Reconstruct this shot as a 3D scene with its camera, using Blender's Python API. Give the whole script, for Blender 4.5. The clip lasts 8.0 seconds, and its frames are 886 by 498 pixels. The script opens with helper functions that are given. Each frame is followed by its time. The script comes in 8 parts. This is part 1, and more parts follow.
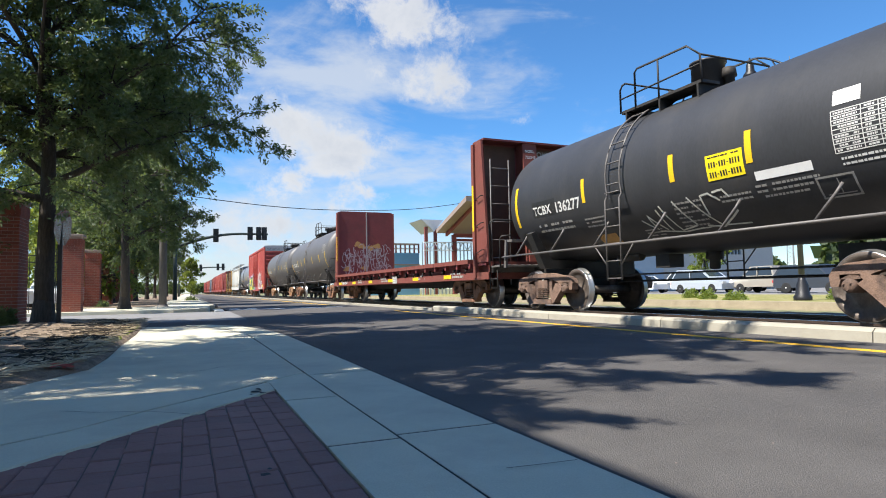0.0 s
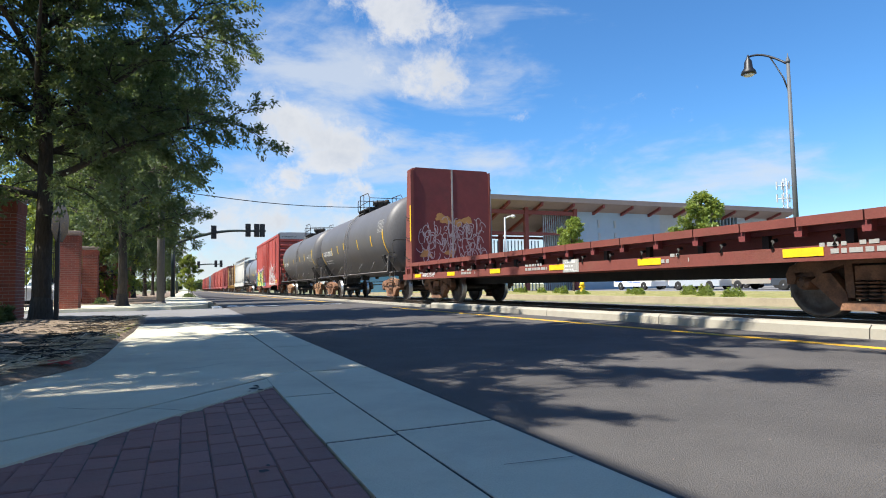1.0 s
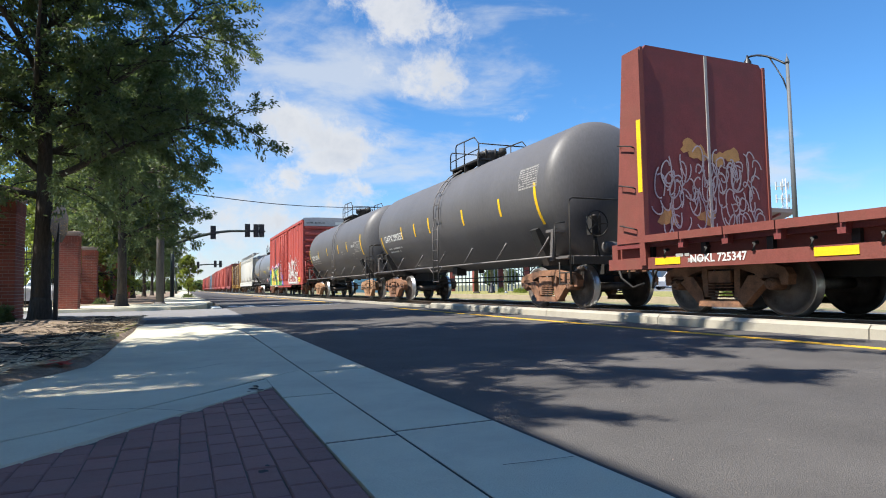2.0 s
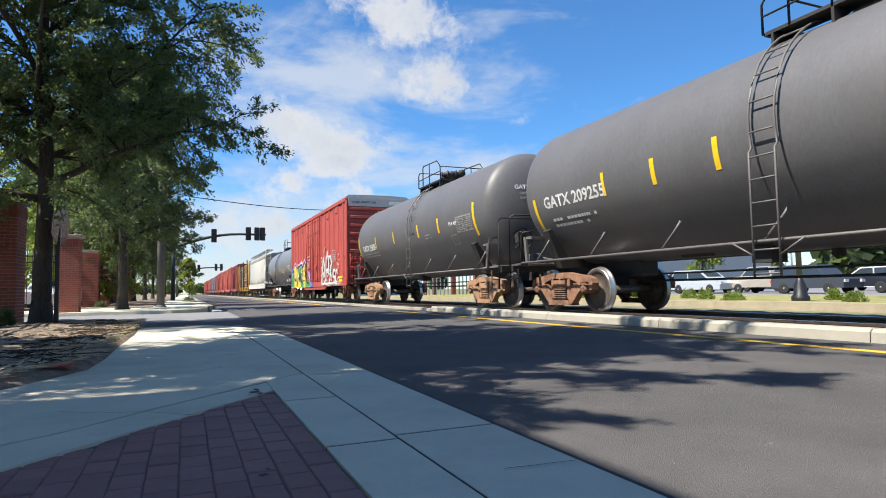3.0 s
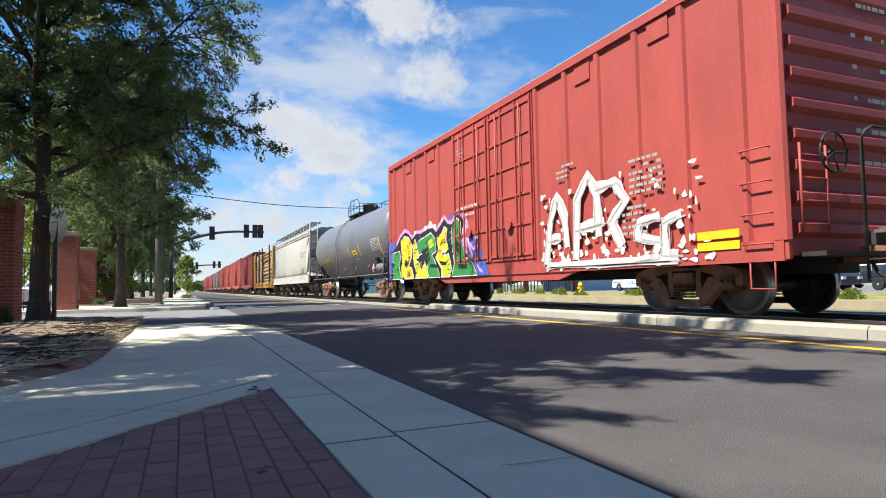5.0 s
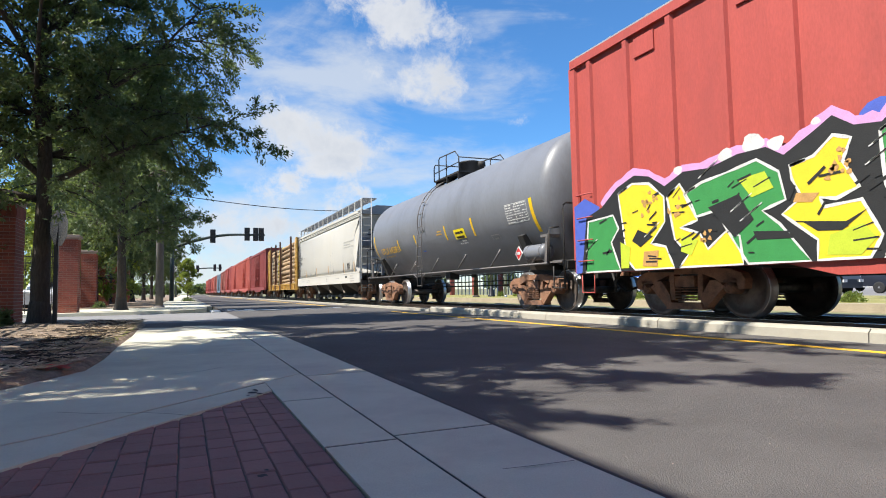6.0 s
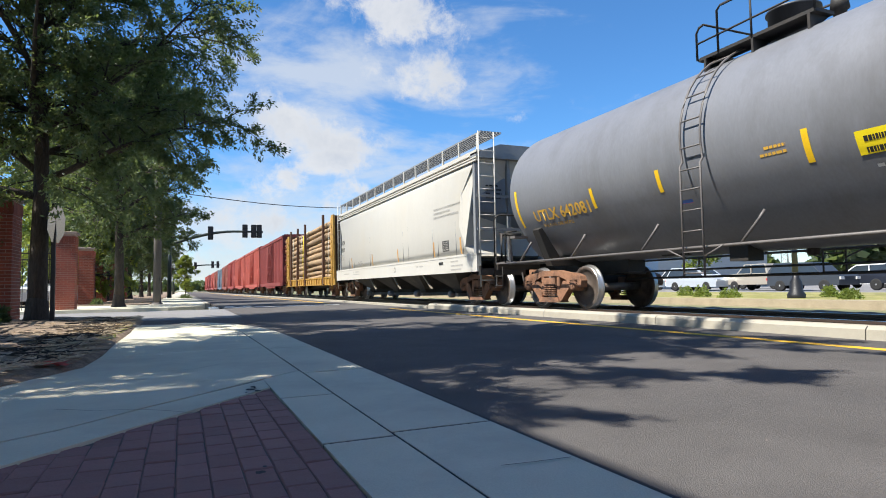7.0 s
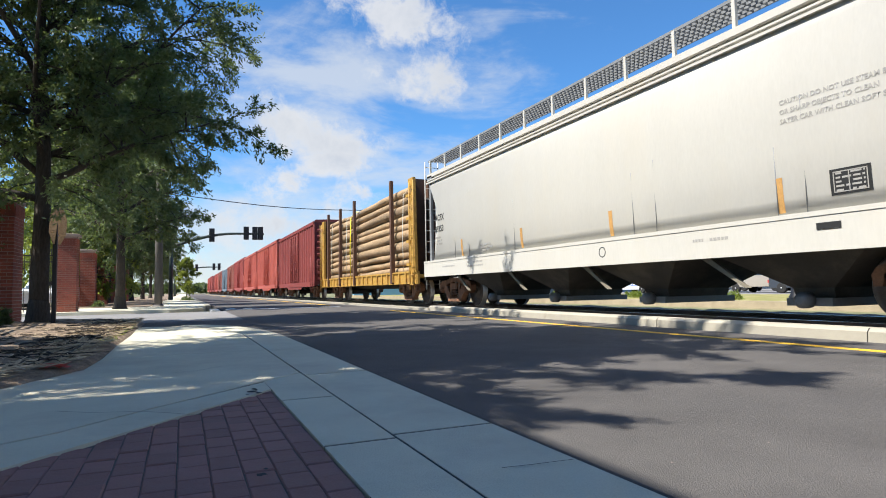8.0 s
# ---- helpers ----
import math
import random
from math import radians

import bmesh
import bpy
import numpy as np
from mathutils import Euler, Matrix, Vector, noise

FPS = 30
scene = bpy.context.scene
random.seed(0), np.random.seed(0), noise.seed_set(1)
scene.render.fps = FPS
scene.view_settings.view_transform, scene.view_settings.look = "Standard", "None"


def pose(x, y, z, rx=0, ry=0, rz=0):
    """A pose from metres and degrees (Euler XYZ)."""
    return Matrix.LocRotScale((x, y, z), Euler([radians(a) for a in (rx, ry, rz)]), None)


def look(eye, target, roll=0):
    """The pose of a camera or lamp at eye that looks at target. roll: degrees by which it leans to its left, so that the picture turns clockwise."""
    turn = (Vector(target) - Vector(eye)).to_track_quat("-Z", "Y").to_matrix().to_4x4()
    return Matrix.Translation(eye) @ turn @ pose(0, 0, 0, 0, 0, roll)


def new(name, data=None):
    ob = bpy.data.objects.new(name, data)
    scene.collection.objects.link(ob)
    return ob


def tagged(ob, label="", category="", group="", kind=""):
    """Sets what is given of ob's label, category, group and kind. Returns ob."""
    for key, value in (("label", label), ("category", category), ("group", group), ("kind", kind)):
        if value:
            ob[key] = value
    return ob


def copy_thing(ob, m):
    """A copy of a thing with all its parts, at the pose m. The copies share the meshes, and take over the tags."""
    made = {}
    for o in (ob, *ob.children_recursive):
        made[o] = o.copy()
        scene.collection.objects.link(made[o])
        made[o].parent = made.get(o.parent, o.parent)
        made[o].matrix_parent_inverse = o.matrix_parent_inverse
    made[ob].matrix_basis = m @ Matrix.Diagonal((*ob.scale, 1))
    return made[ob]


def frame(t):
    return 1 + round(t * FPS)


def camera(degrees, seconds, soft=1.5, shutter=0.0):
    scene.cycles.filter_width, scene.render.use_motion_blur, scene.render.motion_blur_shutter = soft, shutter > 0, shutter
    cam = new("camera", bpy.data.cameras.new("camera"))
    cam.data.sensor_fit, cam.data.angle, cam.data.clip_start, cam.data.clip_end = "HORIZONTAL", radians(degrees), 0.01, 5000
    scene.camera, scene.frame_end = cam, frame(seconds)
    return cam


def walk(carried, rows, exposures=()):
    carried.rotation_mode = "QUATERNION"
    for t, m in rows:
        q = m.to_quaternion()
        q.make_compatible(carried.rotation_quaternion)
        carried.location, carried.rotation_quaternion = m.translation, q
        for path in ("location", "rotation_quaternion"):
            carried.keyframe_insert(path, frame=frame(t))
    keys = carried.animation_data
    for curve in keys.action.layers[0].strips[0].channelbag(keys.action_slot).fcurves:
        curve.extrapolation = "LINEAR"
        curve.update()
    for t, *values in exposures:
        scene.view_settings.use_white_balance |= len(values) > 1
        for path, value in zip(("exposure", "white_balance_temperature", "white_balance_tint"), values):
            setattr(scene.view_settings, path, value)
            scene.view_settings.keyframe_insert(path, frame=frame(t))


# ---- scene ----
# The camera stands low on the pavement and sways by fractions of a degree.
EYE = Vector((0.0, 0.0, 0.625))
cam = camera(72.57, 8.0, soft=1.0, shutter=0.0)


def aim(dyaw, dpitch):
    """Camera pose; yaw clockwise from +Y, pitch upwards, in degrees."""
    yaw, pitch = radians(23.0 + dyaw), radians(3.75 + dpitch)
    way = Vector((math.sin(yaw) * math.cos(pitch), math.cos(yaw) * math.cos(pitch), math.sin(pitch)))
    return look(EYE, EYE + way, -1.02)


SWAY = [(0.0, 0.0, 0.0), (0.5, 0.102, -0.083), (1.0, 0.171, -0.301), (1.5, 0.233, -0.399), (1.7, 0.235, -0.38),
        (2.2, 0.20, -0.18), (2.8, 0.155, 0.03), (3.0, 0.157, 0.034), (3.5, 0.219, -0.02), (4.0, 0.293, -0.233), (4.5, 0.335, -0.328),
        (4.7, 0.335, -0.31), (5.2, 0.30, -0.13), (5.8, 0.262, 0.06), (6.0, 0.26, 0.075), (6.5, 0.362, -0.014),
        (7.0, 0.437, -0.219), (7.5, 0.342, -0.152), (8.0, 0.334, -0.02)]
walk(cam, [(t, aim(a, b)) for t, a, b in SWAY])

# ---- sky, sun ----
SUN_EL, SUN_AZ = radians(54), radians(-95)      # azimuth clockwise from +Y


def make_world():
    world = bpy.data.worlds.new("sky")
    scene.world = world
    world.use_nodes = True
    nt = world.node_tree
    nt.nodes.clear()
    N = nt.nodes.new
    out, bg = N("ShaderNodeOutputWorld"), N("ShaderNodeBackground")
    sky = N("ShaderNodeTexSky")
    sky.sky_type, sky.sun_disc = "NISHITA", False
    sky.sun_elevation, sky.sun_rotation = SUN_EL, SUN_AZ
    sky.altitude, sky.air_density, sky.dust_density, sky.ozone_density = 0, 1.0, 0.0, 4.5
    co = N("ShaderNodeTexCoord")
    sep = N("ShaderNodeSeparateXYZ")
    nt.links.new(co.outputs["Generated"], sep.inputs[0])

    def mth(op, a, b=None, clamp=False):
        n = N("ShaderNodeMath")
        n.operation, n.use_clamp = op, clamp
        for i, v in enumerate((a, b)):
            if v is None:
                continue
            if isinstance(v, (int, float)):
                n.inputs[i].default_value = v
            else:
                nt.links.new(v, n.inputs[i])
        return n.outputs[0]

    def fbm(scale, detail, rough, shift, dist, source):
        mp = N("ShaderNodeMapping")
        mp.inputs["Location"].default_value = shift
        n = N("ShaderNodeTexNoise")
        n.inputs["Scale"].default_value, n.inputs["Detail"].default_value = scale, detail
        n.inputs["Roughness"].default_value, n.inputs["Distortion"].default_value = rough, dist
        nt.links.new(source, mp.inputs[0])
        nt.links.new(mp.outputs[0], n.inputs[0])
        return n.outputs[0]

    def tint(c):
        n = N("ShaderNodeRGB")
        n.outputs[0].default_value = (*c, 1)
        return n.outputs[0]

    def blob(az, el, width, height, weight):
        """A soft cloud bank round a heading, wider than high."""
        a, e = radians(az), radians(el)
        way = Vector((math.sin(a) * math.cos(e), math.cos(a) * math.cos(e), math.sin(e)))
        side = Vector((math.cos(a), -math.sin(a), 0))
        up = side.cross(way)
        terms = []
        for axis, size in ((side, width), (up, height)):
            d = N("ShaderNodeVectorMath")
            d.operation = "DOT_PRODUCT"
            d.inputs[1].default_value = axis / math.sin(radians(size))
            nt.links.new(co.outputs["Generated"], d.inputs[0])
            terms.append(mth("MULTIPLY", d.outputs["Value"], d.outputs["Value"]))
        r2 = mth("ADD", terms[0], terms[1])
        fr = N("ShaderNodeVectorMath")
        fr.operation = "DOT_PRODUCT"
        fr.inputs[1].default_value = way
        nt.links.new(co.outputs["Generated"], fr.inputs[0])
        front = mth("GREATER_THAN", fr.outputs["Value"], 0.0)
        return mth("MULTIPLY", mth("MULTIPLY", mth("MAXIMUM", mth("SUBTRACT", 1.0, r2), 0.0), weight), front)

    def layer(banks_list, noise_out, cut_at, gain, soft):
        """Cloud cover from banks plus noise, as a smooth 0 to 1 mask."""
        total = None
        for b in banks_list:
            v = blob(*b)
            total = v if total is None else mth("ADD", total, v)
        d = mth("ADD", mth("MULTIPLY", mth("SUBTRACT", noise_out, cut_at), gain), total)
        r = N("ShaderNodeMapRange")
        r.interpolation_type = "SMOOTHSTEP"
        r.inputs["From Min"].default_value, r.inputs["From Max"].default_value = 0.0, soft
        nt.links.new(d, r.inputs[0])
        return d, r.outputs[0]

    def over(fac, under, color):
        m = N("ShaderNodeMixRGB")
        nt.links.new(fac, m.inputs[0]), nt.links.new(under, m.inputs[1])
        if isinstance(color, tuple):
            m.inputs[2].default_value = (*color, 1)
        else:
            nt.links.new(color, m.inputs[2])
        return m.outputs[0]

    deep = N("ShaderNodeMixRGB")
    deep.blend_type = "MULTIPLY"
    deep.inputs[0].default_value = 1.0
    deep.inputs[2].default_value = (0.46, 0.77, 0.98, 1)
    nt.links.new(sky.outputs[0], deep.inputs[1])
    # paler and less cyan towards the horizon
    low = N("ShaderNodeMapRange")
    low.interpolation_type = "SMOOTHSTEP"
    low.inputs["From Min"].default_value, low.inputs["From Max"].default_value = 0.0, 0.28
    nt.links.new(sep.outputs[2], low.inputs[0])
    grade = over(low.outputs[0], tint((0.66, 0.76, 0.86)), (0.46, 0.77, 0.98))
    nt.links.new(grade, deep.inputs[2])
    # thin veil of high cloud, drawn out sideways
    flat = N("ShaderNodeMapping")
    flat.inputs["Scale"].default_value = (1.0, 1.0, 2.6)
    flat.inputs["Rotation"].default_value = (0.0, 0.22, 0.0)
    nt.links.new(co.outputs["Generated"], flat.inputs[0])
    veil_noise = mth("ADD", mth("MULTIPLY", fbm(3.4, 8, 0.58, (0.4, 0.1, 0.3), 0.5, flat.outputs[0]), 0.75), mth("MULTIPLY", fbm(14.0, 6, 0.6, (2, 0, 0), 0.3, flat.outputs[0]), 0.25))
    _, veil = layer(VEILS, veil_noise, 0.55, 4.0, 1.0)
    col = over(mth("MULTIPLY", veil, 0.72), deep.outputs[0], (3.7, 3.95, 4.25))
    # heaped clouds with firmer edges and greyer undersides
    heap_noise = mth("ADD", mth("MULTIPLY", fbm(6.0, 9, 0.60, (0, 2.0, 0.5), 0.25, co.outputs["Generated"]), 0.6), mth("MULTIPLY", fbm(22.0, 8, 0.66, (1, 0, 2), 0.3, co.outputs["Generated"]), 0.4))
    dens, heap = layer(CLOUDS, heap_noise, 0.60, 6.2, 0.9)
    thick = N("ShaderNodeMapRange")
    thick.inputs["From Min"].default_value, thick.inputs["From Max"].default_value = 0.6, 1.4
    nt.links.new(mth("ADD", mth("MULTIPLY", dens, 0.5), mth("MULTIPLY", fbm(11.0, 5, 0.55, (3, 1, 0), 0.2, co.outputs["Generated"]), 1.2)), thick.inputs[0])
    col = over(mth("MULTIPLY", heap, 0.92), col, over(thick.outputs[0], tint((4.35, 4.4, 4.5)), (3.3, 3.5, 3.85)))
    nt.links.new(col, bg.inputs[0])
    bg.inputs[1].default_value = 0.1
    nt.links.new(bg.outputs[0], out.inputs[0])


# heading, height above the horizon, width, height in degrees, weight
# banks at -50, -45, 140 and 200 lie unseen, added for whiter fill light
VEILS = [(9, 19, 11, 7, 0.85), (8, 10, 16, 8, 0.75), (22, 16, 15, 9, 0.45), (28, 21, 9, 6, 0.5), (24, 12, 10, 3.5, 0.5), (47, 10.5, 13, 3.6, 0.62), (50, 8.5, 16, 3, 0.5), (5, 3, 22, 6, 0.8), (30, 5, 22, 4, 0.45), (-50, 24, 40, 24, 0.7), (140, 30, 60, 26, 0.6)]
CLOUDS = [(20.5, 21.5, 6.6, 6.0, 1.05), (24, 18.4, 5.6, 3.6, 0.8), (18.5, 26.5, 6, 5, 0.8), (11, 14.4, 8.5, 2.7, 0.8), (5.5, 17, 5, 3.6, 0.55), (15.6, 13.2, 5, 2.0, 0.7), (13.3, 11.5, 4.2, 1.3, 1.2), (7.6, 10.0, 3.8, 2.1, 1.15),
          (14.8, 8.8, 4.2, 1.8, 1.1), (4.5, 6.6, 6, 3.4, 1.0), (11.5, 6.0, 6, 2.2, 0.8), (3, 2.6, 12, 3, 0.8), (30.4, 15.7, 2.2, 0.9, 0.6), (-45, 22, 36, 20, 0.8), (200, 20, 60, 18, 1.0)]
make_world()
sun = new("sun", bpy.data.lights.new("sun", "SUN"))
sun.data.energy, sun.data.angle, sun.data.color = 4.9, radians(0.53), (1.0, 0.95, 0.86)
sun_way = Vector((math.sin(SUN_AZ) * math.cos(SUN_EL), math.cos(SUN_AZ) * math.cos(SUN_EL), math.sin(SUN_EL)))
sun.matrix_world = look(sun_way * 60, (0, 0, 0))
scene.view_settings.exposure = 0.98


# ---- materials ----
def mat(name, color, rough=0.6, metal=0.0, var=0.25, scale=6.0, grain=60.0, bump=0.15, stain=None, stain_amt=0.4, stain_scale=1.5, stretch=(1, 1, 1), per_piece=0.0, spec=0.5):
    m = bpy.data.materials.new(name)
    m.use_nodes = True
    nt = m.node_tree
    b = nt.nodes["Principled BSDF"]
    N, K = nt.nodes.new, nt.links.new
    b.inputs["Roughness"].default_value, b.inputs["Metallic"].default_value = rough, metal
    b.inputs["Specular IOR Level"].default_value = spec
    co, mp = N("ShaderNodeTexCoord"), N("ShaderNodeMapping")
    mp.inputs["Scale"].default_value = stretch
    K(co.outputs["Object"], mp.inputs[0])
    n1, n2 = N("ShaderNodeTexNoise"), N("ShaderNodeTexNoise")
    for n, s, d in ((n1, scale, 5), (n2, grain, 3)):
        n.inputs["Scale"].default_value, n.inputs["Detail"].default_value = s, d
        n.inputs["Roughness"].default_value = 0.65
        K(mp.outputs[0], n.inputs[0])
    add = N("ShaderNodeMath")
    add.operation = "ADD"
    K(n1.outputs[0], add.inputs[0]), K(n2.outputs[0], add.inputs[1])
    mr = N("ShaderNodeMapRange")
    mr.inputs["From Min"].default_value, mr.inputs["From Max"].default_value = 0.6, 1.4
    mr.inputs["To Min"].default_value, mr.inputs["To Max"].default_value = 1 - var, 1 + var
    K(add.outputs[0], mr.inputs[0])
    hs = N("ShaderNodeHueSaturation")
    hs.inputs["Color"].default_value = (*color, 1)
    val = mr.outputs[0]
    if per_piece:
        info = N("ShaderNodeObjectInfo")
        geo = N("ShaderNodeNewGeometry")
        r = N("ShaderNodeMath")
        r.operation = "ADD"
        K(info.outputs["Random"], r.inputs[0]), K(geo.outputs["Random Per Island"], r.inputs[1])
        pr = N("ShaderNodeMapRange")
        pr.inputs["From Max"].default_value = 2.0
        pr.inputs["To Min"].default_value, pr.inputs["To Max"].default_value = 1 - per_piece, 1 + per_piece
        K(r.outputs[0], pr.inputs[0])
        mu = N("ShaderNodeMath")
        mu.operation = "MULTIPLY"
        K(val, mu.inputs[0]), K(pr.outputs[0], mu.inputs[1])
        val = mu.outputs[0]
    K(val, hs.inputs["Value"])
    col = hs.outputs[0]
    if stain:
        n3 = N("ShaderNodeTexNoise")
        n3.inputs["Scale"].default_value, n3.inputs["Detail"].default_value, n3.inputs["Roughness"].default_value = stain_scale, 8, 0.7
        K(mp.outputs[0], n3.inputs[0])
        sr = N("ShaderNodeMapRange")
        sr.inputs["From Min"].default_value, sr.inputs["From Max"].default_value = 0.48, 0.68
        sr.inputs["To Max"].default_value = stain_amt
        K(n3.outputs[0], sr.inputs[0])
        mx = N("ShaderNodeMixRGB")
        K(sr.outputs[0], mx.inputs[0]), K(col, mx.inputs[1])
        mx.inputs[2].default_value = (*stain, 1)
        col = mx.outputs[0]
    K(col, b.inputs["Base Color"])
    if bump:
        bp = N("ShaderNodeBump")
        bp.inputs["Strength"].default_value, bp.inputs["Distance"].default_value = bump, 0.02
        K(add.outputs[0], bp.inputs["Height"]), K(bp.outputs[0], b.inputs["Normal"])
    return m


M = {}
M["asphalt"] = mat("asphalt", (0.104, 0.097, 0.093), 0.88, var=0.36, scale=1.1, grain=170, bump=0.6, stain=(0.07, 0.067, 0.068), stain_amt=0.5, stain_scale=0.35, spec=0.25)
M["asphalt_old"] = mat("asphalt_old", (0.20, 0.195, 0.195), 0.9, var=0.2, scale=0.5, grain=90, bump=0.3)
M["concrete"] = mat("concrete", (0.60, 0.57, 0.44), 0.85, var=0.14, scale=1.6, grain=140, bump=0.35, stain=(0.47, 0.43, 0.34), stain_amt=0.7, stain_scale=1.1, spec=0.3)
M["kerb"] = mat("kerb_concrete", (0.36, 0.33, 0.265), 0.85, var=0.15, scale=2.5, grain=90, bump=0.2, stain=(0.25, 0.23, 0.19), stain_amt=0.5)
M["wall_tan"] = mat("tan_concrete", (0.34, 0.285, 0.20), 0.9, var=0.25, scale=1.5, grain=40, bump=0.3, stain=(0.22, 0.18, 0.12), stain_amt=0.6, stain_scale=1.4)
M["paver"] = mat("paver", (0.235, 0.115, 0.10), 0.8, var=0.25, scale=9, grain=150, bump=0.25, stain=(0.16, 0.10, 0.09), stain_amt=0.5, stain_scale=4, per_piece=0.3)
M["joint"] = mat("joint_sand", (0.10, 0.085, 0.075), 0.95)
M["tar"] = mat("dark_joint", (0.035, 0.035, 0.035), 0.9)
M["yellow_line"] = mat("yellow_line", (0.78, 0.44, 0.02), 0.6, var=0.2, scale=8, grain=80, stain=(0.35, 0.24, 0.08), stain_amt=0.45, stain_scale=5)
M["white_line"] = mat("white_line", (0.6, 0.6, 0.58), 0.6, var=0.3)
M["mulch"] = mat("mulch", (0.27, 0.20, 0.14), 0.95, var=0.6, scale=12, grain=60, bump=1.0, stain=(0.06, 0.045, 0.03), stain_amt=0.75, stain_scale=5)
M["straw"] = mat("straw", (0.50, 0.40, 0.27), 0.9, var=0.3, per_piece=0.4)
M["grass"] = mat("grass", (0.22, 0.21, 0.06), 0.95, var=0.5, scale=3, grain=50, bump=0.8, stain=(0.42, 0.35, 0.17), stain_amt=0.95, stain_scale=1.3)
M["ground"] = mat("ground", (0.16, 0.16, 0.08), 0.95, var=0.4, scale=0.2, grain=8)
M["ballast"] = mat("ballast", (0.13, 0.115, 0.10), 0.95, var=0.6, scale=14, grain=60, bump=1.0)
M["rail"] = mat("rail_steel", (0.10, 0.07, 0.055), 0.5, 0.6, var=0.3)
M["rail_top"] = mat("rail_top", (0.55, 0.55, 0.55), 0.25, 1.0, var=0.1)
M["brick"] = mat("brick", (0.29, 0.075, 0.045), 0.85, var=0.25, scale=5, grain=90, bump=0.3, stain=(0.13, 0.05, 0.04), stain_amt=0.7, stain_scale=1.6, per_piece=0.35)
M["mortar"] = mat("mortar", (0.36, 0.27, 0.23), 0.95)
M["cap"] = mat("stone_cap", (0.26, 0.20, 0.17), 0.85)
M["iron"] = mat("black_iron", (0.012, 0.012, 0.014), 0.45, var=0.1)
M["bark"] = mat("bark", (0.055, 0.045, 0.036), 0.95, var=0.5, scale=10, grain=40, bump=1.0, stretch=(1, 1, 0.2))
M["galv"] = mat("galvanised", (0.32, 0.34, 0.36), 0.45, 0.6, var=0.15)
M["pole_wood"] = mat("weathered_pole", (0.11, 0.10, 0.095), 0.85, var=0.3, scale=4, grain=50, bump=0.3, stretch=(1, 1, 0.15))
# pale finish of the unseen block, chosen to bounce light onto the pavement
M["stucco"] = mat("pale_stucco", (0.68, 0.65, 0.58), 0.9, var=0.1, scale=0.8, grain=60, bump=0.2, stain=(0.52, 0.49, 0.43), stain_amt=0.5, stain_scale=0.6)
M["lamp_grey"] = mat("lamp_grey", (0.10, 0.108, 0.115), 0.6, 0.0, var=0.15)
M["signal_arm"] = mat("signal_arm", (0.025, 0.04, 0.035), 0.5, var=0.1)


def leaf_mat(name, color, trans):
    m = mat(name, color, 0.5, var=0.35, scale=1.2, grain=4, bump=0, per_piece=0.35)
    nt = m.node_tree
    b = nt.nodes["Principled BSDF"]
    t, mx = nt.nodes.new("ShaderNodeBsdfTranslucent"), nt.nodes.new("ShaderNodeMixShader")
    t.inputs[0].default_value = (*trans, 1)
    mx.inputs[0].default_value = 0.42
    nt.links.new(b.outputs[0], mx.inputs[1]), nt.links.new(t.outputs[0], mx.inputs[2])
    nt.links.new(mx.outputs[0], nt.nodes["Material Output"].inputs[0])
    return m


M["leaf"] = leaf_mat("oak_leaf", (0.066, 0.094, 0.044), (0.19, 0.25, 0.065))
M["leaf_light"] = leaf_mat("young_leaf", (0.15, 0.20, 0.04), (0.40, 0.46, 0.07))


# ---- mesh helpers ----
def bm_new():
    return bmesh.new()


def box(bm, x0, x1, y0, y1, z0, z1):
    vs = [bm.verts.new((x, y, z)) for z in (z0, z1) for x, y in ((x0, y0), (x1, y0), (x1, y1), (x0, y1))]
    for f in ((0, 3, 2, 1), (4, 5, 6, 7), (0, 1, 5, 4), (1, 2, 6, 5), (2, 3, 7, 6), (3, 0, 4, 7)):
        bm.faces.new([vs[i] for i in f])
    return vs


def tube(bm, pts, r, n=8, r2=None):
    """A round bar through the points."""
    pts = [Vector(p) for p in pts]
    rings = []
    for i, p in enumerate(pts):
        d = (pts[min(i + 1, len(pts) - 1)] - pts[max(i - 1, 0)]).normalized()
        a = d.cross(Vector((0, 0, 1)) if abs(d.z) < 0.9 else Vector((1, 0, 0))).normalized()
        b = d.cross(a)
        rr = r if r2 is None else r + (r2 - r) * i / (len(pts) - 1)
        rings.append([bm.verts.new(p + (a * math.cos(k * 2 * math.pi / n) + b * math.sin(k * 2 * math.pi / n)) * rr) for k in range(n)])
    for q, s in zip(rings, rings[1:]):
        for k in range(n):
            f = bm.faces.new((q[k], q[(k + 1) % n], s[(k + 1) % n], s[k]))
            f.smooth = True
    bm.faces.new(rings[0][::-1]), bm.faces.new(rings[-1])


def prism(bm, outline, axis, a, b):
    """Extrude a 2D outline along an axis (0, 1 or 2) from a to b."""
    def at(u, v, w):
        return {0: (w, u, v), 1: (u, w, v), 2: (u, v, w)}[axis]
    lo, hi = [bm.verts.new(at(u, v, a)) for u, v in outline], [bm.verts.new(at(u, v, b)) for u, v in outline]
    n = len(outline)
    bm.faces.new(lo[::-1]), bm.faces.new(hi)
    for i in range(n):
        bm.faces.new((lo[i], lo[(i + 1) % n], hi[(i + 1) % n], hi[i]))


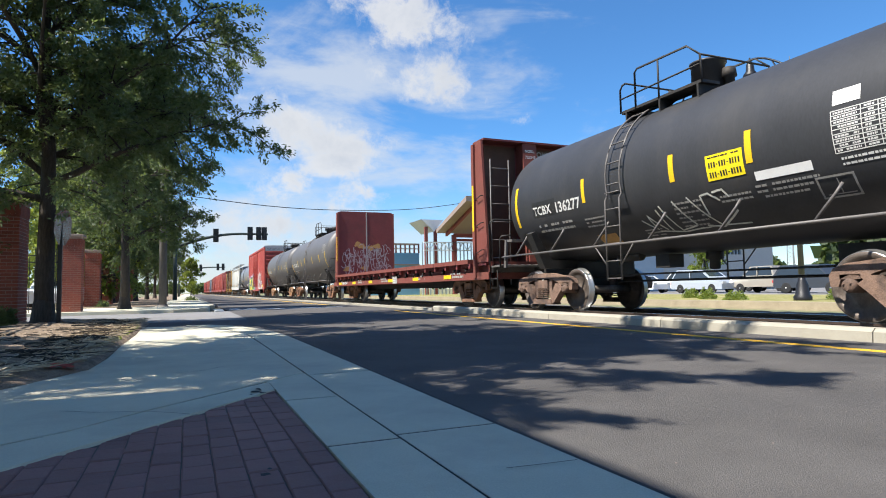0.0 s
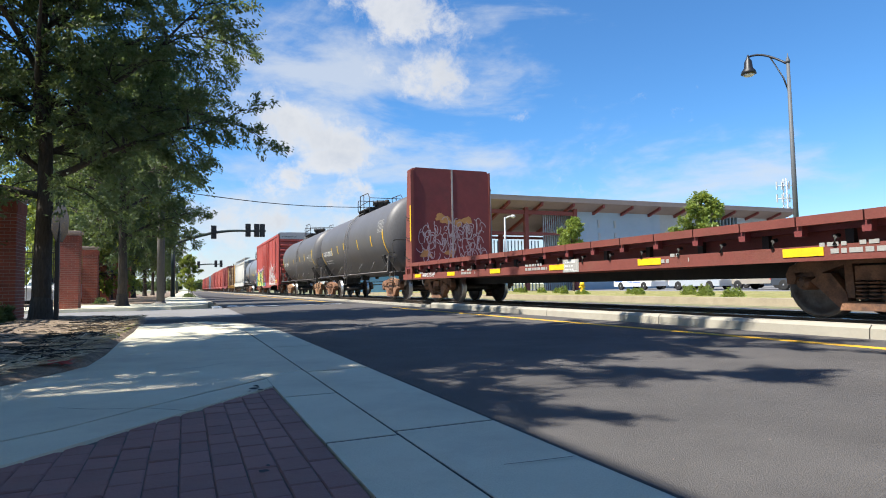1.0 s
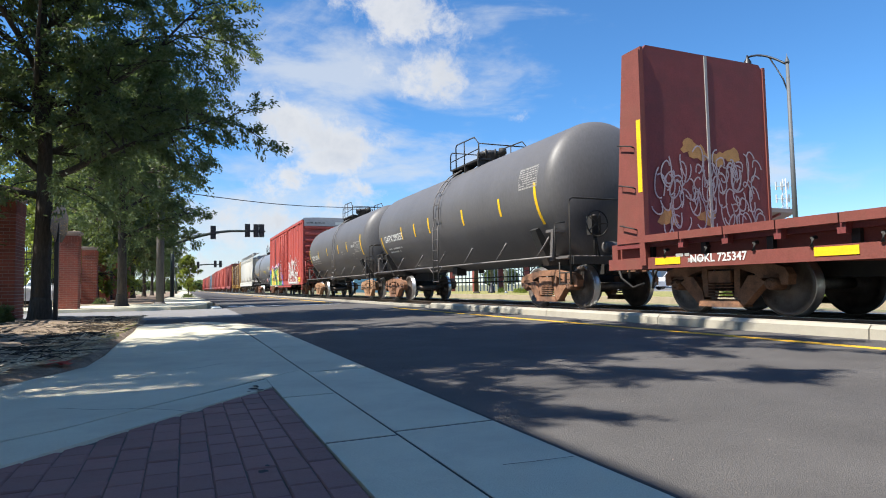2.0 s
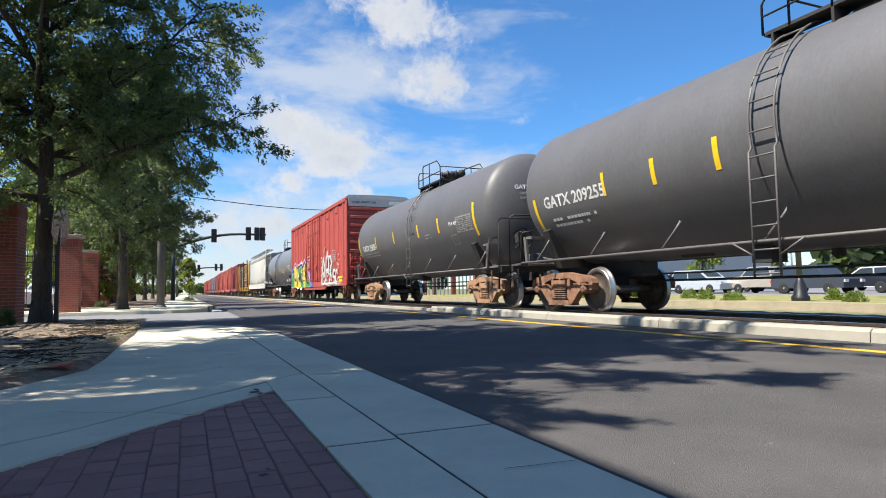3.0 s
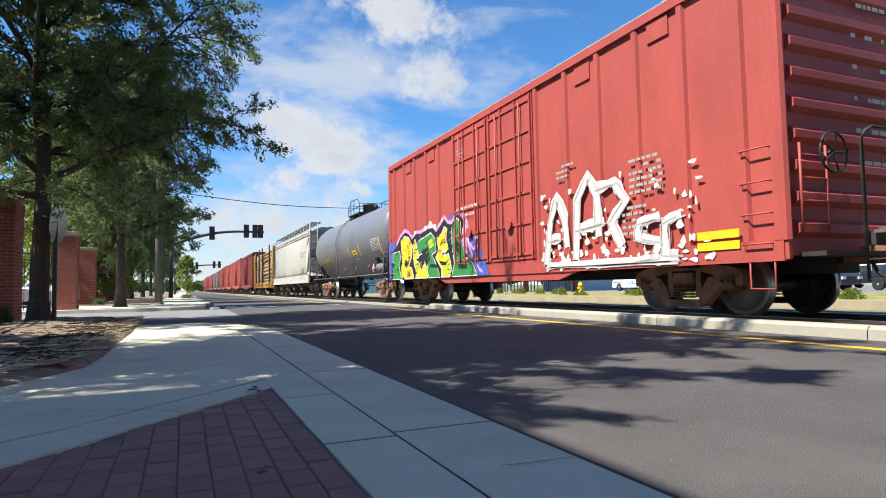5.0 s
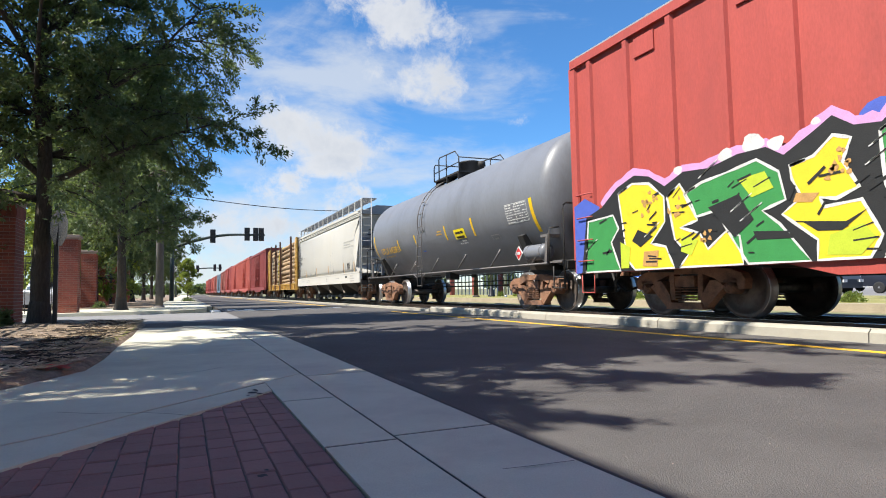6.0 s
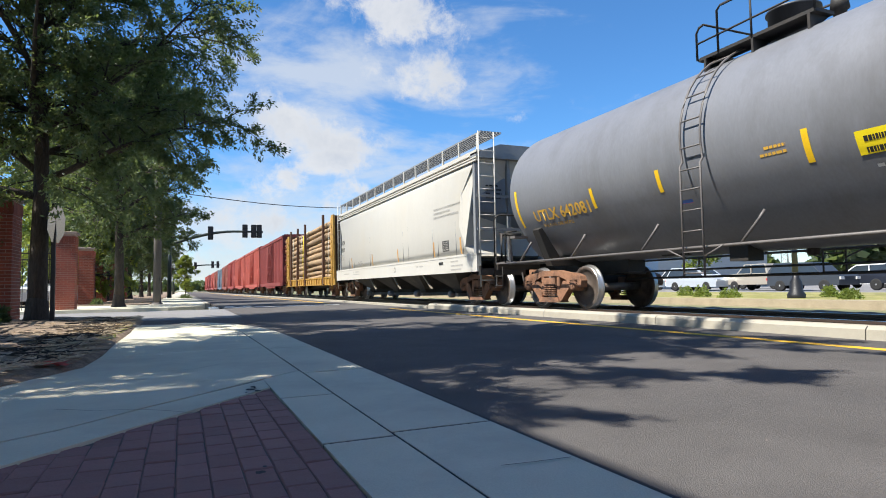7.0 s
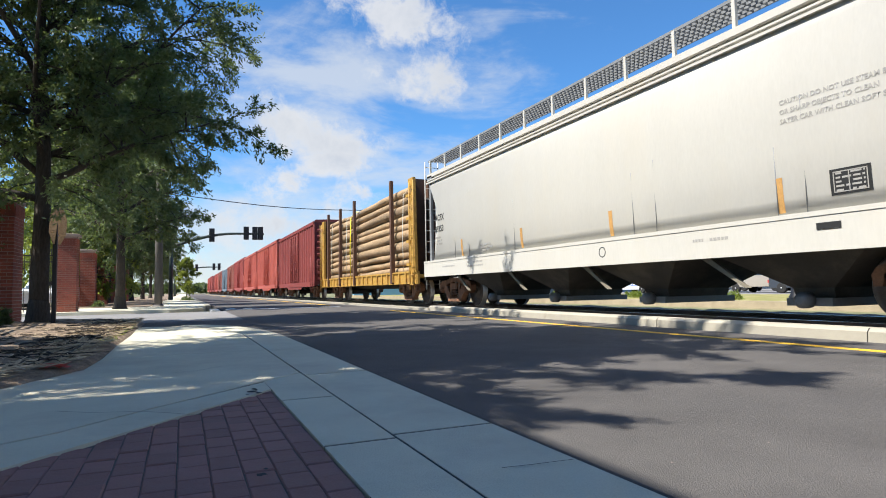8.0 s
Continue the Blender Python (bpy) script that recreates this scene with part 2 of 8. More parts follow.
def lathe(bm, profile, axis="y", c=(0, 0, 0), n=24):
    """Turn (distance along the axis, radius) pairs round an axis through c."""
    rings = []
    for d, r in profile:
        ring = []
        for k in range(n):
            u, v = math.cos(k * 2 * math.pi / n) * r, math.sin(k * 2 * math.pi / n) * r
            p = {"x": (d, u, v), "y": (u, d, v), "z": (u, v, d)}[axis]
            ring.append(bm.verts.new((p[0] + c[0], p[1] + c[1], p[2] + c[2])))
        rings.append(ring)
    for q, s in zip(rings, rings[1:]):
        for k in range(n):
            f = bm.faces.new((q[k], q[(k + 1) % n], s[(k + 1) % n], s[k]))
            f.smooth = True
    bm.faces.new(rings[0][::-1]), bm.faces.new(rings[-1])


def finish(name, bm, material, bevel=0.0, recalc=True):
    if bevel:
        bmesh.ops.bevel(bm, geom=bm.edges[:], offset=bevel, segments=1, affect="EDGES", profile=0.5)
    if recalc:
        bmesh.ops.recalc_face_normals(bm, faces=bm.faces[:])
    me = bpy.data.meshes.new(name)
    bm.to_mesh(me)
    bm.free()
    me.materials.append(material)
    return new(name, me)


def thing(name, label, category, group="", kind="", m=None):
    ob = new(name)
    ob.empty_display_size = 0.2
    if m is not None:
        ob.matrix_basis = m
    return tagged(ob, label, category, group, kind)


def part(name, bm, material, parent, label="", bevel=0.0, recalc=True):
    ob = finish(name, bm, material, bevel, recalc)
    ob.parent = parent
    return tagged(ob, label, kind="stuff" if name in FINE else "")


# print, paint strokes and rods too small to pick apart one by one
FINE = {"small_print", "figures", "scrawl", "data_panel", "panel_print", "panel_outline", "painted_hatching", "painted_marks", "painted_outline", "painted_scrawl", "painted_patch", "painted_ground",
        "painted_edge", "painted_shade", "painted_halo", "painted_letters", "brake_rigging", "weld_seam", "placard_frame"}


def piece(name, mesh, parent, m):
    ob = new(name, mesh)
    ob.parent = parent
    ob.matrix_basis = m
    return ob


def letters(text, size, place, spread=1.0):
    """A bmesh of built-in type: place(u, v) gives the point for u along the line, v upwards."""
    cu = bpy.data.curves.new("type", "FONT")
    cu.body, cu.size, cu.resolution_u, cu.offset = text, size, 2, size * 0.022
    ob = bpy.data.objects.new("type", cu)
    scene.collection.objects.link(ob)
    me = bpy.data.meshes.new_from_object(ob.evaluated_get(bpy.context.evaluated_depsgraph_get()))
    bm = bm_new()
    bm.from_mesh(me)
    bpy.data.objects.remove(ob), bpy.data.meshes.remove(me), bpy.data.curves.remove(cu)
    for v in bm.verts:
        v.co = place(v.co.x * spread, v.co.y)
    return bm


def bars(bm, place, u0, u1, v, h, rnd, fill=0.75, word=0.12):
    """A line of small print that cannot be read, as short bars."""
    u = u0
    while u < u1:
        w = rnd.uniform(0.5, 1.5) * word
        e = min(u + w, u1)
        if rnd.random() < fill:
            q = [bm.verts.new(place(a, b)) for a, b in ((u, v), (e, v), (e, v + h), (u, v + h))]
            bm.faces.new(q)
        u = e + word * 0.25


def patch(bm, place, u0, u1, v0, v1, n=1, m=1):
    grid = [[bm.verts.new(place(u0 + (u1 - u0) * i / n, v0 + (v1 - v0) * j / m)) for i in range(n + 1)] for j in range(m + 1)]
    for j in range(m):
        for i in range(n):
            bm.faces.new((grid[j][i], grid[j][i + 1], grid[j + 1][i + 1], grid[j + 1][i]))


def ribbon(bm, on, pts, w, lift):
    """A painted line of width w through (u, v) points."""
    prev = None
    for i, (u, v) in enumerate(pts):
        a, b = pts[max(i - 1, 0)], pts[min(i + 1, len(pts) - 1)]
        d = Vector((b[0] - a[0], b[1] - a[1]))
        d = d.normalized() if d.length else Vector((1, 0))
        n = Vector((-d.y, d.x)) * w
        q = [bm.verts.new(on(u + n.x, v + n.y, lift)), bm.verts.new(on(u - n.x, v - n.y, lift))]
        if prev:
            bm.faces.new((prev[0], prev[1], q[1], q[0]))
        prev = q


# ---- ground ----
def slab(name, outline, z0, z1, material, label, kind="structure", category=""):
    bm = bm_new()
    prism(bm, outline, 2, z0, z1)
    return tagged(finish(name, bm, material), label, category, kind=kind)


def rect(x0, x1, y0, y1):
    return [(x0, y0), (x1, y0), (x1, y1), (x0, y1)]


RAIL_Z, TRACK_X = 0.095, 8.72
slab("ground", rect(-2500, 2500, -2500, 2500), -0.6, -0.12, M["ground"], "flat dull green ground that reaches the horizon")
slab("road", rect(1.29, 6.42, -40, 420), -0.2, 0.0, M["asphalt"], "grey asphalt street beside the railway line")
slab("road_side", rect(-60, 1.29, 14.6, 21.3), -0.2, -0.001, M["asphalt_old"], "worn asphalt side street meeting the main street")
slab("road_apron", rect(-0.9, 1.29, 8.6, 14.6), -0.2, -0.001, M["asphalt"], "asphalt where the side street turns in")


# one dark strip carries the tar lip and the shade painted in beside it
slab("road_edge", rect(1.284, 1.325, -12, 8.5), -0.1, 0.0035, M["tar"], "dark strip of tar lip and painted shade along the gutter")


def yellow_lines():
    bm = bm_new()
    box(bm, 5.60, 5.72, -40, 17.0, -0.05, 0.004)
    tagged(finish("road_marking", bm, M["yellow_line"]), "worn yellow line along the asphalt street", kind="structure")
    bm = bm_new()
    box(bm, 5.60, 5.72, 25.0, 300, -0.05, 0.004)
    tagged(finish("road_marking", bm, M["yellow_line"]), "worn yellow line along the asphalt street", kind="structure")
    bm = bm_new()
    for k in range(3):
        box(bm, 0.9 + k * 0.6, 1.2 + k * 0.6, 22.4, 24.4, -0.05, 0.004)
    box(bm, 1.4, 5.5, 22.6, 23.1, -0.05, 0.004)
    tagged(finish("road_marking", bm, M["white_line"]), "worn white stop line at the crossing", kind="structure")


yellow_lines()


def paved_corner():
    rnd = random.Random(5)
    # kerb strip and gutter, slab by slab
    gutter = tagged(new("gutter"), "pale concrete gutter between pavement and asphalt", kind="structure")
    y = -12.0
    while y < 8.3:
        e = y + (2.05 if y > -4 else 2.6)
        bm = bm_new()
        prism(bm, rect(0.834, 1.30, y + 0.011, e - 0.011), 2, -0.15, 0.006)
        part("gutter_slab", bm, M["concrete"], gutter)
        y = e
    band = tagged(new("kerb_strip"), "flush concrete strip along the paver field", kind="structure")
    y = -11.0
    while y < 4.0:
        bm = bm_new()
        prism(bm, rect(0.522, 0.822, y + 0.011, y + 1.12 - 0.011), 2, -0.15, 0.006)
        part("kerb_slab", bm, M["concrete"], band)
        y += 1.12
    slab("joint_bed", [(-3.5, 0.32), (-0.585, 2.72), (0.45, 3.96), (0.525, 4.04), (0.525, -11.5), (1.28, -11.5), (1.28, 8.4), (0.80, 9.4), (0.45, 11.2), (-0.60, 12.0), (-0.60, 5.9), (-1.5, 4.8), (-3.5, 4.35)], -0.3, 0.003, M["tar"], "dark joints between the concrete slabs")
    # concrete walk: slabs cut by the slanting joint
    side = tagged(new("pavement"), "pale concrete pavement in slabs with dark joints", kind="structure")
    shapes = [
        [(-3.5, 0.25), (-0.59, 2.66), (0.45, 3.90), (0.516, 3.98), (0.516, 4.315), (-0.16, 3.615), (-0.50, 3.215), (-3.5, 0.893)],
        [(-3.5, 0.925), (-0.50, 3.252), (-0.16, 3.652), (0.510, 4.362), (0.816, 4.686), (0.816, 6.69), (-0.70, 6.69), (-0.74, 5.75), (-1.6, 4.75), (-3.5, 4.3)],
        [(-0.70, 6.70), (0.816, 6.70), (0.81, 8.2), (-0.72, 8.2)],
        [(-0.72, 8.21), (0.81, 8.21), (0.80, 9.4), (0.70, 10.15), (-0.70, 10.2)],
        [(-0.70, 10.22), (0.69, 10.17), (0.45, 11.3), (-0.05, 12.2), (-0.75, 12.5)]]
    for s in shapes:
        bm = bm_new()
        prism(bm, s, 2, -0.15, 0.009)
        part("pavement_slab", bm, M["concrete"], side)
    bend = [(0.83, 1.30, 8.51), (0.82, 1.28, 9.4), (0.72, 1.18, 10.4), (0.46, 0.92, 11.6), (-0.02, 0.40, 12.7)]
    for (a0, b0, y0), (a1, b1, y1) in zip(bend, bend[1:]):
        bm = bm_new()
        prism(bm, [(a0, y0 + 0.01), (b0, y0 + 0.01), (b1, y1 - 0.01), (a1, y1 - 0.01)], 2, -0.15, 0.005)
        part("gutter_slab", bm, M["concrete"], gutter)
    # hairline cracks wandering off the joints
    bm = bm_new()
    for pts in ([(0.06, 3.33), (-0.06, 3.45), (-0.20, 3.57), (-0.42, 3.66), (-0.62, 3.80)], [(1.0, 1.86), (1.12, 1.845), (1.28, 1.83)], [(0.30, 5.4), (0.12, 5.2), (-0.1, 5.15)]):
        ribbon(bm, lambda a, b, l: Vector((a, b, 0.0115)), [(a + rnd.uniform(-0.006, 0.006), b + rnd.uniform(-0.006, 0.006)) for a, b in pts], 0.0025, 0)
    part("crack", bm, M["tar"], side, recalc=False)
    # pavers in columns along the street
    field = tagged(new("paver_field"), "dark red clay paver field set in the pavement", kind="structure")
    bm = bm_new()
    prism(bm, [(-4, -8), (0.518, -8), (0.518, 3.97), (0.45, 3.89), (-0.59, 2.65), (-3.5, 0.24), (-4, 0.24)], 2, -0.2, -0.006)
    part("sand_bed", bm, M["joint"], field)
    bm = bm_new()
    box(bm, -0.0522, 0.0522, -0.0812, 0.0812, -0.03, 0.0)
    bmesh.ops.bevel(bm, geom=[e for e in bm.edges if e.verts[0].co.z > -0.001 and e.verts[1].co.z > -0.001], offset=0.005, segments=1, affect="EDGES")
    src = finish("paver", bm, M["paver"])
    mesh = src.data
    bpy.data.objects.remove(src)
    rest = bm_new()
    for i in range(30):
        x = 0.465 - i * 0.1065
        for j in range(-30, 26):
            y = j * 0.166 + (0.083 if i % 2 else 0) + rnd.uniform(-0.004, 0.004)
            if y > 2.66 + (x + 0.59) * 1.19 + 0.07 or x < -2.6:
                continue
            z, tilt = rnd.uniform(-0.003, 0.002), rnd.uniform(-0.7, 0.7)
            if y > 1.35 and x > -1.25:
                piece("paver", mesh, field, pose(x, y, z, tilt, rnd.uniform(-0.7, 0.7), rnd.uniform(-0.8, 0.8)))
            else:
                box(rest, x - 0.052, x + 0.052, y - 0.081, y + 0.081, -0.03, z)
    tagged(part("paver_rest", rest, M["paver"], field), kind="stuff")


paved_corner()


def verge():
    """Mulch bed under the trees, with straw."""
    rnd = random.Random(8)
    bm = bm_new()
    nx, ny = 40, 60
    grid = []
    for j in range(ny + 1):
        row = []
        for i in range(nx + 1):
            y = 4.0 + 10.4 * j / ny
            right = -0.72 - max(0, (6.0 - y)) ** 1.5 * 0.32
            x = right + (-7.5 - right) * (i / nx) ** 1.4
            h = 0.0 if i == 0 else min(0.13, 0.015 + 0.012 * i) + 0.035 * noise.noise((x * 2, y * 2, 0)) + 0.02 * noise.noise((x * 7, y * 7, 3))
            if j == ny:
                h = -0.1
            row.append(bm.verts.new((x, y, h)))
        grid.append(row)
    for j in range(ny):
        for i in range(nx):
            bm.faces.new((grid[j][i], grid[j + 1][i], grid[j + 1][i + 1], grid[j][i + 1])).smooth = True
    tagged(finish("verge", bm, M["mulch"]), "brown mulch bed under the street trees", kind="structure")
    bm = bm_new()
    for _ in range(7000):
        y = rnd.uniform(4.2, 14.2)
        x = -0.75 - max(0, (6.0 - y)) ** 1.5 * 0.32 - abs(rnd.gauss(0, 1.6))
        a, l, z = rnd.uniform(0, 6.3), rnd.uniform(0.03, 0.11), 0.085 + rnd.uniform(0, 0.03)
        dx, dy = math.cos(a) * l, math.sin(a) * l
        w = 0.004
        q = [(x - dx, y - dy, z), (x + dx, y + dy, z + rnd.uniform(-0.02, 0.03))]
        vs = [bm.verts.new(Vector(q[0]) + Vector((w, 0, 0))), bm.verts.new(Vector(q[1]) + Vector((w, 0, 0))), bm.verts.new(Vector(q[1]) - Vector((w, 0, -0.004))), bm.verts.new(Vector(q[0]) - Vector((w, 0, -0.004)))]
        bm.faces.new(vs)
    tagged(finish("straw", bm, M["straw"], recalc=False), "scattered dry leaves and straw on the mulch", "straw", kind="stuff")
    # fallen twigs and surface roots
    bm = bm_new()
    for k in range(420):
        y = rnd.uniform(4.6, 13.8)
        x = -0.85 - max(0, (6.0 - y)) ** 1.5 * 0.32 - abs(rnd.gauss(0, 1.5))
        a, l = rnd.uniform(-0.7, 0.7) + (0 if k % 3 else 1.5), rnd.uniform(0.12, 0.5) * (2.2 if k < 40 else 1)
        pts = [(x + math.cos(a) * l * (i / 3 - 0.5) + rnd.uniform(-0.02, 0.02), y + math.sin(a) * l * (i / 3 - 0.5) + rnd.uniform(-0.02, 0.02), 0.11 + rnd.uniform(-0.01, 0.03)) for i in range(4)]
        tube(bm, pts, 0.014 if k < 40 else 0.006, 5, 0.004)
    tagged(finish("fallen_twigs", bm, M["bark"]), "dark fallen twigs and roots on the mulch", "twigs", kind="stuff")
    # tufts of grass along the edge
    bm = bm_new()
    for _ in range(1500):
        y = rnd.choice((rnd.uniform(8.5, 11.5), rnd.uniform(9.5, 12.5)))
        x = -0.78 - abs(rnd.gauss(0, 0.35))
        a, h = rnd.uniform(0, 6.3), rnd.uniform(0.03, 0.09)
        d = Vector((math.cos(a), math.sin(a), 0))
        b = Vector((x, y, 0.03))
        bm.faces.new([bm.verts.new(b - d * 0.006), bm.verts.new(b + d * 0.006), bm.verts.new(b + d.cross(Vector((0, 0, 1))) * 0.03 + Vector((0, 0, h)))])
    tagged(finish("grass_tuft", bm, M["leaf_light"], recalc=False), "sparse grass tufts at the edge of the mulch", "grass", kind="stuff")


verge()
rnd = random.Random(64)
bm = bm_new()
for k in range(150):
    x, y, r = rnd.uniform(1.5, 6.3), rnd.uniform(0.8, 9.0), rnd.uniform(0.0015, 0.004)
    lathe(bm, [(0.0, r), (r * 0.7, r * 0.8), (r, r * 0.2)], "z", (x, y, 0.0), 5)
tagged(finish("pebbles", bm, M["cap"]), "loose pale grit on the asphalt", "grit", kind="stuff")
bm = bm_new()
for k, (x, y, w, h) in enumerate(((0.42, 4.02, 0.018, 0.05), (0.40, 3.93, 0.03, 0.04), (0.43, 3.86, 0.02, 0.025), (0.36, 3.83, 0.012, 0.012), (0.25, 2.15, 0.018, 0.02), (0.27, 2.21, 0.008, 0.014), (-0.05, 1.95, 0.03, 0.008))):
    vs = []
    for i in range(10):
        a, q = i * 0.628, rnd.uniform(0.6, 1.2)
        vs.append(bm.verts.new((x + math.cos(a) * w * q, y + math.sin(a) * h * q, 0.0125)))
    bm.faces.new(vs)
tagged(finish("tar_spot", bm, M["tar"], recalc=False), "dark spots of tar and gum on the pavement", "stain", kind="stuff")
bm = bm_new()
for k, (x, y) in enumerate(((-0.98, 5.62), (-0.90, 5.66), (-0.84, 5.60))):
    bm.faces.new([bm.verts.new((x + math.cos(a) * r, y + math.sin(a) * r, 0.075 + 0.02 * math.sin(a * 2 + k))) for a, r in ((0.2, 0.10), (1.2, 0.07), (2.4, 0.10), (3.6, 0.07), (4.9, 0.10))])
tagged(finish("litter", bm, mat("red_litter", (0.5, 0.05, 0.03), 0.6), recalc=False), "crumpled red litter lying on the mulch", "litter")


def far_corner():
    slab("pavement_far", [(-6, 21.3), (-0.4, 21.3), (0.35, 22.0), (0.7, 23.4), (0.85, 26), (0.85, 300), (-1.2, 300), (-1.2, 27), (-6, 27)], -0.2, 0.10, M["concrete"], "pale concrete pavement across the side street")
    slab("verge_far", rect(-6.5, -1.25, 27.2, 300), -0.2, 0.12, M["mulch"], "shaded verge under the far street trees")
    slab("kerb_far", [(0.86, 26), (1.05, 26), (1.05, 300), (0.86, 300)], -0.2, 0.11, M["kerb"], "low concrete kerb along the far pavement")


far_corner()


def rail_bed():
    # kerb on the railway side, cast in lengths
    kerb = tagged(new("kerb"), "pale weathered concrete kerb beside the railway", kind="structure")
    bm = bm_new()
    prism(bm, [(6.42, -0.15), (6.44, 0.105), (6.48, 0.14), (6.66, 0.14), (6.68, -0.15)], 1, 0.006, 2.994)
    src = finish("kerb_stone", bm, M["kerb"])
    mesh = src.data
    bpy.data.objects.remove(src)
    for k in range(-8, 6):
        piece("kerb_stone", mesh, kerb, pose(0, k * 3.0 - 2.0, 0))
    slab("kerb_low", [(6.42, 16.0), (6.68, 16.0), (6.68, 200), (6.42, 200)], -0.15, 0.07, M["kerb"], "low concrete kerb further along the railway")
    bm = bm_new()
    rnd = random.Random(3)
    nx, ny = 36, 420
    grid = []
    for j in range(ny + 1):
        row = []
        for i in range(nx + 1):
            x = 6.68 + 5.4 * i / nx
            y = -14 + (j / ny) ** 1.6 * 330
            row.append(bm.verts.new((x, y, -0.02 + rnd.uniform(-0.03, 0.03))))
        grid.append(row)
    for j in range(ny):
        for i in range(nx):
            bm.faces.new((grid[j][i], grid[j][i + 1], grid[j + 1][i + 1], grid[j + 1][i]))
    tagged(finish("track_bed", bm, M["ballast"]), "grey crushed-stone ballast under the track", kind="structure")
    track = thing("railway_track", "steel railway track on timber sleepers in ballast", "track", kind="structure")
    prof = [(-0.07, -0.08), (0.07, -0.08), (0.07, -0.065), (0.012, -0.05), (0.012, 0.045), (0.035, 0.055), (0.035, RAIL_Z - 0.004), (-0.035, RAIL_Z - 0.004), (-0.035, 0.055), (-0.012, 0.045), (-0.012, -0.05), (-0.07, -0.065)]
    for s in (-1, 1):
        bm = bm_new()
        prism(bm, [(TRACK_X + s * 0.7525 + u, v) for u, v in prof], 1, -60, 420)
        rl = part("rail", bm, M["rail"], track)
        bm = bm_new()
        box(bm, TRACK_X + s * 0.7525 - 0.03, TRACK_X + s * 0.7525 + 0.03, -60, 420, RAIL_Z - 0.004, RAIL_Z)
        part("railhead", bm, M["rail_top"], rl, "polished running surface")
    bm = bm_new()
    box(bm, -1.3, 1.3, -0.11, 0.11, -0.2, 0.0)
    src = finish("sleeper", bm, M["bark"])
    mesh = src.data
    bpy.data.objects.remove(src)
    for k in range(150):
        piece("sleeper", mesh, track, pose(TRACK_X, -6 + k * 0.53, 0.005))
    # concrete edge wall and strip behind the track
    slab("edge_wall", rect(15.0, 15.4, -20, 62), -0.4, 0.10, M["wall_tan"], "low pale concrete edge wall behind the track")
    slab("verge_station", rect(15.4, 26, -20, 66), -0.4, 0.06, M["grass"], "sunny grass strip between the track and the car park")
    slab("trackside", rect(12.08, 15.0, -20, 120), -0.4, -0.16, M["ballast"], "stony ground beside the track")
    slab("car_park", rect(26, 90, -40, 64), -0.3, -0.06, M["asphalt_old"], "pale asphalt car park")


rail_bed()


# ---- train ----
M["tank_black"] = mat("tank_black", (0.032, 0.033, 0.037), 0.5, var=0.25, scale=1.5, grain=30, bump=0.03, stain=(0.06, 0.057, 0.054), stain_amt=0.5, stain_scale=1.0, stretch=(1, 1, 0.35))
M["tank_dark"] = mat("tank_dark_grey", (0.105, 0.102, 0.105), 0.5, var=0.2, scale=1.2, grain=25, bump=0.03, stain=(0.10, 0.095, 0.09), stain_amt=0.45, stain_scale=0.8, stretch=(1, 1, 0.35))
M["tank_grey"] = mat("tank_grey", (0.165, 0.172, 0.190), 0.42, var=0.12, scale=1.2, grain=25, bump=0.02, stain=(0.08, 0.075, 0.07), stain_amt=0.4, stain_scale=0.8, stretch=(1, 1, 0.35))
M["frame_black"] = mat("underframe_black", (0.02, 0.019, 0.018), 0.7, var=0.4, scale=5, grain=40, stain=(0.07, 0.05, 0.035), stain_amt=0.4)
M["pipe_grey"] = mat("pipe_grey", (0.12, 0.11, 0.105), 0.5, var=0.3)
M["rust_cast"] = mat("rusty_casting", (0.25, 0.125, 0.07), 0.85, var=0.5, scale=6, grain=50, bump=0.4, stain=(0.055, 0.036, 0.03), stain_amt=0.9, stain_scale=2.2)
M["rust_ochre"] = mat("ochre_casting", (0.35, 0.20, 0.11), 0.85, var=0.35, scale=5, grain=50, bump=0.4, stain=(0.16, 0.075, 0.045), stain_amt=0.85, stain_scale=2.6)
M["rust_dull"] = mat("dull_casting", (0.20, 0.125, 0.09), 0.85, var=0.45, scale=6, grain=50, bump=0.4, stain=(0.04, 0.032, 0.03), stain_amt=0.9, stain_scale=2.2)
M["wheel_steel"] = mat("wheel_steel", (0.16, 0.13, 0.11), 0.55, 0.5, var=0.3, stain=(0.05, 0.035, 0.03), stain_amt=0.8, stain_scale=4)
M["tread"] = mat("wheel_tread", (0.55, 0.54, 0.53), 0.3, 0.9, var=0.15)
M["stripe_yellow"] = mat("stripe_yellow", (0.80, 0.50, 0.01), 0.5, var=0.15)
M["decal_white"] = mat("decal_white", (0.62, 0.62, 0.60), 0.5, var=0.15)
M["notice_yellow"] = mat("notice_yellow", (0.86, 0.68, 0.01), 0.5, var=0.06)
M["label_white"] = mat("label_white", (0.80, 0.80, 0.79), 0.5, var=0.06)
M["chalk"] = mat("chalk_spray", (0.58, 0.58, 0.52), 0.7, var=0.35, scale=12)
M["decal_dim"] = mat("decal_dim", (0.33, 0.32, 0.30), 0.6, var=0.2)
M["decal_amber"] = mat("decal_amber", (0.62, 0.36, 0.05), 0.5, var=0.15)
M["decal_black"] = mat("decal_black", (0.02, 0.02, 0.02), 0.5)
M["placard_red"] = mat("placard_red", (0.6, 0.03, 0.03), 0.5)
M["placard_blue"] = mat("placard_blue", (0.05, 0.15, 0.5), 0.5)
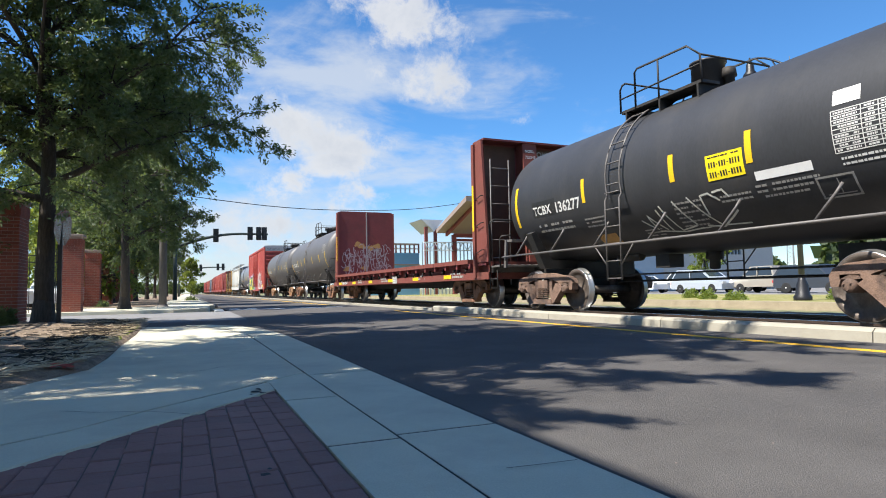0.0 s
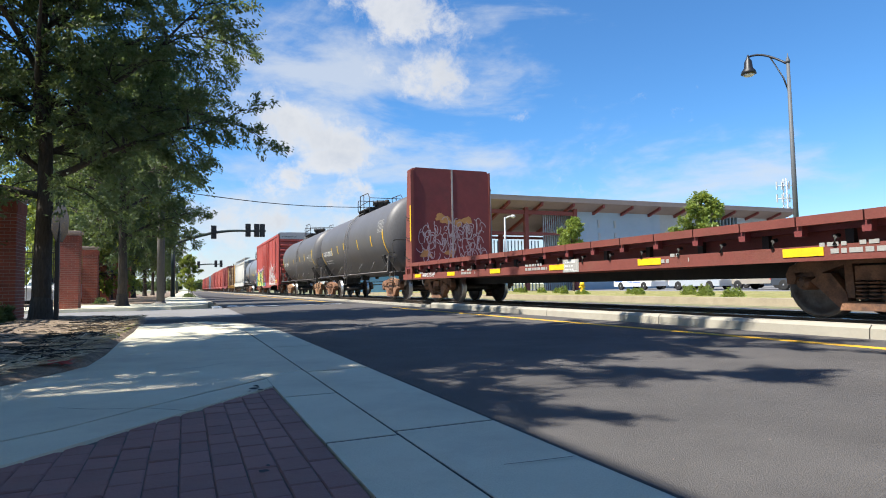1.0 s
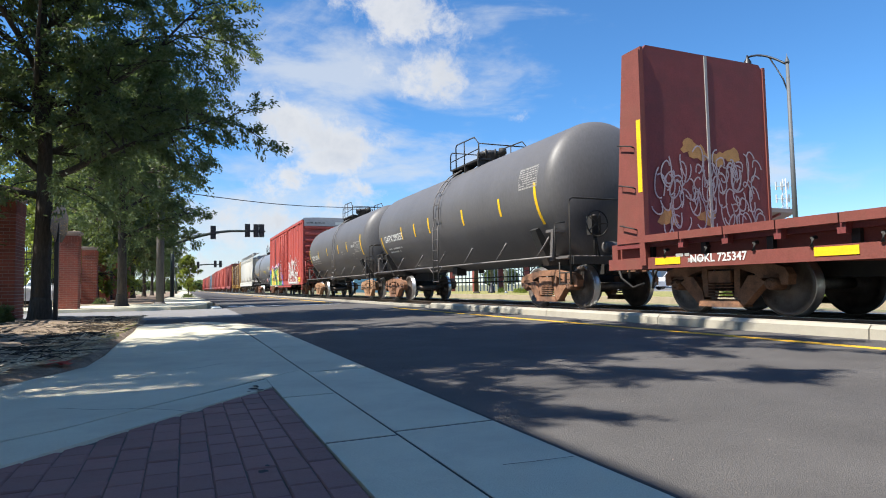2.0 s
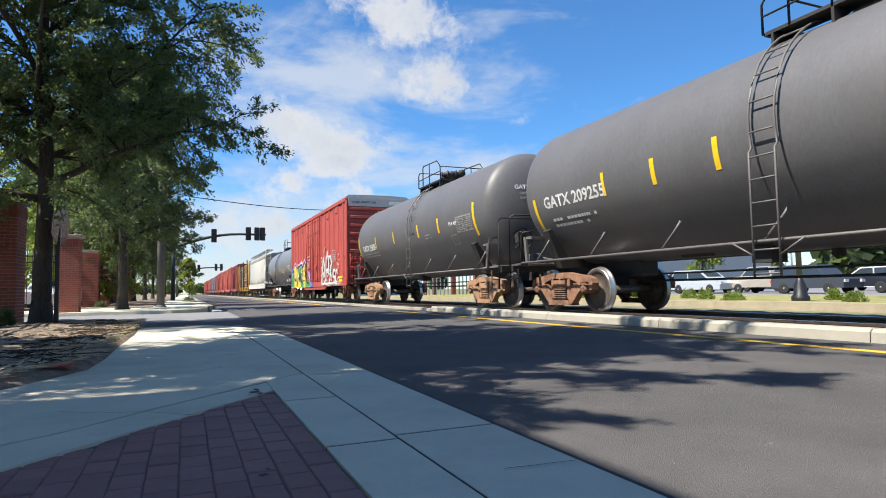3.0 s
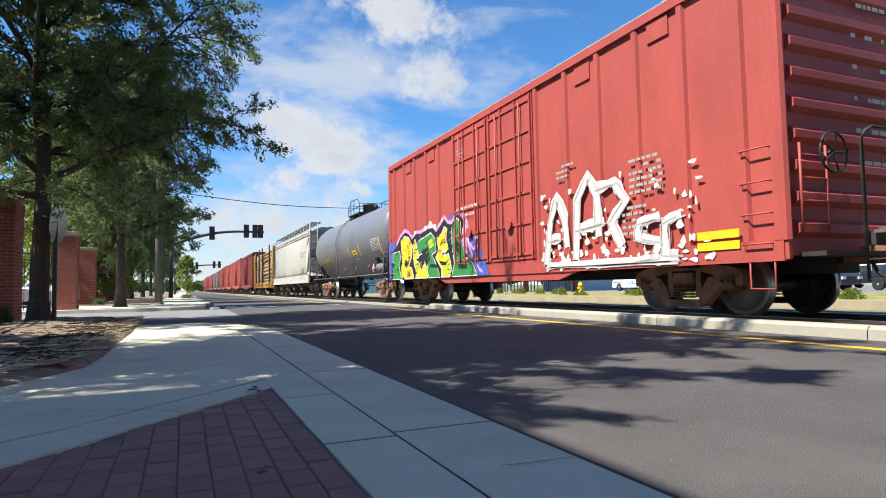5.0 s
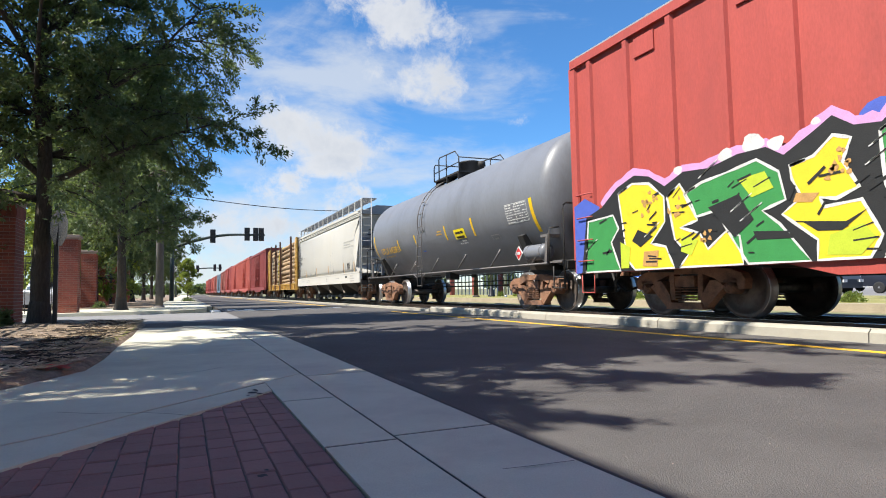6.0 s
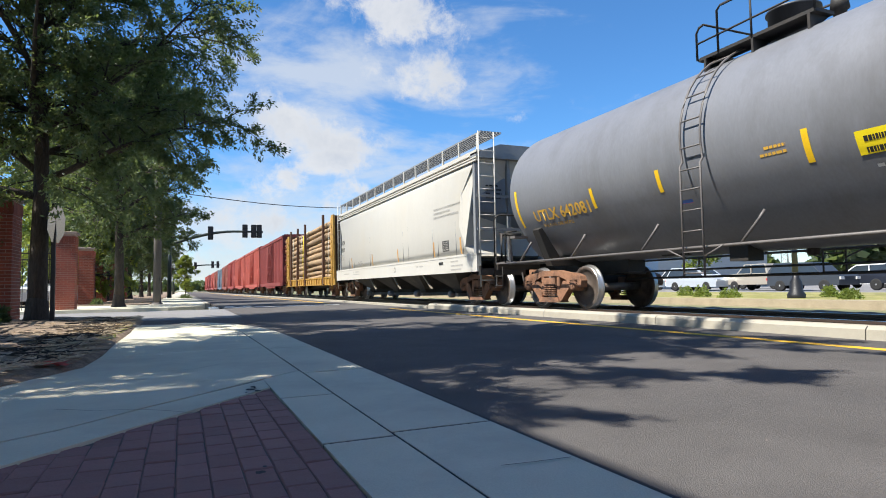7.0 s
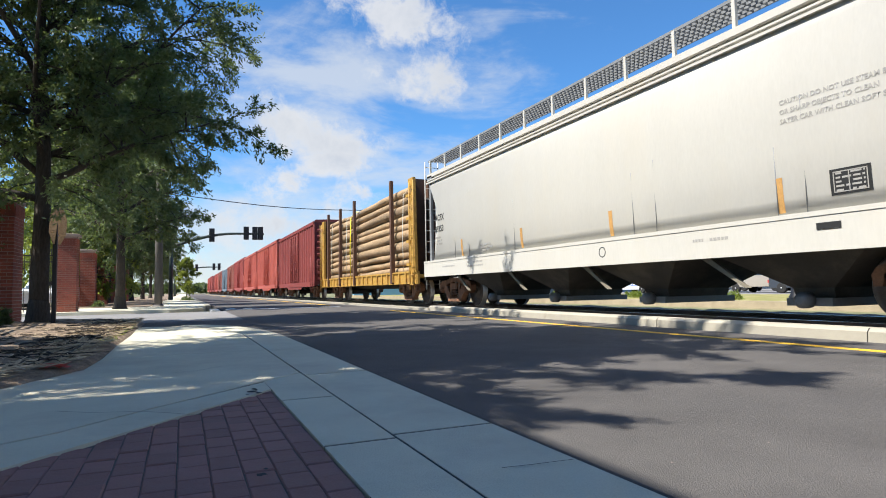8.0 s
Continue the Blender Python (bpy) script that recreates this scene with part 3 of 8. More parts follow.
M["box_red"] = mat("boxcar_red", (0.38, 0.066, 0.052), 0.6, var=0.2, scale=2, grain=40, bump=0.06, stain=(0.27, 0.055, 0.048), stain_amt=0.5, stain_scale=1.2, stretch=(1, 1, 0.3))
M["box_roof"] = mat("boxcar_galv", (0.36, 0.35, 0.36), 0.5, 0.3, var=0.2)
M["flat_red"] = mat("flatcar_red", (0.17, 0.034, 0.033), 0.7, var=0.25, scale=2.5, grain=40, stain=(0.11, 0.032, 0.03), stain_amt=0.6, stain_scale=1.8)
M["flat_red_bright"] = mat("flatcar_rust_red", (0.175, 0.045, 0.034), 0.75, var=0.25, scale=2.5, grain=40, stain=(0.16, 0.06, 0.04), stain_amt=0.6, stain_scale=1.8)
M["hop_white"] = mat("hopper_white", (0.50, 0.485, 0.44), 0.55, var=0.06, scale=1.5, grain=30, bump=0.03, stain=(0.50, 0.46, 0.38), stain_amt=0.4, stain_scale=0.8, stretch=(1, 1, 0.25))
M["hop_blue"] = mat("hopper_blue_grey", (0.22, 0.25, 0.29), 0.55, var=0.2, stain=(0.12, 0.12, 0.12), stain_amt=0.5)
M["hop_dirty"] = mat("hopper_dirty", (0.20, 0.18, 0.14), 0.8, var=0.4)
# even dark base with random patches of tan dirt
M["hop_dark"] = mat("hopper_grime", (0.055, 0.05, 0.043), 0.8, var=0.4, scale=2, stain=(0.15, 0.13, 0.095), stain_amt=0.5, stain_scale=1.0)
M["hop_grey"] = mat("hopper_grey", (0.20, 0.21, 0.22), 0.55, var=0.2)
M["log_yellow"] = mat("logcar_yellow", (0.45, 0.26, 0.05), 0.6, var=0.3, scale=3, grain=40, stain=(0.18, 0.085, 0.03), stain_amt=0.85, stain_scale=3)
M["log_bark"] = mat("log_bark", (0.27, 0.185, 0.105), 0.9, var=0.5, scale=3, grain=30, bump=0.8, stain=(0.12, 0.085, 0.06), stain_amt=0.6, stain_scale=1.6, per_piece=0.45, stretch=(1, 0.25, 1))
M["stake_brown"] = mat("stake_brown", (0.10, 0.05, 0.03), 0.8, var=0.3)
M["g_white"] = mat("spray_white", (0.56, 0.55, 0.53), 0.6, var=0.3, scale=5)
M["g_grey"] = mat("spray_faded", (0.40, 0.36, 0.36), 0.7, var=0.4, scale=9)
M["g_yellow"] = mat("spray_yellow", (0.70, 0.52, 0.02), 0.6, var=0.18, scale=3)
M["g_lime"] = mat("spray_lime", (0.42, 0.50, 0.03), 0.6, var=0.15)
M["g_green"] = mat("spray_green", (0.035, 0.22, 0.055), 0.6, var=0.15)
M["g_blue"] = mat("spray_blue", (0.06, 0.10, 0.42), 0.6, var=0.15)
M["g_black"] = mat("spray_black", (0.015, 0.015, 0.015), 0.6)
M["g_pink"] = mat("spray_pink", (0.55, 0.28, 0.5), 0.6, var=0.15)
M["g_orange"] = mat("spray_orange", (0.45, 0.25, 0.08), 0.7, var=0.3)

CARS = []          # (thing, place along the track at 4 s)
WHEELSETS = []     # (wheelset, phase)
SPEED, GAIN = 11.55, 0.0227
WHEEL_R = 0.457


def car(name, label, category, y):
    ob = thing(name, label, category)
    ob.location = (TRACK_X, y, RAIL_Z)
    CARS.append((ob, y))
    return ob


MESH = {}


def shared(key, build, material):
    if key not in MESH:
        bm = bm_new()
        build(bm)
        ob = finish(key, bm, material)
        MESH[key] = ob.data
        if key == "wheelset":
            ob.data.materials.append(M["tread"])
            for f in ob.data.polygons:
                if math.hypot(f.center.y, f.center.z) > 0.432:
                    f.material_index = 1
        bpy.data.objects.remove(ob)
    return MESH[key]


def wheelset_mesh(bm):
    for s in (-1, 1):
        prof = [(0.0, 0.10), (0.0, 0.11), (0.03, 0.15), (0.035, 0.36), (0.0, 0.38), (0.0, WHEEL_R - 0.012), (0.012, WHEEL_R)]
        prof += [(0.105, WHEEL_R + 0.004), (0.115, WHEEL_R + 0.025), (0.135, WHEEL_R + 0.022), (0.14, 0.38), (0.10, 0.36), (0.09, 0.15), (0.17, 0.12), (0.17, 0.08)]
        lathe(bm, [(s * (0.80 - d), r) for d, r in prof], "x", n=36)
        lathe(bm, [(s * 0.79, 0.08), (s * 1.03, 0.07)], "x", n=12)
    lathe(bm, [(-0.7, 0.085), (0.7, 0.085)], "x", n=12)


def sideframe_mesh(bm):
    """Cast three-piece frame, seen from the side: y along, z up, about the truck's centre on the rail."""
    x0, x1 = -1.10, -0.94
    # arched top member with drooping ends over the bearings
    prism(bm, [(-1.14, 0.46), (-1.16, 0.60), (-1.10, 0.70), (-0.92, 0.76), (-0.60, 0.79), (-0.30, 0.84), (0.30, 0.84), (0.60, 0.79), (0.92, 0.76), (1.10, 0.70), (1.16, 0.60), (1.14, 0.46), (1.04, 0.46), (1.00, 0.57), (0.90, 0.61), (0.78, 0.60), (0.70, 0.52),
               (0.62, 0.62), (0.34, 0.71), (-0.34, 0.71), (-0.62, 0.62), (-0.70, 0.52), (-0.78, 0.60), (-0.90, 0.61), (-1.00, 0.57), (-1.04, 0.46)], 0, x0, x1)
    # tension members down to the spring seat, with windows between
    for s in (-1, 1):
        prism(bm, [(s * 0.80, 0.50), (s * 0.64, 0.60), (s * 0.52, 0.60), (s * 0.34, 0.36), (s * 0.30, 0.14), (s * 0.44, 0.17), (s * 0.66, 0.38)], 0, x0 - 0.012, x1 - 0.01)
        prism(bm, [(s * 0.24, 0.28), (s * 0.26, 0.72), (s * 0.36, 0.72), (s * 0.35, 0.28)], 0, x0 + 0.01, x1 - 0.01)
    prism(bm, [(-0.40, 0.13), (0.40, 0.13), (0.36, 0.24), (-0.36, 0.24)], 0, x0 - 0.05, x1 + 0.05)
    # bolster end
    box(bm, x0 - 0.02, x1 + 0.3, -0.21, 0.21, 0.50, 0.68)


def spring_mesh(bm):
    for y in (-0.15, 0.0, 0.15):
        for k in range(5):
            z = 0.27 + k * 0.047
            lathe(bm, [(z, 0.045), (z + 0.008, 0.07), (z + 0.022, 0.07), (z + 0.03, 0.045)], "z", c=(-1.09, y, 0), n=10)


def bearing_mesh(bm):
    lathe(bm, [(-1.16, 0.03), (-1.155, 0.075), (-1.12, 0.09), (-0.9, 0.10)], "x", n=16)
    for k in range(3):
        a = k * 2.1 + 0.4
        lathe(bm, [(-1.175, 0.014), (-1.15, 0.016)], "x", c=(0, math.cos(a) * 0.05, math.sin(a) * 0.05), n=6)
    box(bm, -1.10, -0.92, -0.13, 0.13, 0.08, 0.14)


def bolster_mesh(bm):
    box(bm, -0.95, 0.95, -0.2, 0.2, 0.45, 0.72)
    box(bm, -0.9, 0.9, -0.45, -0.37, 0.38, 0.5)
    box(bm, -0.9, 0.9, 0.37, 0.45, 0.38, 0.5)
    for s in (-1, 1):
        tube(bm, [(-0.3, s * 0.45, 0.35), (0.3, s * 0.45, 0.35)], 0.03)


def truck(parent, y, turning=True, material=None):
    """A two-axle truck under a car, with turning wheelsets."""
    material = material or M["rust_cast"]
    key = material.name
    t = piece("truck", shared("truck_bolster", bolster_mesh, M["frame_black"]), parent, pose(0, y, 0))
    for s in (1, -1):
        turn = pose(0, 0, 0, 0, 0, 0 if s == 1 else 180)
        tagged(piece("sideframe", shared("sideframe_" + key, sideframe_mesh, material), t, turn), "rusty cast-steel side frame")
        piece("spring_group", shared("springs_" + key, spring_mesh, material), t, turn)
        for a in (-0.89, 0.89):
            piece("bearing", shared("bearing_" + key, bearing_mesh, material), t, pose(0, a, WHEEL_R + 0.02, 0, 0, 0 if s == 1 else 180))
    for a in (-0.89, 0.89):
        w = tagged(piece("wheelset", shared("wheelset", wheelset_mesh, M["wheel_steel"]), t, pose(0, a, WHEEL_R)), "steel wheels with a worn bright rim")
        if turning:
            WHEELSETS.append((w, a, t.location.y))
    return t


def coupler(parent, y, s):
    """Coupler, draft gear and air hose at an end; s is the way it faces."""
    bm = bm_new()
    box(bm, -0.10, 0.10, min(y, y - s * 0.9), max(y, y - s * 0.9), 0.76, 0.98)
    prism(bm, [(-0.14, y), (0.12, y), (0.2, y + s * 0.14), (0.12, y + s * 0.32), (0.02, y + s * 0.18), (-0.16, y + s * 0.3)], 2, 0.74, 1.0)
    part("coupler", bm, M["rust_cast"], parent, "rusty knuckle coupler", bevel=0.012)
    bm = bm_new()
    tube(bm, [(-0.35, y, 0.85), (-0.38, y + s * 0.12, 0.62), (-0.25, y + s * 0.3, 0.42), (-0.05, y + s * 0.42, 0.5)], 0.025)
    part("air_hose", bm, M["frame_black"], parent)


def ladder(parent, x, y0, y1, z0, z1, n, material, name="ladder", r=0.014, along="y"):
    bm = bm_new()
    if along == "y":
        A, B = (lambda z: (x, y0, z)), (lambda z: (x, y1, z))
    else:
        A, B = (lambda z: (y0, x, z)), (lambda z: (y1, x, z))
    tube(bm, [A(z0), A(z1)], r * 1.3, 6), tube(bm, [B(z0), B(z1)], r * 1.3, 6)
    for k in range(n):
        z = z0 + (z1 - z0) * (k + 0.5) / n
        tube(bm, [A(z), B(z)], r, 6)
    return part(name, bm, material, parent)


def tank_car(y, half, trucks, r, zc, shell, label, lettering, lad, stripes, extra=None, sill=0.55, dome=0.0, head_marks=(), rail_z=1.28, belly=0.0, plat=None, truck_m=None, dome_r=0.36, dome_y=-0.1):
    """half: half the shell's length; trucks: half the distance of the truck centres; lad: place of the ladder."""
    ob = car("tank_car", label, "tank car", y)
    depth = 0.55
    # head, shell with rings, head
    head = [(-half + depth * (1 - math.cos(a)), r * math.sin(a)) for a in [math.pi / 2 * k / 10 for k in range(11)]]
    head[0] = (-half, 0.02)
    rings = [(d, r) for d in (-half + depth + 0.06, -half + depth + 0.3, -half / 3, half / 3, half - depth - 0.3, half - depth - 0.06)]
    prof = head + rings + [(-d, q) for d, q in head[::-1]]
    bm = bm_new()
    lathe(bm, prof, "y", (0, 0, zc), 72)
    # the shell sags to a deeper belly between the trucks
    for v in bm.verts:
        f = min(1.0, max(0.0, (zc - v.co.z) / r - 0.55) / 0.45)
        v.co.z -= belly * f * f * (3 - 2 * f)
    tank = part("tank", bm, shell, ob)

    def on(u, v, lift=0.006):
        """u along the car in world y, v round the shell from mid height upwards."""
        a = v / r
        return Vector((-(r + lift) * math.cos(a), u, zc + (r + lift) * math.sin(a)))

    # stub sills, bolsters, braces to the shell
    for s in (-1, 1):
        bm = bm_new()
        e = half + sill
        box(bm, -0.22, 0.22, min(s * (trucks - 1.6), s * e), max(s * (trucks - 1.6), s * e), 0.72, 1.06)
        prism(bm, [(-1.1, 0.95), (-1.45, 1.75), (-1.35, 1.8), (-0.9, 1.15), (0.9, 1.15), (1.35, 1.8), (1.45, 1.75), (1.1, 0.95)], 1, s * trucks - 0.12, s * trucks + 0.12)
        box(bm, -1.45, 1.45, min(s * (e - 0.12), s * e), max(s * (e - 0.12), s * e), 0.92, 1.08)
        part("bolster", bm, M["frame_black"], ob)
        # end platform and handrails
        bm = bm_new()
        box(bm, -1.5, 1.5, min(s * (e - 0.6), s * (e - 0.13)), max(s * (e - 0.6), s * (e - 0.13)), 1.05, 1.09)
        for k in range(-7, 8):
            box(bm, k * 0.2 - 0.01, k * 0.2 + 0.01, min(s * (e - 0.6), s * (e - 0.13)), max(s * (e - 0.6), s * (e - 0.13)), 1.09, 1.11)
        part("end_platform", bm, M["pipe_grey"], ob)
        for q in (-1, 1):
            bm = bm_new()
            tube(bm, [(q * 1.5, s * (e - 0.05), 0.5), (q * 1.5, s * (e - 0.05), 2.15), (q * 1.47, s * (e - 0.07), 2.25), (q * 1.38, s * (e - 0.1), 2.3), (q * 0.2, s * (e - 0.1), 2.3)], 0.02)
            tube(bm, [(q * 1.5, s * (e - 0.6), 1.05), (q * 1.5, s * (e - 0.6), 1.75), (q * 1.46, s * (e - 0.62), 1.82), (q * 1.2, s * (e - 0.66), 1.85)], 0.018)
            part("handrail", bm, M["frame_black"], ob)
            bm = bm_new()
            tube(bm, [(q * 1.5, s * (e - 0.05), 0.98), (q * 1.5, s * (e - 0.05), 0.52), (q * 1.5, s * (e - 0.45), 0.52), (q * 1.5, s * (e - 0.45), 0.98)], 0.016)
            tube(bm, [(q * 1.5, s * (e - 0.05), 0.75), (q * 1.5, s * (e - 0.45), 0.75)], 0.014)
            part("stirrup_step", bm, M["frame_black"], ob)
            # diagonal brace from platform to shell
            bm = bm_new()
            prism(bm, [(s * (e - 0.75), 1.02), (s * (e - 0.84), 1.02), (s * (half - 0.36), 1.70), (s * (half - 0.27), 1.70)], 0, q * 1.44 - 0.04, q * 1.44 + 0.02)
            box(bm, min(q * 1.1, q * 1.46), max(q * 1.1, q * 1.46), min(s * (half - 0.36), s * (half - 0.60)), max(s * (half - 0.36), s * (half - 0.60)), 1.64, 1.70)
            part("brace", bm, M["pipe_grey"], ob)
        coupler(ob, s * (e + 0.02), s)
        truck(ob, s * trucks, material=truck_m)
    # hand brake on the leading end
    e = -(half + sill)
    bm = bm_new()
    tube(bm, [(-0.75, e + 0.22, 1.08), (-0.75, e + 0.22, 1.98)], 0.035, 8)
    box(bm, -0.86, -0.62, e + 0.16, e + 0.34, 1.55, 1.95)
    tube(bm, [(-0.75, e + 0.2, 1.6), (-0.62, e + 0.25, 1.1), (-0.5, e + 0.4, 0.9)], 0.02, 6)
    stand = part("brake_stand", bm, M["frame_black"], ob)
    bm = bm_new()
    ring = [(-0.75 + 0.27 * math.cos(a), e + 0.12, 1.78 + 0.27 * math.sin(a)) for a in [k * math.pi / 12 for k in range(25)]]
    tube(bm, ring, 0.015, 6)
    for k in range(5):
        a = k * 2 * math.pi / 5
        tube(bm, [(-0.75, e + 0.14, 1.78), (-0.75 + 0.26 * math.cos(a), e + 0.12, 1.78 + 0.26 * math.sin(a))], 0.016, 5)
    part("brake_wheel", bm, M["frame_black"], stand)
    bm = bm_new()
    lathe(bm, [(-0.16, 0.05), (-0.14, 0.12), (0.14, 0.12), (0.16, 0.05)], "x", (-0.25, e + 0.35, 1.3), 12)
    tube(bm, [(-0.1, e + 0.35, 1.3), (0.3, e + 0.3, 1.25), (0.5, e + 0.25, 1.08)], 0.03, 6)
    part("control_valve", bm, M["pipe_grey"], ob)
    # side pipe rail with struts
    for q in (-1, 1):
        bm = bm_new()
        tube(bm, [(q * 1.52, -half + 0.25, rail_z), (q * 1.52, half - 0.25, rail_z)], 0.024)
        for k in range(7):
            yy = -half + 0.9 + (2 * half - 1.8) * k / 6
            tube(bm, [(q * 1.52, yy, rail_z), (q * 1.40, yy - 0.22, rail_z + 0.34), (q * 1.36, yy - 0.28, rail_z + 0.46)], 0.022, 6)
        part("side_rail", bm, M["pipe_grey"], ob)
    # brake gear below the shell
    bm = bm_new()
    lathe(bm, [(-0.35, 0.08), (-0.33, 0.1), (0.33, 0.1), (0.35, 0.08)], "y", (-0.3, half * 0.35, 1.12), 14)
    box(bm, -0.55, -0.2, half * 0.1, half * 0.1 + 0.35, 0.85, 1.1)
    tube(bm, [(-0.25, -trucks + 1.2, 0.75), (-0.25, trucks - 1.2, 0.75)], 0.02, 6)
    tube(bm, [(0.1, -trucks + 1.2, 0.62), (0.1, trucks - 1.2, 0.62)], 0.025, 6)
    part("brake_rigging", bm, M["frame_black"], ob)
    # bottom outlet
    bm = bm_new()
    lathe(bm, [(zc - r - 0.32, 0.06), (zc - r - 0.3, 0.09), (zc - r - 0.15, 0.09), (zc - r - 0.13, 0.15), (zc - r + 0.05, 0.15)], "z", n=16)
    part("bottom_outlet", bm, M["frame_black"], ob)
    # ladder up the shell, both sides
    for q in (-1, 1):
        bm = bm_new()
        steps = []
        for k in range(13):
            a = radians(-12 + 92 * k / 12)
            steps.append((q * (r + 0.09) * math.cos(a), zc + (r + 0.09) * math.sin(a)))
        low = [(q * (r + 0.11), 0.62), (q * (r + 0.11), zc - 0.4)]
        for dy in (-0.2, 0.2):
            tube(bm, [(x, lad + dy, z) for x, z in low + steps], 0.018, 6)
        full = [(low[0][0], 0.66), (low[0][0], 0.98), (low[0][0], 1.3), (low[0][0], 1.62), (low[0][0], 1.94), (low[0][0], 2.25)] + steps[1::2]
        for x, z in full:
            tube(bm, [(x, lad - 0.2, z), (x, lad + 0.2, z)], 0.013, 6)
        tube(bm, [(q * (r + 0.11), lad - 0.55, rail_z), (q * (r + 0.11), lad - 0.2, 0.9)], 0.014, 6)
        tube(bm, [(q * (r + 0.11), lad + 0.55, rail_z), (q * (r + 0.11), lad + 0.2, 0.9)], 0.014, 6)
        part("ladder", bm, M["pipe_grey"], ob)
    # top platform, safety rail, manway
    zt = zc + r
    py = lad - 0.55 if plat is None else plat
    bm = bm_new()
    for q in (-1, 1):
        box(bm, q * 0.62 - 0.2, q * 0.62 + 0.2, py - 1.0, py + 1.0, zt - 0.02, zt + 0.03)
    box(bm, -0.8, 0.8, py + 0.8, py + 1.05, zt - 0.02, zt + 0.03)
    for q in (-1, 1):
        for dy in (-0.9, 0.0, 0.9):
            prism(bm, [(q * 0.42, zt - 0.02), (q * 0.82, zt - 0.02), (q * 0.82, zt - 0.24), (q * 0.6, zt - 0.14)], 1, py + dy - 0.02, py + dy + 0.02)
    part("top_platform", bm, M["frame_black"], ob)
    bm = bm_new()
    for q in (-1, 1):
        x = q * 0.82
        tube(bm, [(x, py + 1.05, zt), (x, py + 1.05, zt + 0.46), (x, py + 0.99, zt + 0.54), (x, py + 0.9, zt + 0.56)], 0.02, 6)
        tube(bm, [(x, py + 0.62, zt), (x, py + 0.62, zt + 0.68), (x, py + 0.55, zt + 0.74), (x, py - 0.7, zt + 0.70), (x, py - 0.98, zt + 0.46), (x, py - 1.0, zt)], 0.02, 6)
        tube(bm, [(x, py + 1.05, zt + 0.28), (x, py - 1.0, zt + 0.30)], 0.016, 6)
        tube(bm, [(x, py + 0.0, zt), (x, py + 0.0, zt + 0.72)], 0.018, 6)
    tube(bm, [(-0.82, py + 0.9, zt + 0.56), (0.82, py + 0.9, zt + 0.56)], 0.018, 6)
    tube(bm, [(-0.82, py - 0.98, zt + 0.46), (0.82, py - 0.98, zt + 0.46)], 0.018, 6)
    part("safety_rail", bm, M["frame_black"], ob)
    bm = bm_new()
    if dome:
        lathe(bm, [(zt - 0.1, dome_r), (zt + dome - 0.04, dome_r), (zt + dome - 0.035, dome_r + 0.03), (zt + dome, dome_r + 0.03), (zt + dome + 0.02, dome_r - 0.02), (zt + dome + 0.03, 0.05)], "z", (0, py + dome_y, 0), 28)
    else:
        lathe(bm, [(zt - 0.1, 0.3), (zt + 0.3, 0.3), (zt + 0.31, 0.36), (zt + 0.4, 0.36), (zt + 0.44, 0.3), (zt + 0.46, 0.05)], "z", (0, py - 0.1, 0), 24)
    manway = part("manway", bm, M["tank_black"], ob)
    for k in range(0 if dome else 8):
        a = k * math.pi / 4
        bm = bm_new()
        tube(bm, [(math.cos(a) * 0.38, py - 0.1 + math.sin(a) * 0.38, zt + 0.2), (math.cos(a) * 0.38, py - 0.1 + math.sin(a) * 0.38, zt + 0.46)], 0.025, 6)
        part("bolt", bm, M["frame_black"], manway)
    bm = bm_new()
    lathe(bm, [(zt - 0.1, 0.09), (zt + 0.25, 0.09), (zt + 0.26, 0.13), (zt + 0.42, 0.11), (zt + 0.44, 0.02)], "z", (0.1, py - 0.75, 0), 14)
    part("valve", bm, M["frame_black"], ob)
    bm = bm_new()
    tube(bm, [(-0.15, py + 0.4, zt), (-0.15, py + 0.4, zt + 0.3), (0.2, py + 0.45, zt + 0.3)], 0.05, 8)
    part("vent_pipe", bm, M["frame_black"], ob)
    # reflective stripes: (place, width, low, high)
    for u, w, v0, v1 in stripes:
        bm = bm_new()
        patch(bm, on, u - w / 2, u + w / 2, v0, v1, 1, 8)
        part("reflective_stripe", bm, M["stripe_yellow"], tank, "yellow reflective stripe")
    # marks on the leading head
    for text, size, x, z, m in head_marks:
        def head_at(a, b):
            px, pz = x + a, z + b
            q = min(0.98, math.hypot(px, pz) / r)
            return Vector((px, -half + depth * (1 - math.sqrt(1 - q * q)) - 0.012, zc + pz))
        part("lettering", letters(text, size, head_at), m, tank, recalc=False)
    rnd = random.Random(int(half * 1000))
    for text, size, u, v, m in lettering:
        part("lettering", letters(text, size, lambda a, b: on(u - a, v + b)), m, tank, recalc=False)
    if extra:
        extra(ob, tank, on, rnd)
    return ob


def side(u, v, lift=0.0, x=-1.6):
    return Vector((x - lift, u, v))


def panel_rows(bm, on, u, v, w, h, rnd, rows=7):
    """A data panel: an outlined block of small print; u is its end towards the train's rear, print runs to -y."""
    def pl(a, b):
        return on(u - a, v + b)
    t = 0.012
    for a0, a1, b0, b1 in ((0, w, 0, t), (0, w, h - t, h), (0, t, 0, h), (w - t, w, 0, h), (w * 0.45, w * 0.45 + t, 0, h)):
        patch(bm, pl, a0, a1, b0, b1, 2, 2)
    for k in range(rows):
        bars(bm, pl, 0.03, w - 0.03, h * (k + 0.25) / rows, h * 0.45 / rows, rnd, 0.85, 0.09)


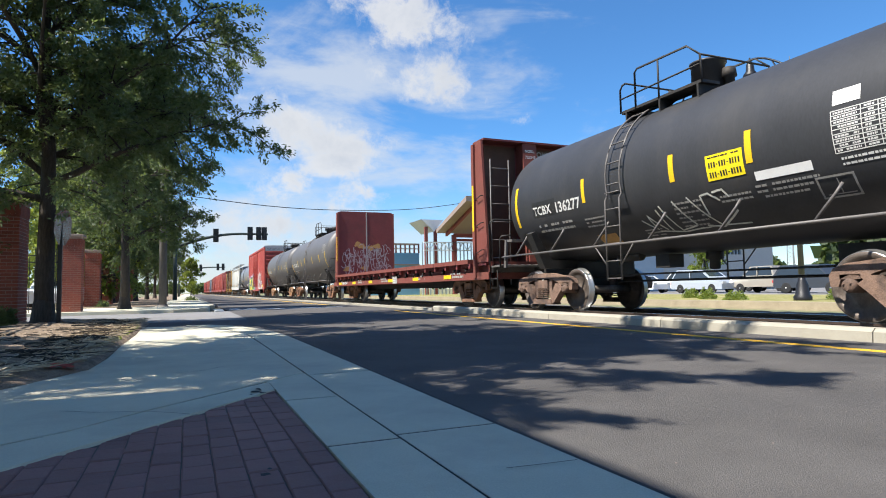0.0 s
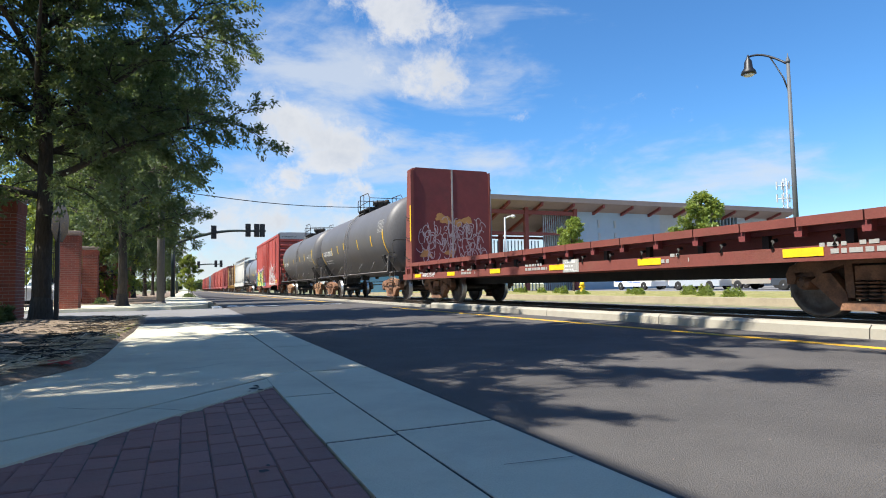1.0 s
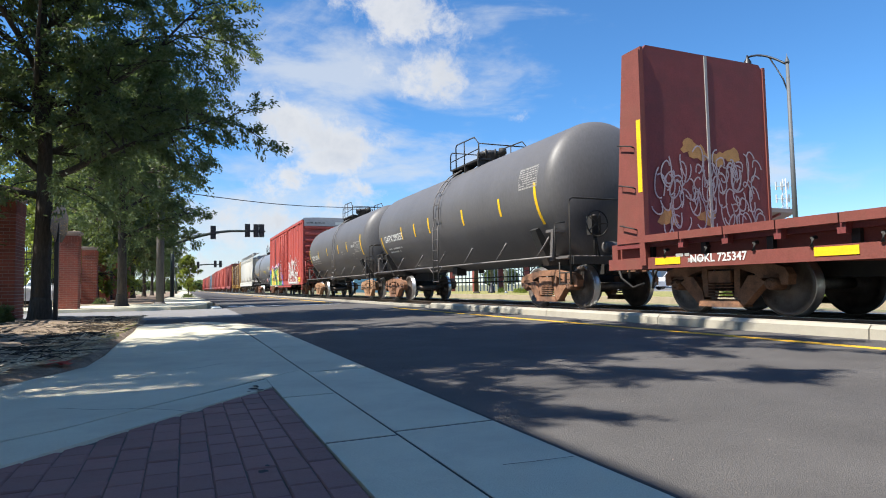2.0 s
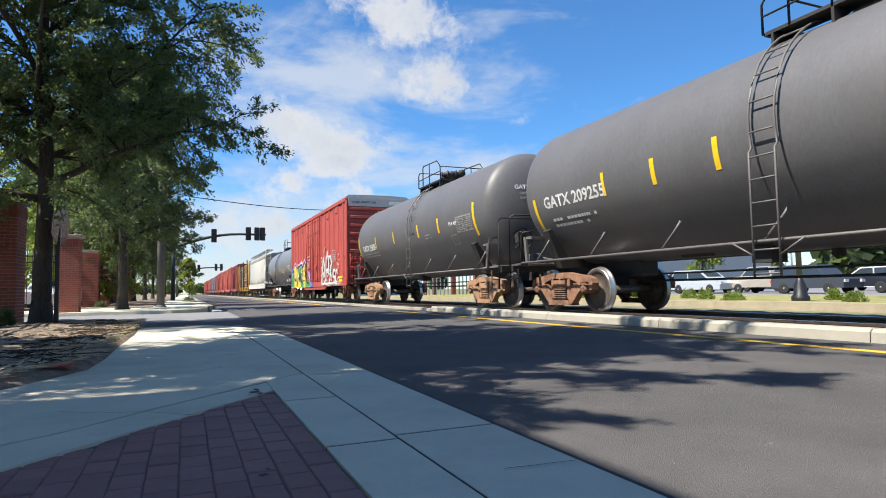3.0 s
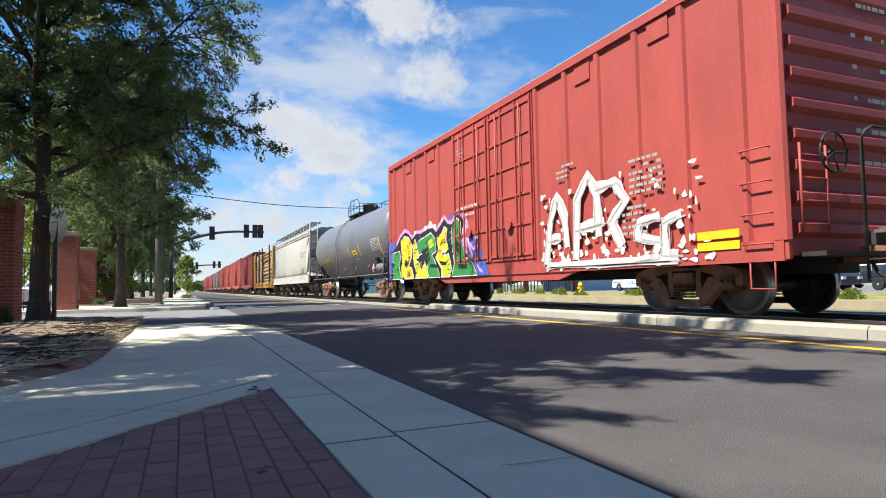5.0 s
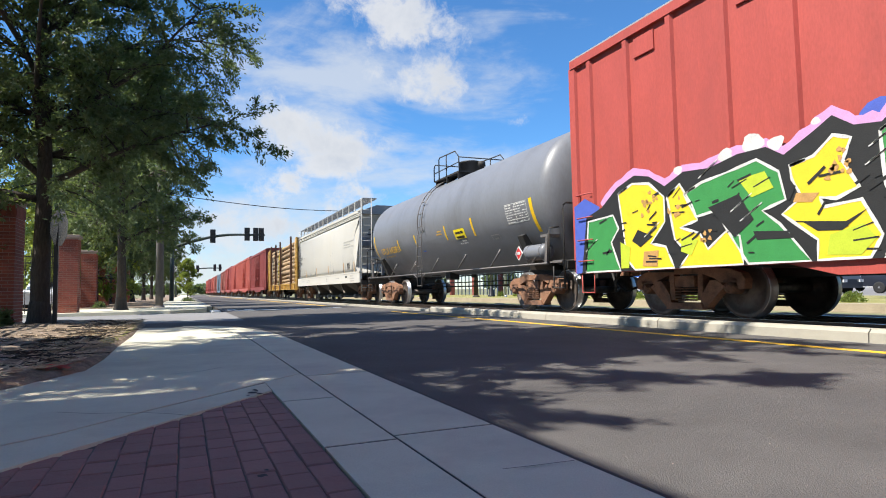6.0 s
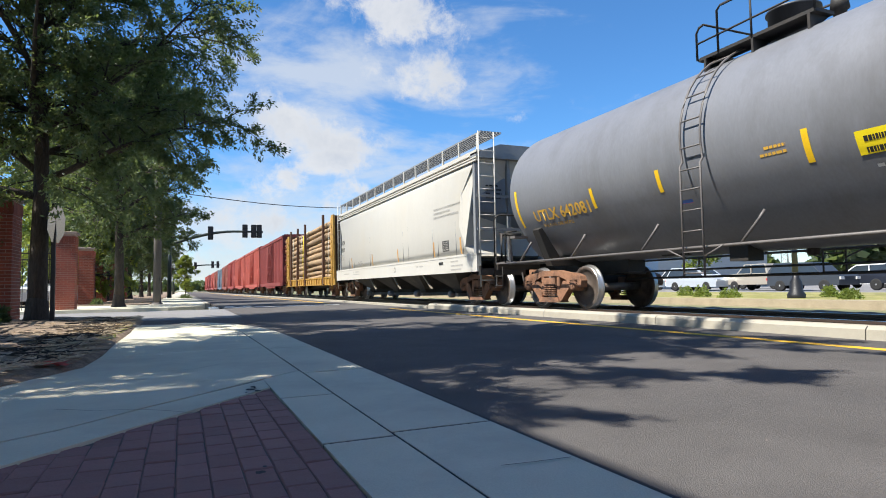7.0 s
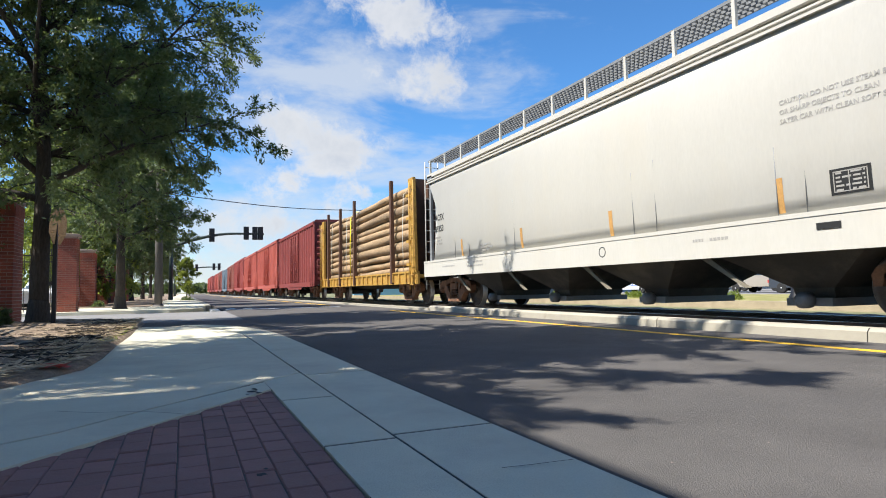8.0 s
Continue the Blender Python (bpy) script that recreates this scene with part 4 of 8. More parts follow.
def extra_black(ob, tank, on, rnd):
    bm = bm_new()
    patch(bm, lambda a, b: on(a, b, 0.003), 2.96, 3.88, -0.42, -0.07, 4, 4)
    part("repaint_patch", bm, M["decal_black"], tank, "black repaint behind the initials")
    # yellow notice with two lines of figures that stay bars
    bm = bm_new()
    patch(bm, lambda a, b: on(a, b, 0.008), -1.87, -1.20, -0.43, -0.04, 4, 4)
    sign = part("notice", bm, M["notice_yellow"], tank, "yellow notice with black figures")
    bm = bm_new()
    for v in (-0.385, -0.235):
        for i in range(12):
            if i not in (3, 7):
                patch(bm, lambda a, b: on(-a, v + b, 0.011), 1.25 + i * 0.049, 1.25 + i * 0.049 + rnd.uniform(0.022, 0.032), 0.0, 0.085)
            else:
                patch(bm, lambda a, b: on(-a, v + b, 0.011), 1.25 + i * 0.049, 1.25 + i * 0.049 + 0.028, 0.035, 0.05)
    bars(bm, lambda a, b: on(-1.25 - a, -0.09 + b, 0.011), 0.0, 0.56, 0, 0.02, rnd, 0.95, 0.05)
    part("figures", bm, M["decal_black"], sign, recalc=False)
    bm = bm_new()
    patch(bm, on, -2.85, -2.00, -0.56, -0.43, 4, 1)
    part("white_label", bm, M["label_white"], tank)
    bm = bm_new()
    patch(bm, on, -3.54, -3.20, 0.17, 0.36, 4, 2)
    part("white_label", bm, M["label_white"], tank)
    # ruled data table
    bm = bm_new()
    w, h, u0, v0 = 1.05, 0.52, -3.18, -0.42
    for k in range(10):
        patch(bm, lambda a, b: on(u0 - a, v0 + b), 0, w, h * k / 9 - 0.006, h * k / 9 + 0.006, 4, 1)
    for a in (0.0, 0.36, 0.56, 0.70, 0.88, 1.05):
        patch(bm, lambda p, b: on(u0 - p, v0 + b), a - 0.006, a + 0.006, 0, h, 1, 4)
    for k in range(9):
        for a0, a1 in ((0.03, 0.32), (0.40, 0.52), (0.59, 0.67), (0.73, 0.85), (0.91, 1.02)):
            bars(bm, lambda p, b: on(u0 - p, v0 + h * (k + 0.3) / 9 + b), a0, a1, 0, 0.024, rnd, 0.9, 0.03)
    for k in range(2):
        bars(bm, lambda a, b: on(u0 - 0.05 - a, v0 - 0.09 - 0.07 * k + b), 0, 0.6, 0, 0.03, rnd, 0.9, 0.05)
    part("data_panel", bm, M["decal_white"], tank, "white ruled data table", recalc=False)
    bm = bm_new()
    for k in range(2):
        bars(bm, lambda a, b: on(3.78 - a, -0.66 - 0.13 * k + b), 0, 1.3, 0, 0.055, rnd, 0.9, 0.09)
    for k in range(3):
        bars(bm, lambda a, b: on(2.08 - a, -0.68 - 0.085 * k + b), 0, 0.62, 0, 0.035, rnd, 0.9, 0.06)
        bars(bm, lambda a, b: on(-1.95 - a, -0.66 - 0.085 * k + b), 0, 0.95 - 0.1 * k, 0, 0.035, rnd, 0.9, 0.06)
    for k in range(6):
        bars(bm, lambda a, b: on(-0.32 - a, -0.70 - 0.09 * k + b), 0, 0.62 - 0.05 * (k % 3), 0, 0.035, rnd, 0.9, 0.06)
    for k in range(2):
        bars(bm, lambda a, b: on(-1.30 - a, -0.72 - 0.08 * k + b), 0, 0.55, 0, 0.035, rnd, 0.9, 0.06)
    for k in range(4):
        bars(bm, lambda a, b: on(0.62 - a, -1.12 - 0.07 * k + b), 0, 0.42, 0, 0.03, rnd, 0.95, 0.3)
    part("small_print", bm, M["decal_dim"], tank, recalc=False)
    bm = bm_new()
    t = 0.028
    for a0, a1, b0, b1 in ((-3.32, -2.82, -1.0, -1.0 + t), (-3.32, -2.82, -0.70, -0.70 + t), (-3.32, -3.32 + t, -1.0, -0.7), (-2.82 - t, -2.82, -1.0, -0.7), (-3.10, -3.085, -0.95, -0.72), (-3.26, -2.90, -0.95, -0.935)):
        patch(bm, on, a0, a1, b0, b1, 2, 2)
    part("placard_frame", bm, M["decal_dim"], tank)
    bm = bm_new()
    patch(bm, on, 1.42, 1.98, -1.38, -1.06, 3, 2)
    part("patch_plate", bm, M["g_orange"], tank, "rusty orange patch")
    # angular chalk-white scrawl: tall strokes joined by a sweep at the foot
    bm = bm_new()
    for st in ([(0.42, -0.88), (0.15, -1.12), (0.24, -0.80), (-0.05, -1.15)], [(-0.02, -0.72), (-0.15, -1.18)], [(-0.12, -0.66), (-0.35, -1.2), (-0.7, -1.14)], [(-0.45, -0.62), (-0.72, -1.12)], [(-0.78, -0.60), (-1.2, -1.22)],
               [(-1.08, -0.98), (-1.06, -0.62), (-1.22, -0.6), (-1.4, -0.75)], [(-1.3, -0.6), (-1.5, -0.58), (-1.58, -0.72)], [(-0.9, -1.16), (-1.2, -1.24), (-1.62, -0.95)], [(0.15, -1.16), (-0.4, -1.24), (-1.0, -1.2), (-1.7, -1.22)]):
        dense = []
        for (a0, b0), (a1, b1) in zip(st, st[1:]):
            dense += [(a0 + (a1 - a0) * i / 5, b0 + (b1 - b0) * i / 5 + rnd.uniform(-0.006, 0.006)) for i in range(5)]
        ribbon(bm, on, [(a + 0.12, b) for a, b in dense + [st[-1]]], 0.016, 0.009)
    part("scrawl", bm, M["chalk"], tank, "pale grey sprayed scrawl", recalc=False)


def extra_b(ob, tank, on, rnd):
    bm = bm_new()
    panel_rows(bm, on, -4.45, -0.57, 1.05, 0.46, rnd, 9)
    for k in range(2):
        bars(bm, lambda a, b: on(5.45 - a, -0.68 - 0.12 * k + b), 0, 2.0, 0, 0.05, rnd, 0.85, 0.07)
    for k in range(2):
        bars(bm, lambda a, b: on(-1.9 - a, -0.45 - 0.1 * k + b), 0, 0.5, 0, 0.04, rnd)
    t = 0.02
    for a0, a1, b0, b1 in ((-4.3, -3.92, -0.92, -0.92 + t), (-4.3, -3.92, -0.62, -0.62 + t), (-4.3, -4.3 + t, -0.92, -0.6), (-3.92, -3.92 + t, -0.92, -0.6), (-4.12, -4.11, -0.88, -0.64)):
        patch(bm, on, a0, a1, b0, b1, 2, 2)
    part("small_print", bm, M["decal_dim"], tank, recalc=False)


def extra_a(ob, tank, on, rnd):
    bm = bm_new()
    for k in range(2):
        bars(bm, lambda a, b: on(5.35 - a, -0.80 - 0.14 * k + b), 0, 1.5 - 0.2 * k, 0, 0.065, rnd, 0.85, 0.08)
    part("small_print", bm, M["decal_white"], tank, recalc=False)
    bm = bm_new()
    panel_rows(bm, on, -5.0, 0.0, 0.8, 0.5, rnd, 9)
    part("data_panel", bm, M["decal_dim"], tank, recalc=False)


def extra_u(ob, tank, on, rnd):
    bm = bm_new()
    patch(bm, on, -2.28, -1.57, -0.76, -0.46, 4, 3)
    notice = part("notice", bm, M["notice_yellow"], tank, "yellow notice with black figures")
    bm = bm_new()
    for v in (-0.74, -0.60):
        bars(bm, lambda a, b: on(-1.66 - a, v + b, 0.009), 0.0, 0.52, 0, 0.07, rnd, 1.0, 0.032)
    part("figures", bm, M["decal_black"], notice, recalc=False)
    bm = bm_new()
    panel_rows(bm, on, -4.80, -0.64, 1.0, 0.48, rnd, 8)
    for k in range(2):
        bars(bm, lambda a, b: on(-1.7 - a, -0.86 - 0.08 * k + b), 0, 0.5, 0, 0.045, rnd)
    part("small_print", bm, M["decal_white"], tank, recalc=False)
    bm = bm_new()
    for k in range(2):
        bars(bm, lambda a, b: on(5.25 - a, -1.13 - 0.13 * k + b), 0, 1.7 - 0.3 * k, 0, 0.07, rnd, 0.85, 0.11)
        bars(bm, lambda a, b: on(-0.3 - a, -0.42 - 0.09 * k + b), 0, 0.4, 0, 0.04, rnd, 0.9, 0.06)
    part("small_print", bm, M["decal_amber"], tank, recalc=False)
    bm = bm_new()
    t = 0.025
    for a0, a1, b0, b1 in ((-4.1, -3.7, -1.18, -1.18 + t), (-4.1, -3.7, -0.85, -0.85 + t), (-4.1, -4.1 + t, -1.18, -0.83), (-3.7, -3.7 + t, -1.18, -0.83), (-4.0, -3.8, -1.12, -0.92)):
        patch(bm, on, a0, a1, b0, b1, 2, 2)
    part("placard_frame", bm, M["decal_dim"], tank)
    for i, m in enumerate(("placard_blue", "placard_red", "stripe_yellow", "decal_white")):
        bm = bm_new()
        patch(bm, on, 1.12, 1.38, -0.98 - i * 0.06, -0.92 - i * 0.06, 2, 1)
        part("hazard_label", bm, M[m], tank)
    # red diamond placard and air tank at the leading end
    bm = bm_new()
    prism(bm, [(-5.63, 1.16), (-5.46, 1.33), (-5.63, 1.50), (-5.80, 1.33)], 0, -1.60, -1.585)
    d = part("diamond_placard", bm, M["decal_white"], ob, "white-edged red diamond placard")
    bm = bm_new()
    prism(bm, [(-5.63, 1.19), (-5.49, 1.33), (-5.63, 1.47), (-5.77, 1.33)], 0, -1.606, -1.601)
    f = part("diamond_field", bm, M["placard_red"], d)
    bm = bm_new()
    box(bm, -1.612, -1.607, -5.71, -5.55, 1.30, 1.36)
    part("figure_bar", bm, M["decal_white"], d)
    bm = bm_new()
    lathe(bm, [(-6.50, 0.05), (-6.48, 0.15), (-6.42, 0.18), (-5.68, 0.18), (-5.62, 0.15), (-5.60, 0.05)], "y", (-1.34, 0, 1.33), 20)
    for yy in (-6.35, -5.8):
        lathe(bm, [(yy - 0.02, 0.19), (yy + 0.02, 0.19)], "y", (-1.34, 0, 1.33), 20)
    part("air_reservoir", bm, M["tank_grey"], ob)


tank_car(-37.78, 5.35, 3.98, 1.41, 2.52, M["tank_black"], "black tank car with yellow notice and grey scrawl", [("TCBX", 0.27, 3.84, -0.37, M["decal_white"]), ("136277", 0.31, 3.00, -0.39, M["decal_white"])], 0.89,
         [(4.58, 0.10, -0.58, 0.39), (1.93, 0.10, -0.32, 0.16), (-0.48, 0.11, -0.31, 0.14), (-1.97, 0.11, -0.29, 0.18), (-4.2, 0.1, -0.6, 0.4)], extra_black, dome=0.62, dome_r=0.29, dome_y=-0.38, truck_m=M["rust_dull"])
tank_car(-5.75, 6.65, 5.5, 1.5, 2.72, M["tank_dark"], "dark grey tank car with white lettering", [("GATX 209255", 0.35, 5.5, -0.48, M["decal_white"])], -0.1,
         [(5.86, 0.10, -1.04, -0.23), (3.42, 0.08, -0.5, -0.05), (2.1, 0.1, -0.5, -0.05), (0.77, 0.1, -0.5, 0.0), (-1.8, 0.1, -0.5, -0.05), (-4.0, 0.1, -0.5, -0.05), (-5.7, 0.1, -0.9, 0.1)], extra_a, sill=0.4, rail_z=1.1, belly=0.2)
tank_car(8.9, 6.75, 5.5, 1.5, 2.72, M["tank_dark"], "dark grey tank car with yellow reflective stripes", [("GATX 25856", 0.34, 5.55, -0.52, M["decal_white"]), ("FRA AIP", 0.16, -3.95, -0.32, M["decal_white"])], -0.75,
         [(6.08, 0.09, -0.72, 0.13), (3.58, 0.09, -0.48, -0.02), (1.26, 0.09, -0.46, -0.02), (-1.33, 0.1, -0.46, -0.01), (-3.12, 0.1, -0.46, 0.01), (-5.66, 0.12, -0.77, 0.17)], extra_b, sill=0.4, rail_z=1.05, belly=0.26, truck_m=M["rust_ochre"], plat=-0.85, head_marks=[("GATX 25856", 0.16, -0.75, 0.42, M["decal_white"]), ("CAPY", 0.09, -0.62, 0.27, M["decal_dim"]), ("CAPY", 0.09, -0.62, 0.15, M["decal_dim"])])
tank_car(40.95, 6.95, 5.45, 1.5, 2.72, M["tank_grey"], "mid-grey tank car with yellow notice", [("UTLX 642081", 0.36, 5.62, -0.80, M["decal_amber"]), ("THE TANK CAR PEOPLE", 0.105, 5.42, -0.97, M["decal_amber"])], 0.77,
         [(6.2, 0.09, -0.9, 0.0), (3.43, 0.09, -0.76, -0.35), (1.64, 0.09, -0.71, -0.32), (-0.98, 0.09, -0.72, -0.27), (-2.85, 0.1, -0.76, -0.24), (-6.0, 0.13, -1.14, -0.14)], extra_u, sill=0.4, rail_z=1.05, belly=0.22, dome=0.5, head_marks=[("UTLX 642081", 0.17, -0.72, 0.42, M["decal_amber"])])


def box_car(y, half, body, label, ribs=16, top=5.17, detail=True, roof=None, end=None, door_y=0.6, extra=None, ladder_m=None, rib_at=None, door_half=0.83):
    ob = car("box_car", label, "box car", y)
    W, z0 = 1.58, 0.95
    zt = top - 0.16
    bm = bm_new()
    box(bm, -W, W, -half + 0.08, half - 0.08, z0, zt)
    body_ob = part("body", bm, body, ob)
    # side sill
    bm = bm_new()
    for s in (-1, 1):
        box(bm, s * (W + 0.02) - 0.03, s * (W + 0.02) + 0.03, -half + 0.05, half - 0.05, z0 - 0.17, z0 + 0.12)
        prism(bm, [(-half * 0.45, z0 - 0.15), (half * 0.45, z0 - 0.15), (half * 0.36, z0 - 0.33), (-half * 0.36, z0 - 0.33)], 0, s * W - 0.02, s * W + 0.03)
        box(bm, s * (W + 0.03) - 0.04, s * (W + 0.03) + 0.04, -half + 0.05, half - 0.05, zt - 0.14, zt + 0.02)
    part("side_sill", bm, body, body_ob)
    # vertical ribs
    for s in (-1, 1):
        places = rib_at or [-half + 0.1 + (2 * half - 0.2) * k / ribs for k in range(ribs + 1)]
        for yy in places:
            corner = abs(yy) > half - 0.2
            if not rib_at and abs(yy - s * -door_y) < 1.75 and not corner:
                continue
            bm = bm_new()
            w = 0.09 if corner else 0.05
            prism(bm, [(s * W, yy - w - 0.03), (s * (W + 0.055), yy - w), (s * (W + 0.055), yy + w), (s * W, yy + w + 0.03)], 2, z0 + 0.1, zt - 0.12)
            part("side_rib", bm, body, body_ob)
    # two door leaves with frames and locking bars
    for s in (-1, 1):
        for q in (-1, 1):
            yc = -s * -1 * door_y * (1 if s == -1 else -1) + q * (door_half + 0.03)
            bm = bm_new()
            x = s * (W + 0.06)
            box(bm, min(x, x - s * 0.05), max(x, x - s * 0.05), yc - door_half, yc + door_half, z0 + 0.16, zt - 0.2)
            d = part("door", bm, body, ob)
            for k in range(6):
                zz = z0 + 0.25 + (zt - z0 - 0.6) * k / 5
                bm = bm_new()
                box(bm, min(x, x + s * 0.03), max(x, x + s * 0.03), yc - door_half + 0.03, yc + door_half - 0.03, zz, zz + 0.06)
                part("door_rib", bm, body, d)
            for yy in (yc - door_half + 0.03, yc - door_half * 0.33, yc + door_half * 0.33, yc + door_half - 0.08):
                bm = bm_new()
                box(bm, min(x, x + s * 0.045), max(x, x + s * 0.045), yy, yy + 0.05, z0 + 0.16, zt - 0.2)
                part("door_stile", bm, body, d)
            bm = bm_new()
            for yy in (yc - door_half * 0.55, yc + door_half * 0.55):
                tube(bm, [(x + s * 0.07, yy, z0 + 0.2), (x + s * 0.07, yy, zt - 0.3)], 0.02, 6)
            lathe(bm, [(x + s * 0.06, 0.14), (x + s * 0.1, 0.14)], "x", (0, yc, z0 + 1.0), 12)
            part("lock_bar", bm, body, d)
    # ends with horizontal corrugation
    for s in (-1, 1):
        bm = bm_new()
        box(bm, -W, W, min(s * (half - 0.079), s * (half - 0.04)), max(s * (half - 0.079), s * (half - 0.04)), z0 - 0.1, zt)
        endw = part("end_wall", bm, body, ob)
        n = 9
        for k in range(n):
            z = z0 + 0.25 + (zt - z0 - 0.75) * k / (n - 1)
            bm = bm_new()
            prism(bm, [(s * (half - 0.041), z - 0.12), (s * (half + 0.05), z - 0.05), (s * (half + 0.05), z + 0.05), (s * (half - 0.041), z + 0.12)], 0, -W + 0.14, W - 0.14)
            part("end_rib", bm, body, endw)
        for q in (-1, 1):
            bm = bm_new()
            box(bm, q * W - 0.03, q * W + 0.03, min(s * (half + 0.01), s * (half - 0.12)), max(s * (half + 0.01), s * (half - 0.12)), z0 - 0.15, zt)
            part("corner_post", bm, body, endw)
        bm = bm_new()
        box(bm, -1.4, 1.4, min(s * half, s * (half + 0.35)), max(s * half, s * (half + 0.35)), z0 - 0.12, z0 - 0.06)
        part("crossover_step", bm, M["frame_black"], ob)
        coupler(ob, s * (half + 0.2), s)
        truck(ob, s * (half - 2.3), turning=detail)
    bm = bm_new()
    prism(bm, [(-W - 0.05, zt), (W + 0.05, zt), (W + 0.05, zt + 0.06), (W - 0.1, top - 0.03), (0.6, top), (-0.6, top), (-W + 0.1, top - 0.03), (-W - 0.05, zt + 0.06)], 1, -half + 0.02, half - 0.02)
    roof_ob = part("roof", bm, roof or body, ob)
    for k in range(ribs + 1):
        bm = bm_new()
        yy = -half + 0.1 + (2 * half - 0.2) * k / ribs
        prism(bm, [(-W - 0.03, zt + 0.06), (W + 0.03, zt + 0.06), (W - 0.1, top + 0.005), (0.6, top + 0.035), (-0.6, top + 0.035), (-W + 0.1, top + 0.005)], 1, yy - 0.03, yy + 0.03)
        part("roof_rib", bm, roof or body, roof_ob)
    bm = bm_new()
    box(bm, -0.25, 0.25, -half + 0.3, half - 0.3, 0.62, 0.95)
    for k in range(7):
        yy = -half + 2.0 + (2 * half - 4) * k / 6
        box(bm, -1.5, 1.5, yy - 0.06, yy + 0.06, 0.75, 0.95)
    lathe(bm, [(-0.45, 0.12), (0.45, 0.12)], "y", (-0.6, 0.8, 0.72), 12)
    part("underframe", bm, M["frame_black"], ob)
    lm = ladder_m or body
    for s in (-1, 1):
        for q in (-1, 1):
            if rib_at:
                for z in (1.02, 1.42, 1.85, 2.30):
                    bm = bm_new()
                    tube(bm, [(s * (W + 0.01), q * (half - 0.62), z), (s * (W + 0.11), q * (half - 0.62), z), (s * (W + 0.11), q * (half - 0.2), z), (s * (W + 0.01), q * (half - 0.2), z)], 0.013, 6)
                    part("grab_iron", bm, lm, ob)
                bm = bm_new()
                tube(bm, [(s * (W + 0.03), q * (half - 0.58), 0.8), (s * (W + 0.03), q * (half - 0.58), 0.42), (s * (W + 0.03), q * (half - 0.2), 0.42), (s * (W + 0.03), q * (half - 0.2), 0.8)], 0.015, 6)
                part("stirrup_step", bm, lm, ob)
            else:
                ladder(ob, s * (W + 0.12), q * (half - 0.62), q * (half - 0.16), 0.45, 2.6, 6, lm)
            ladder(ob, q * (half + 0.1), s * 0.95, s * 1.45, 1.1, 2.3, 4, lm, name="end_ladder", along="x")
        bm = bm_new()
        yw = s * (half + 0.18)
        tube(bm, [(s * 0.9 + 0.27 * math.cos(k * math.pi / 10), yw, 2.2 + 0.27 * math.sin(k * math.pi / 10)) for k in range(21)], 0.016, 6)
        for k in range(5):
            tube(bm, [(s * 0.9, yw, 2.2), (s * 0.9 + 0.26 * math.cos(k * 1.257), yw, 2.2 + 0.26 * math.sin(k * 1.257))], 0.013, 5)
        tube(bm, [(s * 0.9, s * (half - 0.04), 2.2), (s * 0.9, yw, 2.2)], 0.03, 8)
        part("brake_wheel", bm, M["frame_black"], ob)
    if extra:
        extra(ob, body_ob)
    return ob


def blot(bm, on, u, v, w, h, rnd, lift, n=14, rough=0.3):
    """A painted patch with an uneven edge."""
    vs = []
    p = rnd.uniform(0, 6.3)
    for k in range(n):
        a = k * 2 * math.pi / n
        r = 1 + rough * math.sin(a * 3 + p) * rnd.uniform(0.4, 1) + rough * 0.5 * rnd.uniform(-1, 1)
        vs.append(bm.verts.new(on(u + math.cos(a) * w * r, v + math.sin(a) * h * r, lift)))
    bm.faces.new(vs)


def curl(rnd, u, v, w, h):
    """A thick lettering stroke."""
    a0, turn = rnd.uniform(0, 6.3), rnd.choice((-1, 1)) * rnd.uniform(2.2, 4.5)
    return [(u + math.cos(a0 + turn * i / 10) * w * (0.4 + 0.6 * i / 10), v + math.sin(a0 + turn * i / 10) * h) for i in range(11)]


